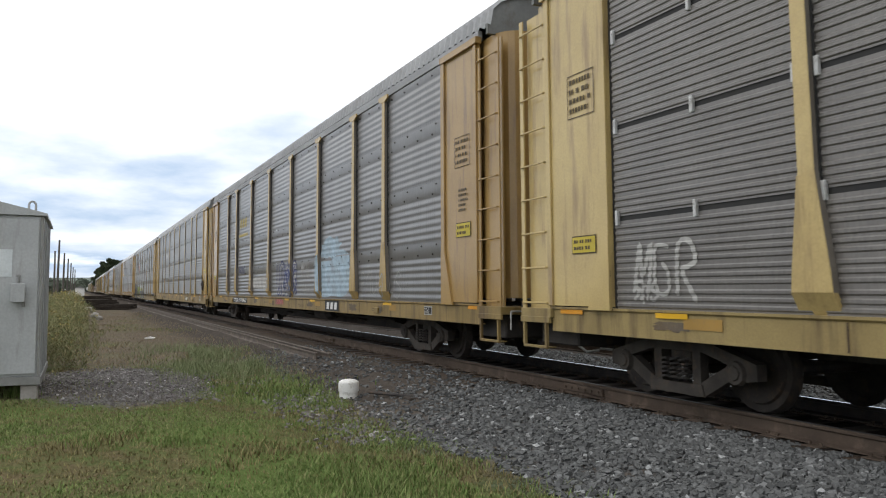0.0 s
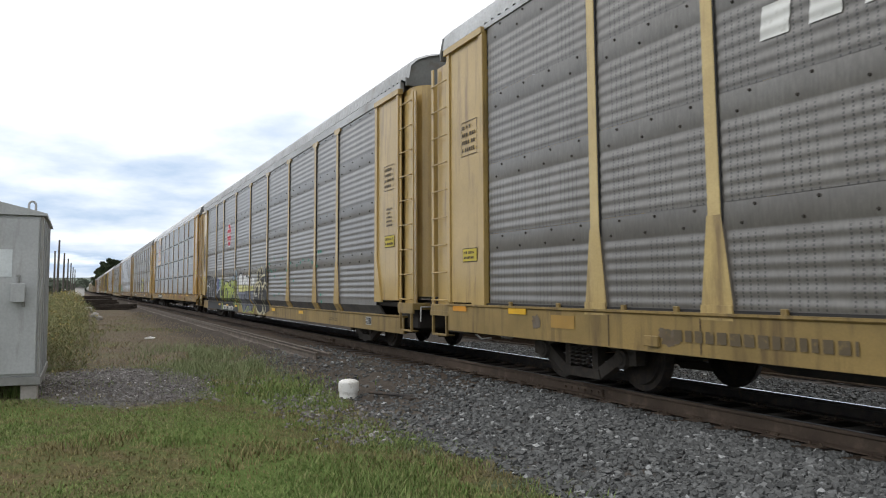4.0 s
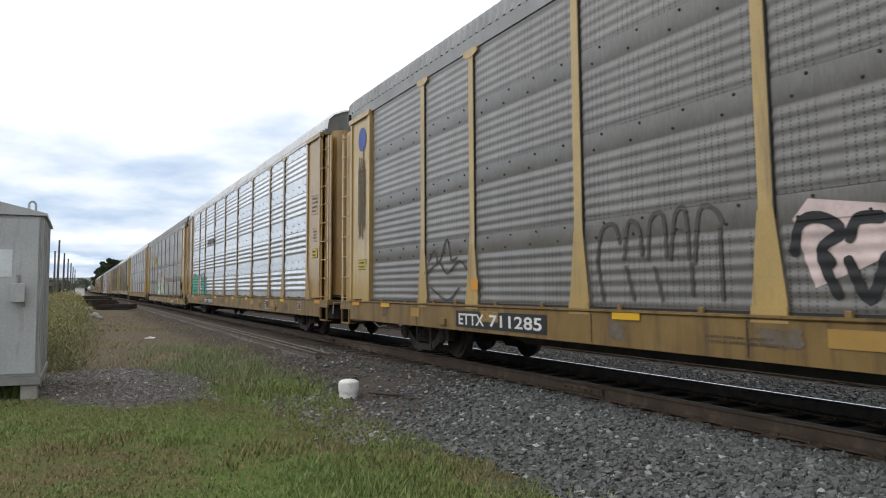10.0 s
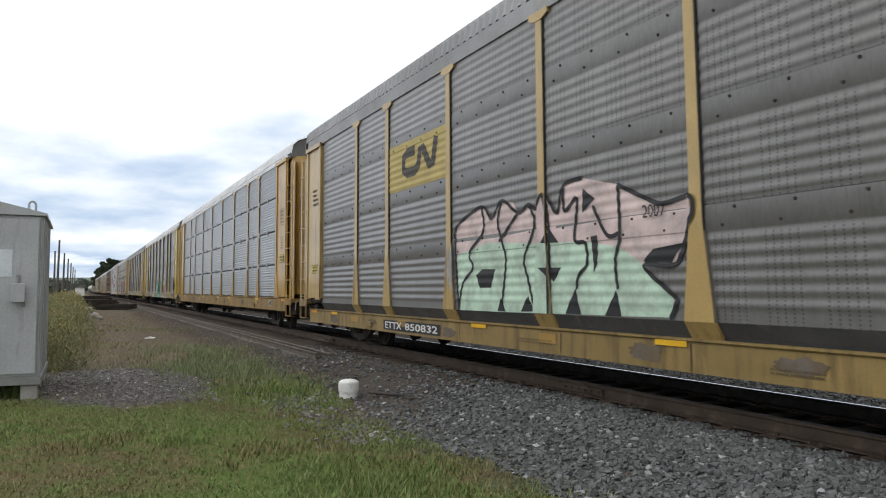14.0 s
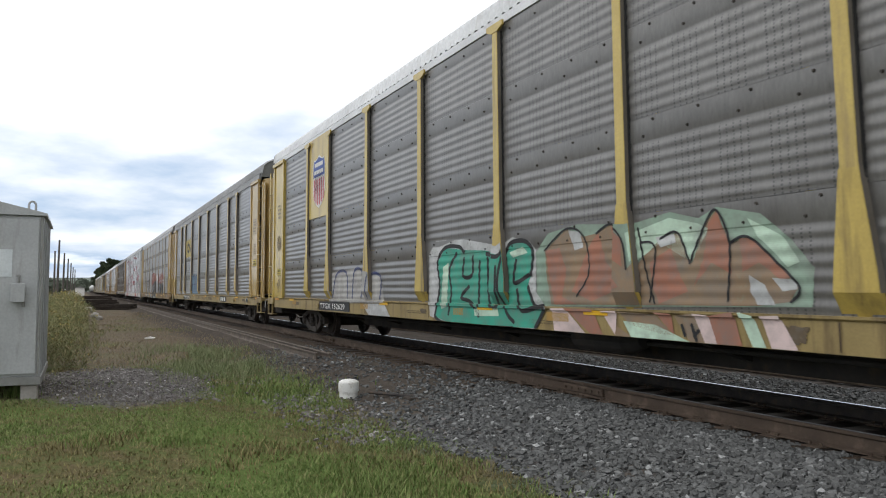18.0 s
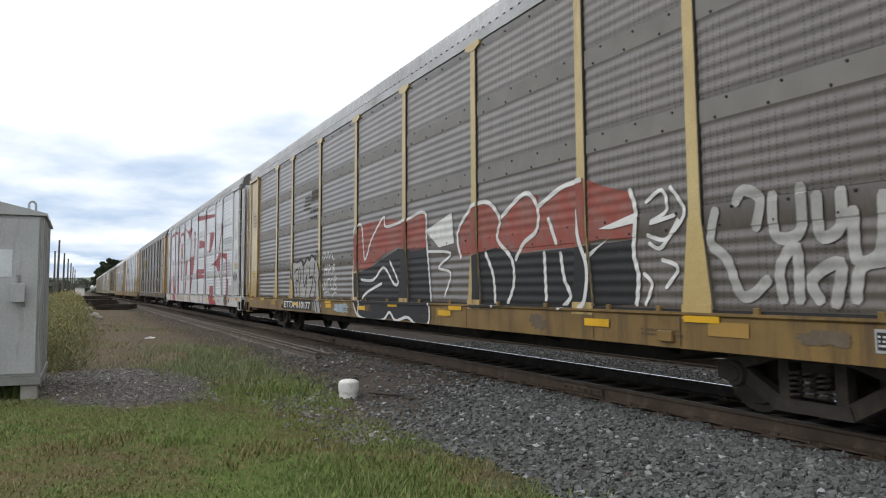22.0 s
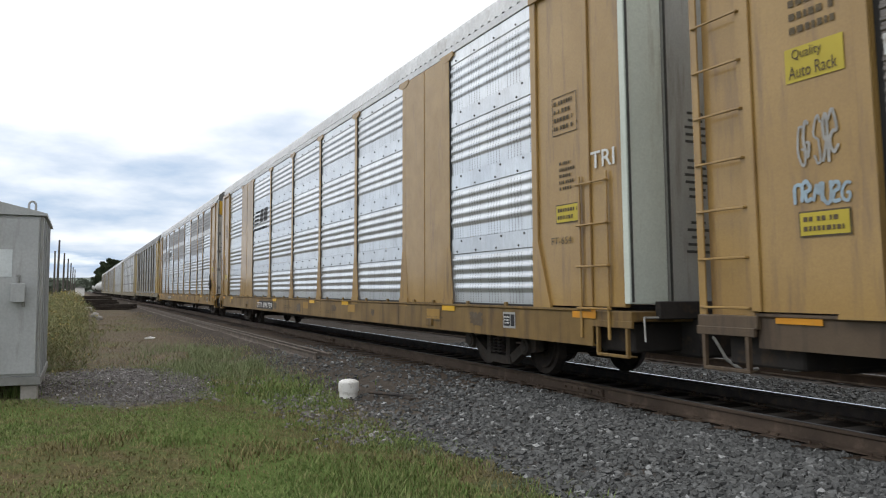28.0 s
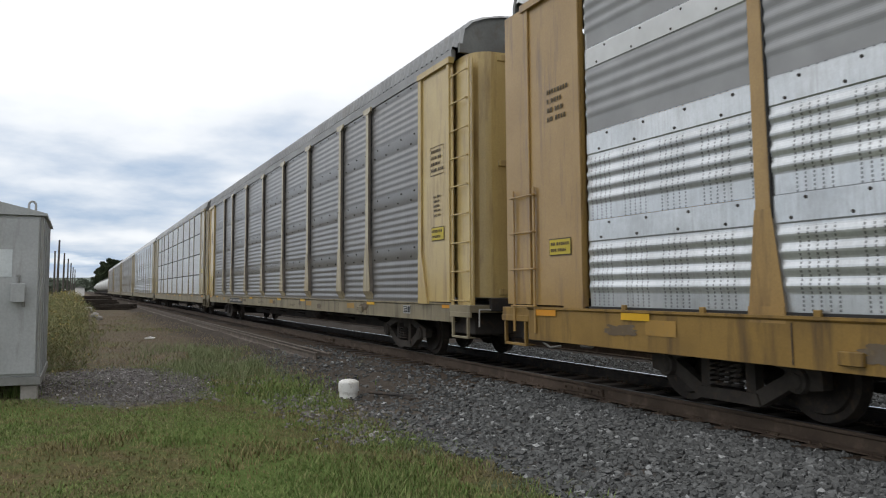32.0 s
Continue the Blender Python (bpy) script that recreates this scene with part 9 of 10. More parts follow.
    stroke(c, q, "graffiti_outline", [(-4.68, 1.48), (-4.57, 1.40), (-4.52, 1.31), (-4.51, 1.20), (-4.48, 0.98)], 0.03, K_BLACK, 3)
    stroke(c, q, "graffiti_outline", [(-4.40, 1.20), (-4.26, 1.20), (-4.15, 1.29)], 0.03, K_BLACK, 3)
    patch(c, q, "graffiti_shade", [(-7.46, 1.10), (-7.52, 1.32), (-7.37, 1.50), (-7.24, 1.52), (-7.21, 1.37), (-7.10, 1.28), (-6.97, 1.33), (-6.89, 1.21), (-7.01, 1.09), (-7.21, 1.03)], K_BLACK, 3)
    patch(c, q, "graffiti_shade", [(-6.46, 0.94), (-6.45, 1.32), (-6.38, 1.37), (-6.06, 1.39), (-6.11, 1.32), (-6.35, 1.30), (-6.34, 0.95)], K_BLACK, 3)
    patch(c, q, "graffiti_shade", [(-6.10, 0.96), (-6.13, 1.24), (-6.04, 1.33), (-5.93, 1.30), (-5.88, 1.21), (-5.96, 0.97)], K_BLACK, 3)
    patch(c, q, "graffiti_shade", [(-5.61, 1.56), (-5.27, 1.61), (-5.23, 1.42), (-5.35, 1.40), (-5.45, 1.46), (-5.57, 1.45)], K_BLACK, 3)
    patch(c, q, "graffiti_shade", [(-4.96, 1.39), (-4.74, 1.48), (-4.65, 1.41), (-4.73, 1.38), (-4.92, 1.38)], K_BLACK, 3)
    patch(c, q, "graffiti_shade", [(-5.17, 1.08), (-4.94, 1.23), (-5.09, 1.20)], K_BLACK, 3)
    patch(c, q, "graffiti_shade", [(-4.99, 0.99), (-4.97, 1.06), (-4.86, 1.11), (-4.67, 1.13), (-4.60, 1.04), (-4.71, 0.97)], K_BLACK, 3)
    patch(c, q, "graffiti_shade", [(-4.37, 1.53), (-4.28, 1.51), (-4.05, 1.36), (-4.22, 1.32), (-4.32, 1.25), (-4.38, 1.29)], K_BLACK, 3)
    patch(c, q, "graffiti_shade", [(-4.29, 1.17), (-4.19, 1.09), (-4.10, 0.99), (-4.25, 0.98)], K_BLACK, 3)
    stroke(c, q, "graffiti_line", [(-7.43, 1.10), (-7.51, 1.32), (-7.36, 1.49), (-7.02, 1.68), (-6.95, 1.44), (-7.00, 1.33)], 0.017, K_PALE, 4)
    stroke(c, q, "graffiti_line", [(-6.64, 1.56), (-6.56, 1.63)], 0.017, K_PALE, 4)
    stroke(c, q, "graffiti_line", [(-6.48, 1.59), (-6.17, 1.57), (-6.12, 1.40)], 0.017, K_PALE, 4)
    stroke(c, q, "graffiti_line", [(-5.72, 1.50), (-5.63, 1.35), (-5.67, 1.11)], 0.017, K_PALE, 4)
    stroke(c, q, "graffiti_line", [(-5.93, 0.98), (-5.86, 1.18), (-5.93, 1.29)], 0.017, K_PALE, 4)
    stroke(c, q, "graffiti_line", [(-5.54, 1.53), (-5.39, 1.56)], 0.017, K_PALE, 4)
    stroke(c, q, "graffiti_line", [(-5.22, 1.58), (-5.16, 1.41), (-5.20, 1.19)], 0.017, K_PALE, 4)
    stroke(c, q, "graffiti_line", [(-5.14, 1.61), (-4.76, 1.60), (-4.74, 1.48)], 0.017, K_PALE, 4)
    stroke(c, q, "graffiti_line", [(-5.15, 1.07), (-4.95, 1.20)], 0.017, K_PALE, 4)
    stroke(c, q, "graffiti_line", [(-4.65, 1.47), (-4.62, 1.56), (-4.45, 1.60)], 0.017, K_PALE, 4)
    stroke(c, q, "graffiti_line", [(-4.04, 1.59), (-3.96, 1.52), (-3.95, 1.46)], 0.017, K_PALE, 4)
    stroke(c, q, "graffiti_line", [(-4.27, 1.17), (-4.12, 1.02)], 0.017, K_PALE, 4)
    stroke(c, q, "graffiti_line", [(-4.07, 1.20), (-3.89, 1.00)], 0.017, K_PALE, 4)
    stroke(c, q, "graffiti_line", [(-7.78, 0.97), (-7.78, 1.29), (-7.66, 1.54)], 0.017, K_PALE, 4)
    patch(c, q, "graffiti_shade", [(-7.79, 0.95), (-6.92, 0.94), (-6.91, 1.08), (-7.32, 0.99), (-7.68, 1.07)], K_OLIVE, 3)
    patch(c, q, "graffiti_shade", [(-6.33, 0.95), (-6.14, 0.96), (-6.17, 1.10), (-6.25, 1.14)], K_OLIVE, 3)
    patch(c, q, "graffiti_shade", [(-5.58, 0.97), (-5.21, 0.97), (-5.25, 1.09), (-5.47, 1.12)], K_OLIVE, 3)
    patch(c, q, "graffiti_shade", [(-4.47, 0.98), (-4.29, 0.99), (-4.34, 1.14), (-4.44, 1.15)], K_OLIVE, 3)
    patch(c, q, "graffiti_shade", [(-4.09, 0.99), (-3.90, 0.99), (-3.99, 1.14), (-4.10, 1.16)], K_OLIVE, 3)
    patch(c, q, "graffiti_fill", [(-7.79, 0.94), (-6.92, 0.92), (-5.12, 0.94), (-3.86, 0.96), (-3.79, 0.87), (-4.42, 0.89), (-5.13, 0.88), (-6.09, 0.87), (-6.92, 0.86), (-7.65, 0.86)], K_OLIVE, 1)
    patch(c, q, "graffiti_shade", [(-7.18, 0.92), (-6.92, 0.92), (-6.83, 0.82), (-7.12, 0.83)], K_BLACK, 2)
    patch(c, q, "graffiti_shade", [(-6.43, 0.92), (-6.14, 0.92), (-6.09, 0.84), (-6.31, 0.85)], K_BLACK, 2)
    patch(c, q, "graffiti_shade", [(-5.63, 0.93), (-5.21, 0.93), (-5.11, 0.87), (-5.53, 0.86)], K_BLACK, 2)
    patch(c, q, "graffiti_shade", [(-4.72, 0.94), (-4.49, 0.95), (-4.44, 0.88), (-4.64, 0.88)], K_BLACK, 2)
    patch(c, q, "graffiti_fill", [(-7.68, 0.78), (-7.46, 0.77), (-7.39, 0.56), (-7.54, 0.44), (-7.69, 0.55)], K_OLIVE, 1)
    patch(c, q, "graffiti_fill", [(-7.60, 0.77), (-7.46, 0.76), (-7.43, 0.63), (-7.55, 0.69)], K_GREEN, 2)
    patch(c, q, "graffiti_fill", [(-4.94, 0.87), (-4.42, 0.87), (-4.41, 0.72), (-4.59, 0.55), (-4.74, 0.60), (-4.87, 0.75)], K_OLIVE, 1)
    patch(c, q, "graffiti_fill", [(-4.49, 0.88), (-4.22, 0.86), (-4.22, 0.74), (-4.41, 0.73)], K_GREEN, 2)
    patch(c, q, "graffiti_fill", [(-4.18, 0.86), (-3.72, 0.83), (-3.75, 0.50), (-3.93, 0.60), (-4.10, 0.71)], K_OLIVE, 1)
    patch(c, q, "graffiti_fill", [(-3.90, 0.81), (-3.72, 0.81), (-3.73, 0.66), (-3.84, 0.74)], K_GREEN, 2)
    stroke(c, q, "graffiti_line", [(-4.56, 0.97), (-4.44, 0.84), (-4.40, 0.73)], 0.014, K_PALE, 3)
    stroke(c, q, "graffiti_line", [(-4.24, 0.85), (-4.22, 0.74)], 0.014, K_PALE, 3)
    stroke(c, q, "graffiti_line", [(-7.77, 0.76), (-7.81, 0.45)], 0.014, K_PALE, 3)
    patch(c, q, "graffiti_fill", [(-4.84, 1.74), (-4.76, 1.85), (-4.58, 1.92), (-4.43, 1.88), (-4.38, 1.93), (-4.29, 1.88), (-4.25, 2.06), (-4.05, 2.07), (-3.85, 1.92), (-3.88, 1.79), (-3.92, 1.68), (-4.08, 1.70), (-4.31, 1.71), (-4.67, 1.71)], K_BLUE, 1)
    stroke(c, q, "graffiti_line", [(-4.86, 1.73), (-4.76, 1.85), (-4.58, 1.92), (-4.46, 1.86), (-4.43, 1.79)], 0.02, K_BLACK, 3)
    stroke(c, q, "graffiti_line", [(-4.43, 1.79), (-4.38, 1.92), (-4.29, 1.83), (-4.12, 1.80)], 0.02, K_BLACK, 3)
    stroke(c, q, "graffiti_line", [(-4.26, 1.97), (-4.13, 1.82)], 0.02, K_BLACK, 3)
    stroke(c, q, "graffiti_line", [(-4.12, 1.80), (-3.97, 1.83), (-3.85, 1.92)], 0.02, K_BLACK, 3)
    stroke(c, q, "graffiti_line", [(-4.25, 2.05), (-4.20, 2.11), (-4.02, 2.04), (-3.86, 1.94)], 0.02, K_PALE, 3)
    stroke(c, q, "graffiti_line", [(-4.25, 2.05), (-4.26, 1.97), (-4.15, 1.83)], 0.02, K_PALE, 3)
    stroke(c, q, "graffiti_line", [(-4.65, 1.90), (-4.50, 1.93)], 0.02, K_PALE, 3)
    stroke(c, q, "graffiti_line", [(-4.38, 1.94), (-4.28, 1.88)], 0.02, K_PALE, 3)
    words(c, q, "DE MEXICO", -6.84, -5.77, 1.76, 1.90, K_PALE, "sheet", 3, 0.008, 0.03, "graffiti_tag", "thin white tag", 0.03)
    words(c, q, "13", -5.68, -5.38, 1.80, 1.95, K_BLACK, "sheet", 3, 0.012, 0.0, "graffiti_tag")
    # car 3: white, yellow and grey blue letters, then a black and cream piece
    c, q = C[3], kd[3]
    patch(c, q, "graffiti_fill", [(-3.57, 1.87), (-3.16, 1.93), (-2.77, 1.83), (-2.69, 1.62), (-2.42, 1.81), (-2.08, 1.84), (-1.76, 1.78), (-1.46, 1.85), (-1.26, 1.75), (-0.99, 1.76), (-0.62, 1.68), (-0.63, 1.42), (-3.48, 1.47)], K_WHITE, 1, "white and yellow graffiti letters")
    patch(c, q, "graffiti_fill", [(-3.58, 1.49), (-0.63, 1.44), (-0.67, 1.28), (-3.59, 1.22)], K_LEMON, 2)
    patch(c, q, "graffiti_fill", [(-3.59, 1.25), (-0.67, 1.30), (-0.68, 1.06), (-1.24, 0.57), (-2.92, 0.44), (-3.39, 0.89)], K_SLATE, 1)
    stroke(c, q, "graffiti_line", [(-3.49, 1.15), (-3.57, 1.76), (-3.16, 1.93), (-2.82, 1.83), (-2.70, 1.26), (-2.99, 0.90), (-2.82, 0.45)], 0.03, K_BLACK, 3)
    stroke(c, q, "graffiti_line", [(-2.61, 1.36), (-2.25, 1.56), (-2.10, 1.22), (-2.45, 1.02), (-2.03, 0.93), (-2.46, 0.57)], 0.03, K_BLACK, 3)
    stroke(c, q, "graffiti_line", [(-2.08, 1.82), (-1.85, 1.69), (-1.95, 0.93), (-1.67, 0.56)], 0.03, K_BLACK, 3)
    stroke(c, q, "graffiti_line", [(-1.54, 1.77), (-1.30, 1.66), (-1.43, 0.95), (-1.24, 0.57)], 0.03, K_BLACK, 3)
    stroke(c, q, "graffiti_line", [(-1.19, 1.75), (-0.99, 1.65), (-1.07, 1.35)], 0.03, K_BLACK, 3)
    stroke(c, q, "graffiti_line", [(-0.75, 1.52), (-0.64, 1.31), (-0.65, 1.02)], 0.03, K_BLACK, 3)
    stroke(c, q, "graffiti_line", [(-3.76, 0.87), (-3.59, 1.04), (-2.91, 0.49), (-2.38, 0.53), (-1.96, 0.70), (-1.67, 0.53), (-1.31, 0.54)], 0.022, K_GREEN, 2)
    stroke(c, q, "graffiti_line", [(-1.45, 0.55), (-1.05, 0.50), (-0.67, 0.77)], 0.022, K_GREEN, 2)
    patch(c, q, "graffiti_fill", [(-0.64, 0.92), (-0.52, 1.31), (-0.28, 1.50), (0.04, 1.55), (0.39, 1.61), (0.65, 1.48), (0.74, 1.27), (0.90, 1.44), (1.16, 1.25), (1.65, 1.48), (1.58, 0.63), (0.80, 0.50), (0.32, 0.51), (-0.07, 0.52), (-0.44, 0.67)], K_BLACK, 1, "black graffiti letters with cream outlines")
    patch(c, q, "graffiti_fill", [(-0.09, 1.54), (-0.05, 1.81), (0.17, 2.00), (0.73, 2.04), (0.82, 1.84), (1.12, 1.80), (1.29, 2.01), (1.69, 2.05), (1.65, 1.48), (1.16, 1.27), (0.65, 1.48), (0.39, 1.63)], K_BLACK, 1)
    stroke(c, q, "graffiti_line", [(-0.62, 0.98), (-0.52, 1.31), (-0.28, 1.50), (0.04, 1.54), (0.39, 1.61), (0.65, 1.48), (0.74, 1.27), (0.70, 0.96), (0.60, 0.64), (0.32, 0.51), (-0.07, 0.52), (-0.44, 0.67), (-0.63, 0.94)], 0.034, K_CREAM, 3)
    stroke(c, q, "graffiti_line", [(-0.01, 1.54), (-0.05, 1.81), (0.17, 2.00), (0.33, 1.93), (0.36, 1.65)], 0.034, K_CREAM, 3)
    stroke(c, q, "graffiti_line", [(0.37, 1.67), (0.50, 1.99), (0.73, 2.04), (0.80, 1.84)], 0.034, K_CREAM, 3)
    stroke(c, q, "graffiti_line", [(0.75, 1.30), (0.90, 1.44), (1.16, 1.25), (1.03, 1.00), (1.05, 0.68), (0.80, 0.50), (0.64, 0.68)], 0.034, K_CREAM, 3)
    stroke(c, q, "graffiti_line", [(0.49, 1.72), (1.12, 1.78), (1.07, 1.53), (0.92, 1.45), (1.40, 1.52), (1.64, 1.45)], 0.034, K_CREAM, 3)
    stroke(c, q, "graffiti_line", [(1.12, 1.80), (1.25, 1.99), (1.51, 2.07)], 0.034, K_CREAM, 3)
    stroke(c, q, "graffiti_line", [(-0.47, 1.19), (-0.23, 1.40), (0.08, 1.45), (0.11, 1.27)], 0.034, K_CREAM, 3)
    stroke(c, q, "graffiti_line", [(1.43, 1.39), (1.63, 1.27)], 0.034, K_CREAM, 3)
    patch(c, q, "graffiti_shade", [(0.14, 1.52), (0.40, 1.50), (0.32, 1.27), (0.16, 0.97)], K_CREAM, 3)
    stroke(c, q, "graffiti_tag", [(-0.47, 1.11), (-0.38, 1.17), (-0.42, 1.07)], 0.016, K_WHITE, 4)
    stroke(c, q, "graffiti_tag", [(-0.33, 1.19), (-0.33, 1.07), (-0.25, 1.13)], 0.016, K_WHITE, 4)
    stroke(c, q, "graffiti_tag", [(-0.19, 1.15), (-0.19, 1.07)], 0.016, K_WHITE, 4)
    stroke(c, q, "graffiti_tag", [(-0.14, 1.17), (-0.12, 1.07), (-0.04, 1.11)], 0.016, K_WHITE, 4)
    # car 9: green letters, then a brick red piece on green mist
    c, q = C[9], kd[9]
    patch(c, q, "graffiti_fill", [(-1.13, 0.84), (-1.16, 1.90), (-0.85, 2.13), (0.23, 2.09), (1.05, 1.98), (1.43, 1.92), (1.76, 2.03), (2.21, 1.95), (2.38, 1.82), (2.37, 1.26), (2.65, 1.05), (2.55, 0.95), (2.35, 0.72), (1.75, 0.70), (0.71, 0.68), (-0.56, 0.66)], K_PALE, 0, "green graffiti letters with black outlines and white edge")
    patch(c, q, "graffiti_fill", [(-0.92, 0.84), (-0.71, 1.34), (-0.79, 1.76), (-0.47, 1.99), (0.23, 1.92), (0.97, 1.88), (1.47, 1.79), (1.72, 1.95), (2.12, 1.95), (2.31, 1.79), (2.25, 1.49), (2.17, 1.36), (2.35, 1.07), (2.56, 1.06), (2.34, 0.78), (1.75, 0.75), (0.71, 0.73), (-0.49, 0.73)], K_TEAL, 1)
    stroke(c, q, "graffiti_outline", [(-0.92, 0.84), (-0.71, 1.34), (-0.79, 1.76), (-0.47, 1.99), (0.05, 1.98), (0.23, 1.88)], 0.032, K_BLACK, 2)
    stroke(c, q, "graffiti_outline", [(0.97, 1.83), (1.47, 1.77), (1.72, 1.95), (2.12, 1.95), (2.31, 1.79), (2.25, 1.49)], 0.032, K_BLACK, 2)
    stroke(c, q, "graffiti_outline", [(2.17, 1.33), (2.35, 1.07), (2.58, 1.06), (2.34, 0.78)], 0.032, K_BLACK, 2)
    stroke(c, q, "graffiti_outline", [(1.75, 0.75), (0.71, 0.73), (-0.49, 0.73), (-0.92, 0.84)], 0.032, K_BLACK, 2)
    stroke(c, q, "graffiti_outline", [(-0.04, 1.88), (-0.32, 1.62), (-0.25, 1.26), (-0.37, 0.89)], 0.032, K_BLACK, 2)
    stroke(c, q, "graffiti_outline", [(0.23, 1.79), (0.19, 1.51), (0.50, 1.52), (0.53, 1.81)], 0.032, K_BLACK, 2)
    stroke(c, q, "graffiti_outline", [(0.39, 1.34), (0.11, 1.17), (0.45, 1.10), (0.71, 0.89)], 0.032, K_BLACK, 2)
    stroke(c, q, "graffiti_outline", [(0.76, 1.72), (0.71, 0.89)], 0.032, K_BLACK, 2)
    stroke(c, q, "graffiti_outline", [(1.02, 1.76), (1.07, 1.10), (1.34, 1.08), (1.41, 1.62)], 0.032, K_BLACK, 2)
    stroke(c, q, "graffiti_outline", [(1.58, 1.74), (1.46, 1.39), (1.56, 0.99), (1.78, 0.84)], 0.032, K_BLACK, 2)
    stroke(c, q, "graffiti_outline", [(1.86, 1.70), (1.80, 1.39), (2.20, 1.49)], 0.032, K_BLACK, 2)
    stroke(c, q, "graffiti_outline", [(1.88, 1.29), (1.98, 1.01), (2.36, 1.05)], 0.032, K_BLACK, 2)
    patch(c, q, "graffiti_fill", [(-0.59, 1.67), (-0.36, 1.74), (-0.41, 1.02), (-0.64, 0.97)], K_MINT, 2)
    patch(c, q, "graffiti_fill", [(1.67, 1.82), (2.05, 1.88), (2.18, 1.79), (1.78, 1.74)], K_MINT, 2)
    patch(c, q, "graffiti_fill", [(0.55, 1.00), (1.33, 1.02), (1.36, 0.91), (0.58, 0.89)], K_MINT, 2)
    patch(c, q, "graffiti_fill", [(2.38, 1.79), (2.68, 2.02), (3.35, 2.09), (4.39, 2.01), (5.04, 2.09), (5.46, 1.99), (5.69, 2.08), (6.23, 1.97), (6.53, 1.71), (6.76, 1.47), (6.74, 1.14), (2.41, 1.07)], K_SAGE, 0, "brick red graffiti piece on green mist")
    patch(c, q, "graffiti_fill", [(4.39, 1.91), (5.03, 2.03), (5.45, 1.94), (5.58, 1.88), (5.30, 1.56), (4.87, 1.78), (4.46, 1.59)], K_MINT, 1)
    patch(c, q, "graffiti_fill", [(6.08, 1.94), (6.43, 1.76), (6.62, 1.52), (6.49, 1.48), (6.18, 1.75)], K_MINT, 1)
    patch(c, q, "graffiti_fill", [(2.60, 1.80), (3.12, 2.05), (3.50, 1.93), (3.75, 1.95), (4.04, 2.04), (4.33, 1.85), (4.40, 1.51), (4.87, 1.82), (5.14, 1.87), (5.30, 1.55), (5.53, 1.92), (5.69, 2.05), (5.84, 1.72), (6.07, 1.77), (6.39, 1.52), (6.61, 1.30), (6.51, 1.18), (6.15, 1.14), (2.77, 1.10), (2.66, 1.44)], K_CLAY, 1)
    patch(c, q, "graffiti_fill", [(2.63, 1.80), (2.96, 1.82), (3.12, 1.54), (3.00, 1.20), (3.32, 1.11), (2.84, 1.10), (2.71, 1.49)], K_SALMON, 2)
    patch(c, q, "graffiti_fill", [(3.22, 1.27), (3.65, 1.85), (3.80, 1.95), (3.93, 1.60), (4.23, 1.32), (3.62, 1.15)], K_SALMON, 2)
    patch(c, q, "graffiti_fill", [(4.04, 2.02), (4.32, 1.85), (4.32, 1.54), (4.13, 1.63)], K_SALMON, 2)
    patch(c, q, "graffiti_fill", [(4.70, 1.58), (5.02, 1.72), (5.15, 1.44), (5.28, 1.27), (4.84, 1.14), (4.73, 1.32)], K_SALMON, 2)
    patch(c, q, "graffiti_fill", [(5.43, 1.51), (5.59, 1.93), (5.71, 2.04), (5.82, 1.73), (5.82, 1.43), (5.57, 1.55), (5.35, 1.32)], K_SALMON, 2)
    patch(c, q, "graffiti_fill", [(5.95, 1.76), (6.10, 1.76), (6.36, 1.53), (6.55, 1.39), (6.43, 1.37), (6.17, 1.53), (5.96, 1.45)], K_SALMON, 2)
    patch(c, q, "graffiti_fill", [(3.16, 2.03), (3.43, 1.99), (3.50, 1.80), (3.32, 1.77)], K_PALE, 2)
    patch(c, q, "graffiti_fill", [(4.79, 1.84), (5.08, 1.87), (5.11, 1.77), (4.87, 1.73)], K_PALE, 2)
    patch(c, q, "graffiti_fill", [(6.05, 1.42), (6.24, 1.33), (6.36, 1.15), (6.15, 1.15), (6.07, 1.27)], K_PALE, 2)
    patch(c, q, "graffiti_fill", [(6.33, 1.39), (6.59, 1.37), (6.60, 1.29), (6.45, 1.27)], K_PALE, 2)
    stroke(c, q, "graffiti_line", [(2.60, 1.80), (3.12, 2.05), (3.50, 1.93), (3.59, 1.50), (3.32, 1.21)], 0.013, K_BLACK, 3)
    stroke(c, q, "graffiti_line", [(3.75, 1.95), (4.04, 2.04), (4.33, 1.85), (4.40, 1.51)], 0.013, K_BLACK, 3)
    stroke(c, q, "graffiti_line", [(4.52, 1.96), (4.62, 1.53), (4.76, 1.14)], 0.013, K_BLACK, 3)
    stroke(c, q, "graffiti_line", [(4.87, 1.82), (5.14, 1.87), (5.30, 1.55)], 0.013, K_BLACK, 3)
    stroke(c, q, "graffiti_line", [(5.30, 1.55), (5.53, 1.92), (5.69, 2.05), (5.84, 1.72), (5.79, 1.18)], 0.013, K_BLACK, 3)
    stroke(c, q, "graffiti_line", [(5.84, 1.72), (6.07, 1.77), (6.39, 1.52), (6.61, 1.30), (6.51, 1.18)], 0.013, K_BLACK, 3)
    stroke(c, q, "graffiti_line", [(4.55, 1.80), (4.79, 1.73), (4.68, 1.16)], 0.013, K_BLACK, 3)
    patch(c, q, "graffiti_fill", [(3.05, 1.06), (3.62, 1.06), (3.82, 0.73), (3.56, 0.70)], K_SALMON, 1)
    patch(c, q, "graffiti_fill", [(4.76, 1.05), (5.02, 1.04), (5.03, 0.82)], K_SALMON, 1)
    patch(c, q, "graffiti_fill", [(5.54, 1.03), (5.85, 1.08), (5.94, 0.77), (5.62, 0.76)], K_SALMON, 1)
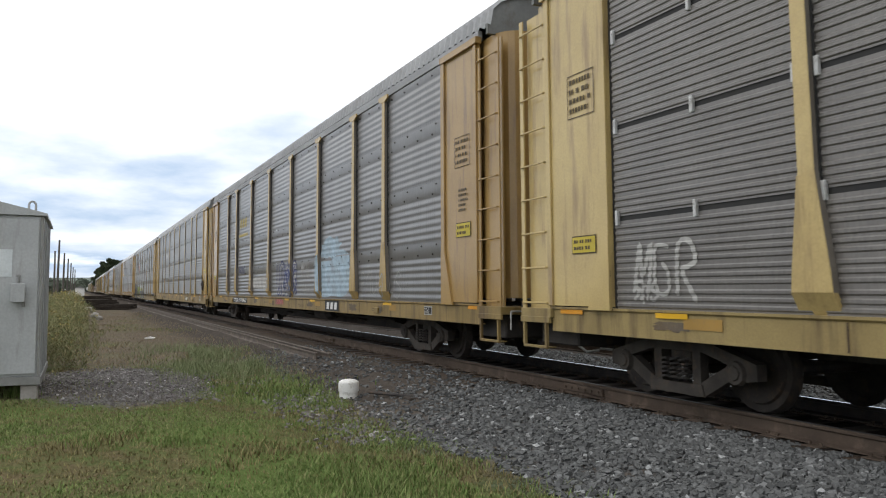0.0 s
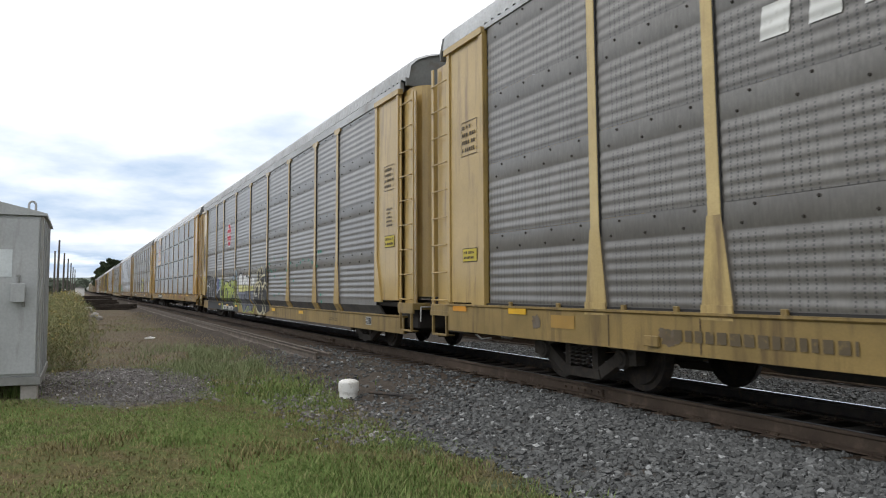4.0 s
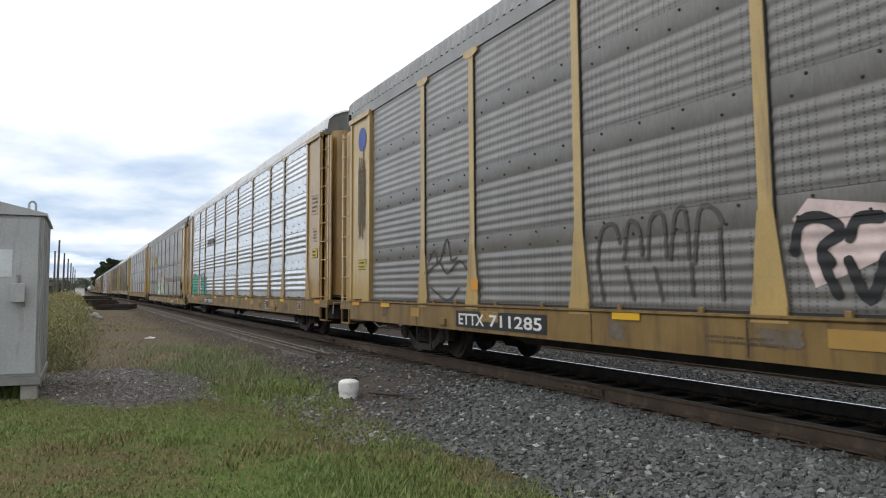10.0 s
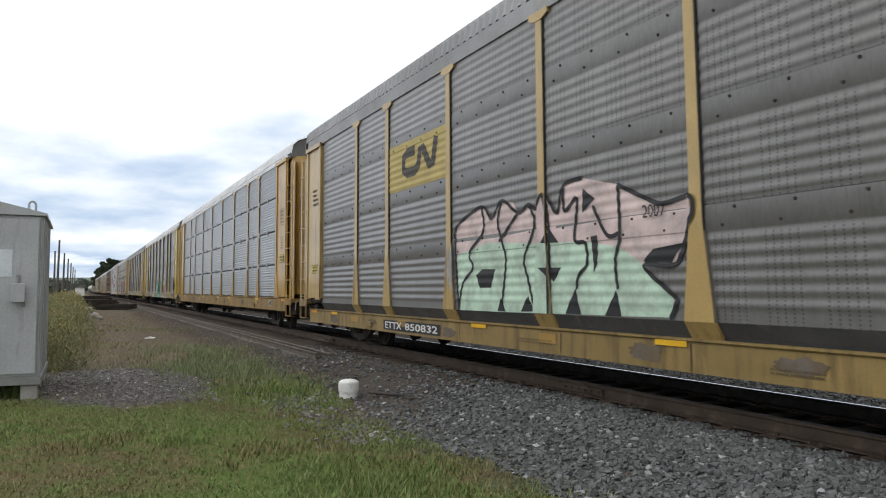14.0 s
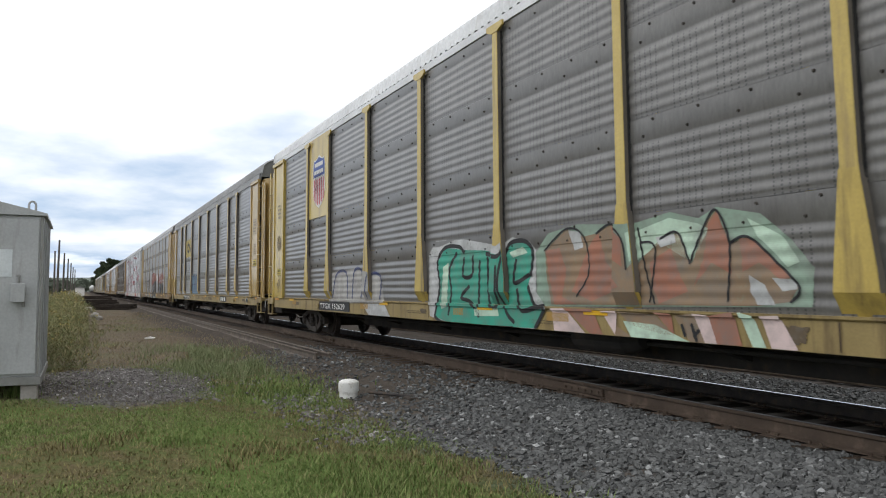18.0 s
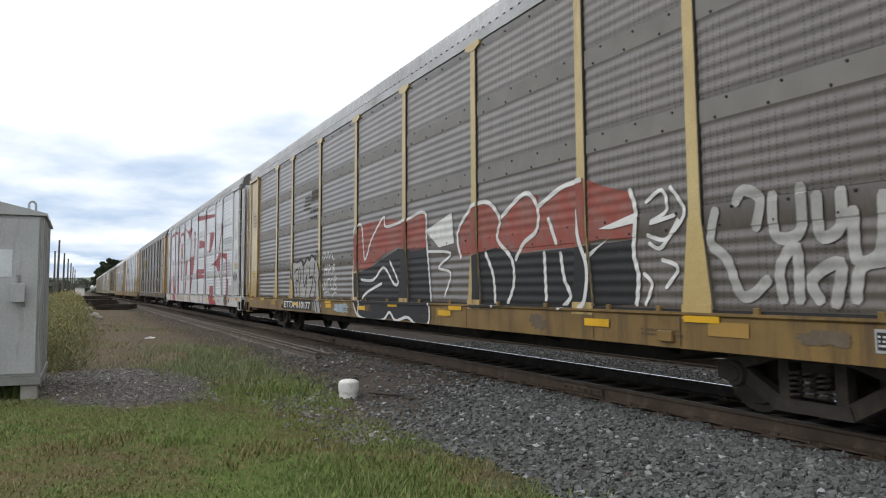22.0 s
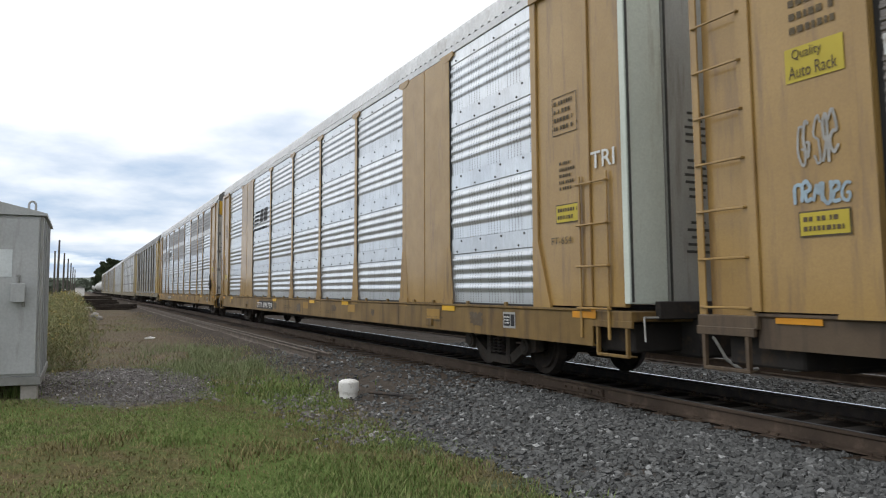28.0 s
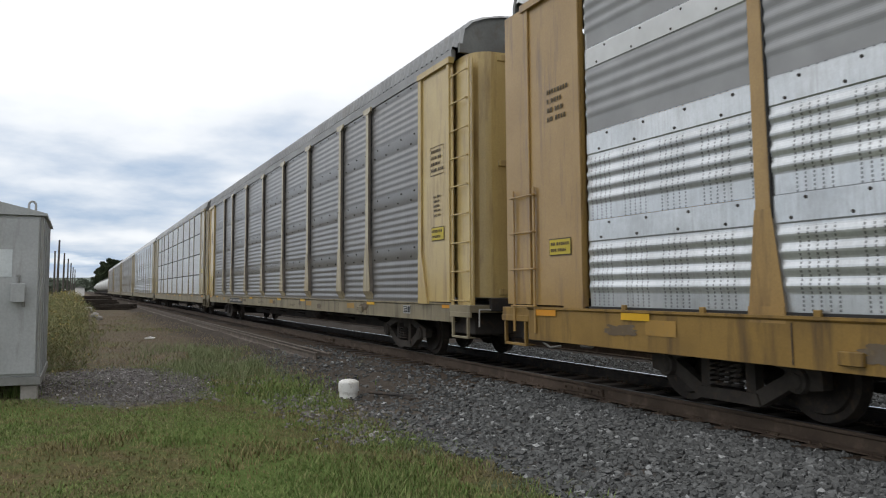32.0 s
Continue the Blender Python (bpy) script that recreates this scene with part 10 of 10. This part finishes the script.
    patch(c, q, "graffiti_fill", [(2.77, 1.05), (3.05, 1.06), (3.46, 0.71), (2.82, 0.71)], K_PINK, 1)
    patch(c, q, "graffiti_fill", [(3.81, 1.04), (4.11, 1.05), (4.06, 0.70)], K_PINK, 1)
    patch(c, q, "graffiti_fill", [(5.34, 1.05), (5.54, 1.04), (5.62, 0.76), (5.46, 0.76)], K_PINK, 1)
    patch(c, q, "graffiti_fill", [(6.17, 1.05), (6.39, 1.06), (6.57, 0.77), (6.29, 0.77)], K_PINK, 1)
    patch(c, q, "graffiti_fill", [(4.22, 0.94), (4.75, 0.92), (5.25, 0.74), (4.33, 0.72)], K_MINT, 1)
    patch(c, q, "graffiti_fill", [(5.91, 1.08), (6.08, 1.05), (6.23, 0.77), (6.07, 0.77)], K_MINT, 1)
    patch(c, q, "graffiti_fill", [(4.14, 1.04), (4.75, 1.03), (5.03, 0.82), (4.82, 0.83), (4.34, 0.90)], K_CLAY, 1)
    patch(c, q, "graffiti_fill", [(4.10, 0.88), (4.34, 0.73), (4.04, 0.70)], K_CLAY, 1)
    patch(c, q, "graffiti_fill", [(5.06, 1.02), (5.34, 1.05), (5.46, 0.77), (5.25, 0.75)], K_CLAY, 1)
    stroke(c, q, "graffiti_line", [(5.16, 0.93), (5.20, 0.83)], 0.02, K_BLACK, 3)
    stroke(c, q, "graffiti_line", [(5.30, 0.94), (5.36, 0.79)], 0.02, K_BLACK, 3)
    stroke(c, q, "graffiti_line", [(5.40, 0.89), (5.33, 0.83)], 0.02, K_BLACK, 3)
    patch(c, q, "graffiti_fill", [(-7.17, 0.96), (-6.90, 1.72), (-5.13, 1.77), (-3.57, 1.60), (-3.40, 1.04)], K_GHOST, 0)
    stroke(c, q, "graffiti_line", [(-6.89, 1.11), (-6.58, 1.66), (-5.83, 1.68), (-5.75, 1.12)], 0.03, K_NAVY, 2)
    stroke(c, q, "graffiti_line", [(-5.39, 1.12), (-5.26, 1.71), (-4.73, 1.68), (-4.79, 1.13)], 0.03, K_NAVY, 2)
    stroke(c, q, "graffiti_line", [(-4.34, 1.13), (-4.16, 1.61), (-3.57, 1.55), (-3.63, 1.11)], 0.03, K_NAVY, 2)
    patch(c, q, "graffiti_fill", [(-4.72, 1.00), (-3.40, 1.02), (-3.02, 0.71), (-4.31, 0.68)], K_PALE, 1)
    # car 5: yellow, pink and white pieces
    c, q = C[5], kd[5]
    patch(c, q, "graffiti_fill", [(1.56, 1.04), (1.54, 2.35), (2.27, 2.35), (3.36, 2.47), (3.76, 2.22), (3.89, 1.11)], K_LEMON, 0, "yellow graffiti letters with dark outlines")
    stroke(c, q, "graffiti_line", [(1.92, 1.09), (1.80, 2.00), (2.27, 2.15), (2.34, 1.25)], 0.035, K_NAVY, 2)
    stroke(c, q, "graffiti_line", [(2.57, 1.17), (2.61, 2.05), (2.94, 2.00), (2.94, 1.18)], 0.035, K_NAVY, 2)
    stroke(c, q, "graffiti_line", [(3.15, 1.22), (3.36, 2.17), (3.81, 1.40)], 0.035, K_NAVY, 2)
    stroke(c, q, "graffiti_line", [(1.55, 1.13), (3.85, 1.11)], 0.035, K_NAVY, 2)
    patch(c, q, "graffiti_fill", [(5.40, 1.09), (5.41, 1.99), (6.01, 2.22), (6.43, 2.19), (7.31, 2.10), (7.34, 1.12)], K_GHOST, 0, "faded white and pink graffiti letters")
    patch(c, q, "graffiti_fill", [(7.40, 1.15), (7.48, 2.06), (7.87, 2.14), (8.07, 1.99), (8.38, 2.08), (8.66, 1.83), (8.74, 1.57), (8.86, 1.16)], K_GHOST, 0)
    stroke(c, q, "graffiti_line", [(7.40, 1.20), (7.48, 1.94), (7.81, 2.09), (8.02, 1.86), (8.28, 2.09), (8.66, 1.88), (8.65, 1.67)], 0.022, K_BLACK, 2)
    stroke(c, q, "graffiti_line", [(8.11, 1.37), (8.16, 1.64), (8.65, 1.62), (8.82, 1.41), (8.74, 1.14)], 0.022, K_BLACK, 2)
    stroke(c, q, "graffiti_line", [(5.48, 1.13), (5.64, 1.65), (5.49, 1.92)], 0.022, K_BLACK, 2)
    stroke(c, q, "graffiti_line", [(6.29, 1.88), (6.43, 2.06), (6.69, 1.96), (7.13, 2.05)], 0.025, K_ROSE, 2)
    stroke(c, q, "graffiti_line", [(6.28, 1.63), (6.30, 1.32), (6.93, 1.44), (7.63, 1.26)], 0.025, K_ROSE, 2)
    stroke(c, q, "graffiti_line", [(7.86, 1.70), (8.15, 1.72), (8.11, 1.48)], 0.025, K_ROSE, 2)
    stroke(c, q, "graffiti_letter", [(5.56, 1.98), (6.01, 2.12), (6.14, 1.64), (5.71, 1.52), (5.85, 1.13)], 0.05, K_PINK, 1)
    stroke(c, q, "graffiti_letter", [(6.55, 1.81), (7.06, 1.91), (7.11, 1.44), (6.67, 1.20)], 0.05, K_PINK, 1)
    patch(c, q, "graffiti_fill", [(9.79, 1.54), (9.76, 1.93), (9.86, 2.14), (10.15, 2.20), (10.56, 2.18), (10.72, 2.07), (10.73, 1.92), (10.88, 2.03), (11.19, 2.05), (11.31, 1.95), (11.28, 1.69), (11.23, 1.55), (11.36, 1.50), (11.41, 1.36), (11.22, 1.34), (11.01, 1.18), (10.66, 1.21), (10.51, 1.17), (10.11, 1.15), (9.96, 1.35)], K_PALE, 1, "white sprayed blotchy letters")
    patch(c, q, "graffiti_shade", [(10.06, 1.91), (10.46, 1.91), (10.49, 1.70), (10.13, 1.69)], K_GHOST, 2)
    patch(c, q, "graffiti_shade", [(10.80, 1.77), (11.08, 1.80), (11.09, 1.60), (10.86, 1.56)], K_GHOST, 2)
    patch(c, q, "graffiti_shade", [(10.21, 1.53), (10.52, 1.50), (10.44, 1.32), (10.24, 1.35)], K_GHOST, 2)
    stroke(c, q, "graffiti_tag", [(9.80, 1.63), (9.70, 1.52)], 0.03, K_PALE, 2)
    stroke(c, q, "graffiti_tag", [(11.28, 1.48), (11.42, 1.48), (11.60, 1.39)], 0.03, K_PALE, 2)
    stroke(c, q, "graffiti_tag", [(11.61, 1.72), (11.73, 1.72), (11.68, 1.58), (11.75, 1.51), (11.66, 1.41)], 0.03, K_PALE, 2)
    stroke(c, q, "graffiti_tag", [(11.02, 1.34), (11.22, 1.39)], 0.03, K_PALE, 2)
    stroke(c, q, "graffiti_tag", [(10.15, 1.15), (10.21, 1.32)], 0.03, K_PALE, 2)
    stroke(c, q, "graffiti_tag", [(11.84, 1.12), (11.92, 1.49), (12.02, 1.42), (11.93, 1.25)], 0.02, K_NAVY, 2)
    stroke(c, q, "graffiti_tag", [(12.05, 1.46), (12.06, 1.10), (12.12, 1.31), (12.19, 1.14)], 0.02, K_NAVY, 2)
    stroke(c, q, "graffiti_tag", [(11.83, 0.97), (11.94, 0.95), (11.89, 0.73), (11.80, 0.92)], 0.014, K_BLACK, 2)
    stroke(c, q, "graffiti_tag", [(11.99, 0.91), (12.04, 0.94), (12.07, 0.85), (12.00, 0.84)], 0.014, K_BLACK, 2)
    stroke(c, q, "graffiti_tag", [(12.11, 0.96), (12.20, 0.97), (12.12, 0.87), (12.19, 0.81)], 0.014, K_BLACK, 2)
    stroke(c, q, "graffiti_tag", [(11.14, 0.77), (11.50, 0.73)], 0.014, K_BLACK, 2)
    stroke(c, q, "graffiti_tag", [(11.16, 0.84), (11.20, 0.99)], 0.014, K_BLACK, 2)
    stroke(c, q, "graffiti_tag", [(4.50, 1.75), (4.58, 1.19)], 0.022, K_SOOT, 2)
    stroke(c, q, "graffiti_tag", [(4.84, 1.81), (4.92, 1.15)], 0.022, K_SOOT, 2)
    stroke(c, q, "graffiti_tag", [(5.17, 1.73), (5.21, 1.19)], 0.022, K_SOOT, 2)
    stroke(c, q, "graffiti_tag", [(11.12, 0.93), (11.31, 1.04), (11.37, 0.73)], 0.022, K_SOOT, 2)
    stroke(c, q, "graffiti_tag", [(11.27, 0.73), (11.63, 0.82)], 0.022, K_SOOT, 2)
    # car 5: thin dark letters and a pink one
    c, q = C[5], kd[5]
    stroke(c, q, "graffiti_tag", [(-3.97, 1.60), (-3.88, 1.97), (-3.64, 2.03), (-3.54, 1.81)], 0.024, K_SOOT, 2)
    stroke(c, q, "graffiti_tag", [(-3.47, 1.63), (-3.38, 2.03), (-3.21, 1.97), (-3.16, 1.66)], 0.024, K_SOOT, 2)
    stroke(c, q, "graffiti_tag", [(-3.06, 1.61), (-3.01, 2.02), (-2.81, 2.07), (-2.77, 1.64)], 0.024, K_SOOT, 2)
    stroke(c, q, "graffiti_tag", [(-2.71, 1.60), (-2.62, 2.05), (-2.47, 2.08), (-2.44, 1.59)], 0.024, K_SOOT, 2)
    stroke(c, q, "graffiti_tag", [(-2.36, 1.55), (-2.27, 2.06), (-2.08, 2.07), (-1.96, 1.92)], 0.024, K_SOOT, 2)
    stroke(c, q, "graffiti_tag", [(-3.97, 1.60), (-3.87, 1.17)], 0.024, K_SOOT, 2)
    stroke(c, q, "graffiti_tag", [(-3.44, 1.54), (-3.32, 1.18)], 0.024, K_SOOT, 2)
    stroke(c, q, "graffiti_tag", [(-2.96, 1.52), (-2.85, 1.18)], 0.024, K_SOOT, 2)
    stroke(c, q, "graffiti_tag", [(-2.41, 1.55), (-2.40, 1.23)], 0.024, K_SOOT, 2)
    stroke(c, q, "graffiti_tag", [(-2.01, 1.88), (-2.00, 1.19)], 0.024, K_SOOT, 2)
    patch(c, q, "graffiti_fill", [(-1.16, 1.89), (-0.98, 2.05), (-0.28, 1.94), (-0.31, 1.54), (-0.95, 1.30), (-1.06, 1.54)], K_PINK, 0)
    stroke(c, q, "graffiti_tag", [(-1.16, 1.60), (-1.08, 1.85), (-0.87, 1.88), (-0.69, 1.75), (-0.89, 1.60), (-0.75, 1.24)], 0.05, K_BLACK, 2)
    stroke(c, q, "graffiti_tag", [(-0.89, 1.60), (-0.79, 1.50)], 0.05, K_BLACK, 2)
    stroke(c, q, "graffiti_tag", [(-0.62, 1.69), (-0.54, 1.84), (-0.33, 1.84)], 0.05, K_BLACK, 2)
    stroke(c, q, "graffiti_tag", [(-0.64, 1.52), (-0.48, 1.21), (-0.31, 1.54)], 0.05, K_BLACK, 2)
    stroke(c, q, "graffiti_tag", [(-8.90, 1.79), (-8.64, 1.95), (-8.47, 1.74), (-8.14, 2.13), (-7.99, 1.79), (-7.76, 1.81)], 0.022, K_SOOT, 2)
    stroke(c, q, "graffiti_tag", [(-8.99, 1.58), (-8.47, 1.74), (-8.15, 1.56), (-7.68, 1.75), (-7.36, 1.58)], 0.022, K_SOOT, 2)
    stroke(c, q, "graffiti_tag", [(-8.81, 1.33), (-8.15, 1.12), (-7.69, 1.32)], 0.022, K_SOOT, 2)
    # car 6: teal letters
    c, q = C[6], kd[6]
    patch(c, q, "graffiti_fill", [(-11.77, 1.06), (-11.93, 1.53), (-11.19, 2.11), (-10.49, 2.13), (-9.35, 2.03), (-9.29, 1.09)], K_TEAL, 0, "teal graffiti letters with dark outlines")
    patch(c, q, "graffiti_fill", [(-9.18, 1.05), (-9.18, 1.74), (-8.77, 2.11), (-8.40, 1.88), (-8.33, 1.06)], K_PINK, 0)
    patch(c, q, "graffiti_fill", [(-8.27, 1.06), (-8.38, 2.11), (-7.24, 2.14), (-7.03, 1.68), (-6.62, 1.93), (-6.50, 1.05), (-7.34, 0.97)], K_TEAL, 0)
    stroke(c, q, "graffiti_line", [(-11.77, 1.11), (-11.48, 1.76), (-11.05, 2.11), (-10.35, 2.03), (-10.48, 1.47), (-11.03, 1.21), (-11.18, 1.48)], 0.028, K_BLACK, 2)
    stroke(c, q, "graffiti_line", [(-10.49, 1.78), (-10.42, 1.08)], 0.028, K_BLACK, 2)
    stroke(c, q, "graffiti_line", [(-9.91, 2.06), (-9.95, 1.17), (-9.34, 1.05)], 0.028, K_BLACK, 2)
    stroke(c, q, "graffiti_line", [(-9.11, 1.09), (-9.11, 1.82), (-8.77, 2.09), (-8.44, 1.88), (-8.44, 1.02)], 0.028, K_BLACK, 2)
    stroke(c, q, "graffiti_line", [(-8.72, 1.73), (-8.72, 1.25)], 0.028, K_BLACK, 2)
    stroke(c, q, "graffiti_line", [(-8.23, 1.10), (-8.02, 1.71), (-8.23, 2.03), (-7.24, 2.09), (-7.34, 1.69), (-7.68, 1.70)], 0.028, K_BLACK, 2)
    stroke(c, q, "graffiti_line", [(-7.53, 1.62), (-7.63, 1.07)], 0.028, K_BLACK, 2)
    stroke(c, q, "graffiti_line", [(-7.07, 1.04), (-6.94, 1.61), (-6.62, 1.92), (-6.51, 1.19)], 0.028, K_BLACK, 2)
    # car 10: blue tag
    c, q = C[10], kd[10]
    patch(c, q, "graffiti_fill", [(-4.17, 1.12), (-4.19, 2.06), (-3.65, 2.15), (-1.78, 2.12), (-1.63, 1.12)], K_DENIM, 0, "blue graffiti tag")
    stroke(c, q, "graffiti_line", [(-3.93, 1.22), (-3.80, 1.96), (-3.21, 2.03), (-3.20, 1.31)], 0.025, K_NAVY, 2)
    stroke(c, q, "graffiti_line", [(-2.93, 1.22), (-2.80, 1.97), (-2.27, 1.99), (-2.40, 1.27)], 0.025, K_NAVY, 2)
    stroke(c, q, "graffiti_line", [(-2.02, 1.98), (-1.89, 1.23)], 0.025, K_NAVY, 2)
    stroke(c, q, "graffiti_line", [(-3.94, 1.59), (-1.78, 1.64)], 0.025, K_NAVY, 2)


marks()
murals()


# ---------------------------------------------------------------- motion of the train
def front_time(k):
    """When the gap ahead of car k passes the camera's foot."""
    return 13.5 + 2.139 * (k - 7)


def motions():
    times = [0.0, 4.0, 8.0, 12.0, 16.0, 20.0, 24.0, 28.0, 32.0]
    centre = {}
    for k, (car, spec) in enumerate(CARS):
        first = front_time(k) + (PITCH / 2 - spec.get("shift", 0.0)) / SPEED
        centre[car.name] = first
        walk(car, [(t, pose(train_x(t, first), 0, 0)) for t in times])
    tail = front_time(len(CARS)) + 0.1
    for i, car in enumerate(TANKS):
        first = tail + (i + 0.5) * 18.0 / SPEED
        centre[car.name] = first
        walk(car, [(t, pose(train_x(t, first), 0, 0)) for t in times])
    # wheels roll while they pass near by
    r = 0.445
    for car, wheel, off in WHEELS:
        pass_by = centre[car.name] - off / SPEED
        if pass_by > 34.5:
            continue
        t0, t1 = max(0.0, pass_by - 2.0), min(32.0, pass_by)
        if t1 <= t0:
            continue
        dx = wheel.matrix_basis.translation.x
        f0, f1 = int(round(t0 * FPS)), int(round(t1 * FPS))
        rows = [(0.0, f0)] if f0 > 0 else []
        rows += [(f / FPS, f) for f in range(f0, f1 + 1)]
        if f1 < 32 * FPS:
            rows.append((32.0, f1))
        walk(wheel, [(t, pose(dx, 0, r, 0, math.degrees((f - f0) / FPS * SPEED / r) % 360.0, 0)) for t, f in rows])


motions()
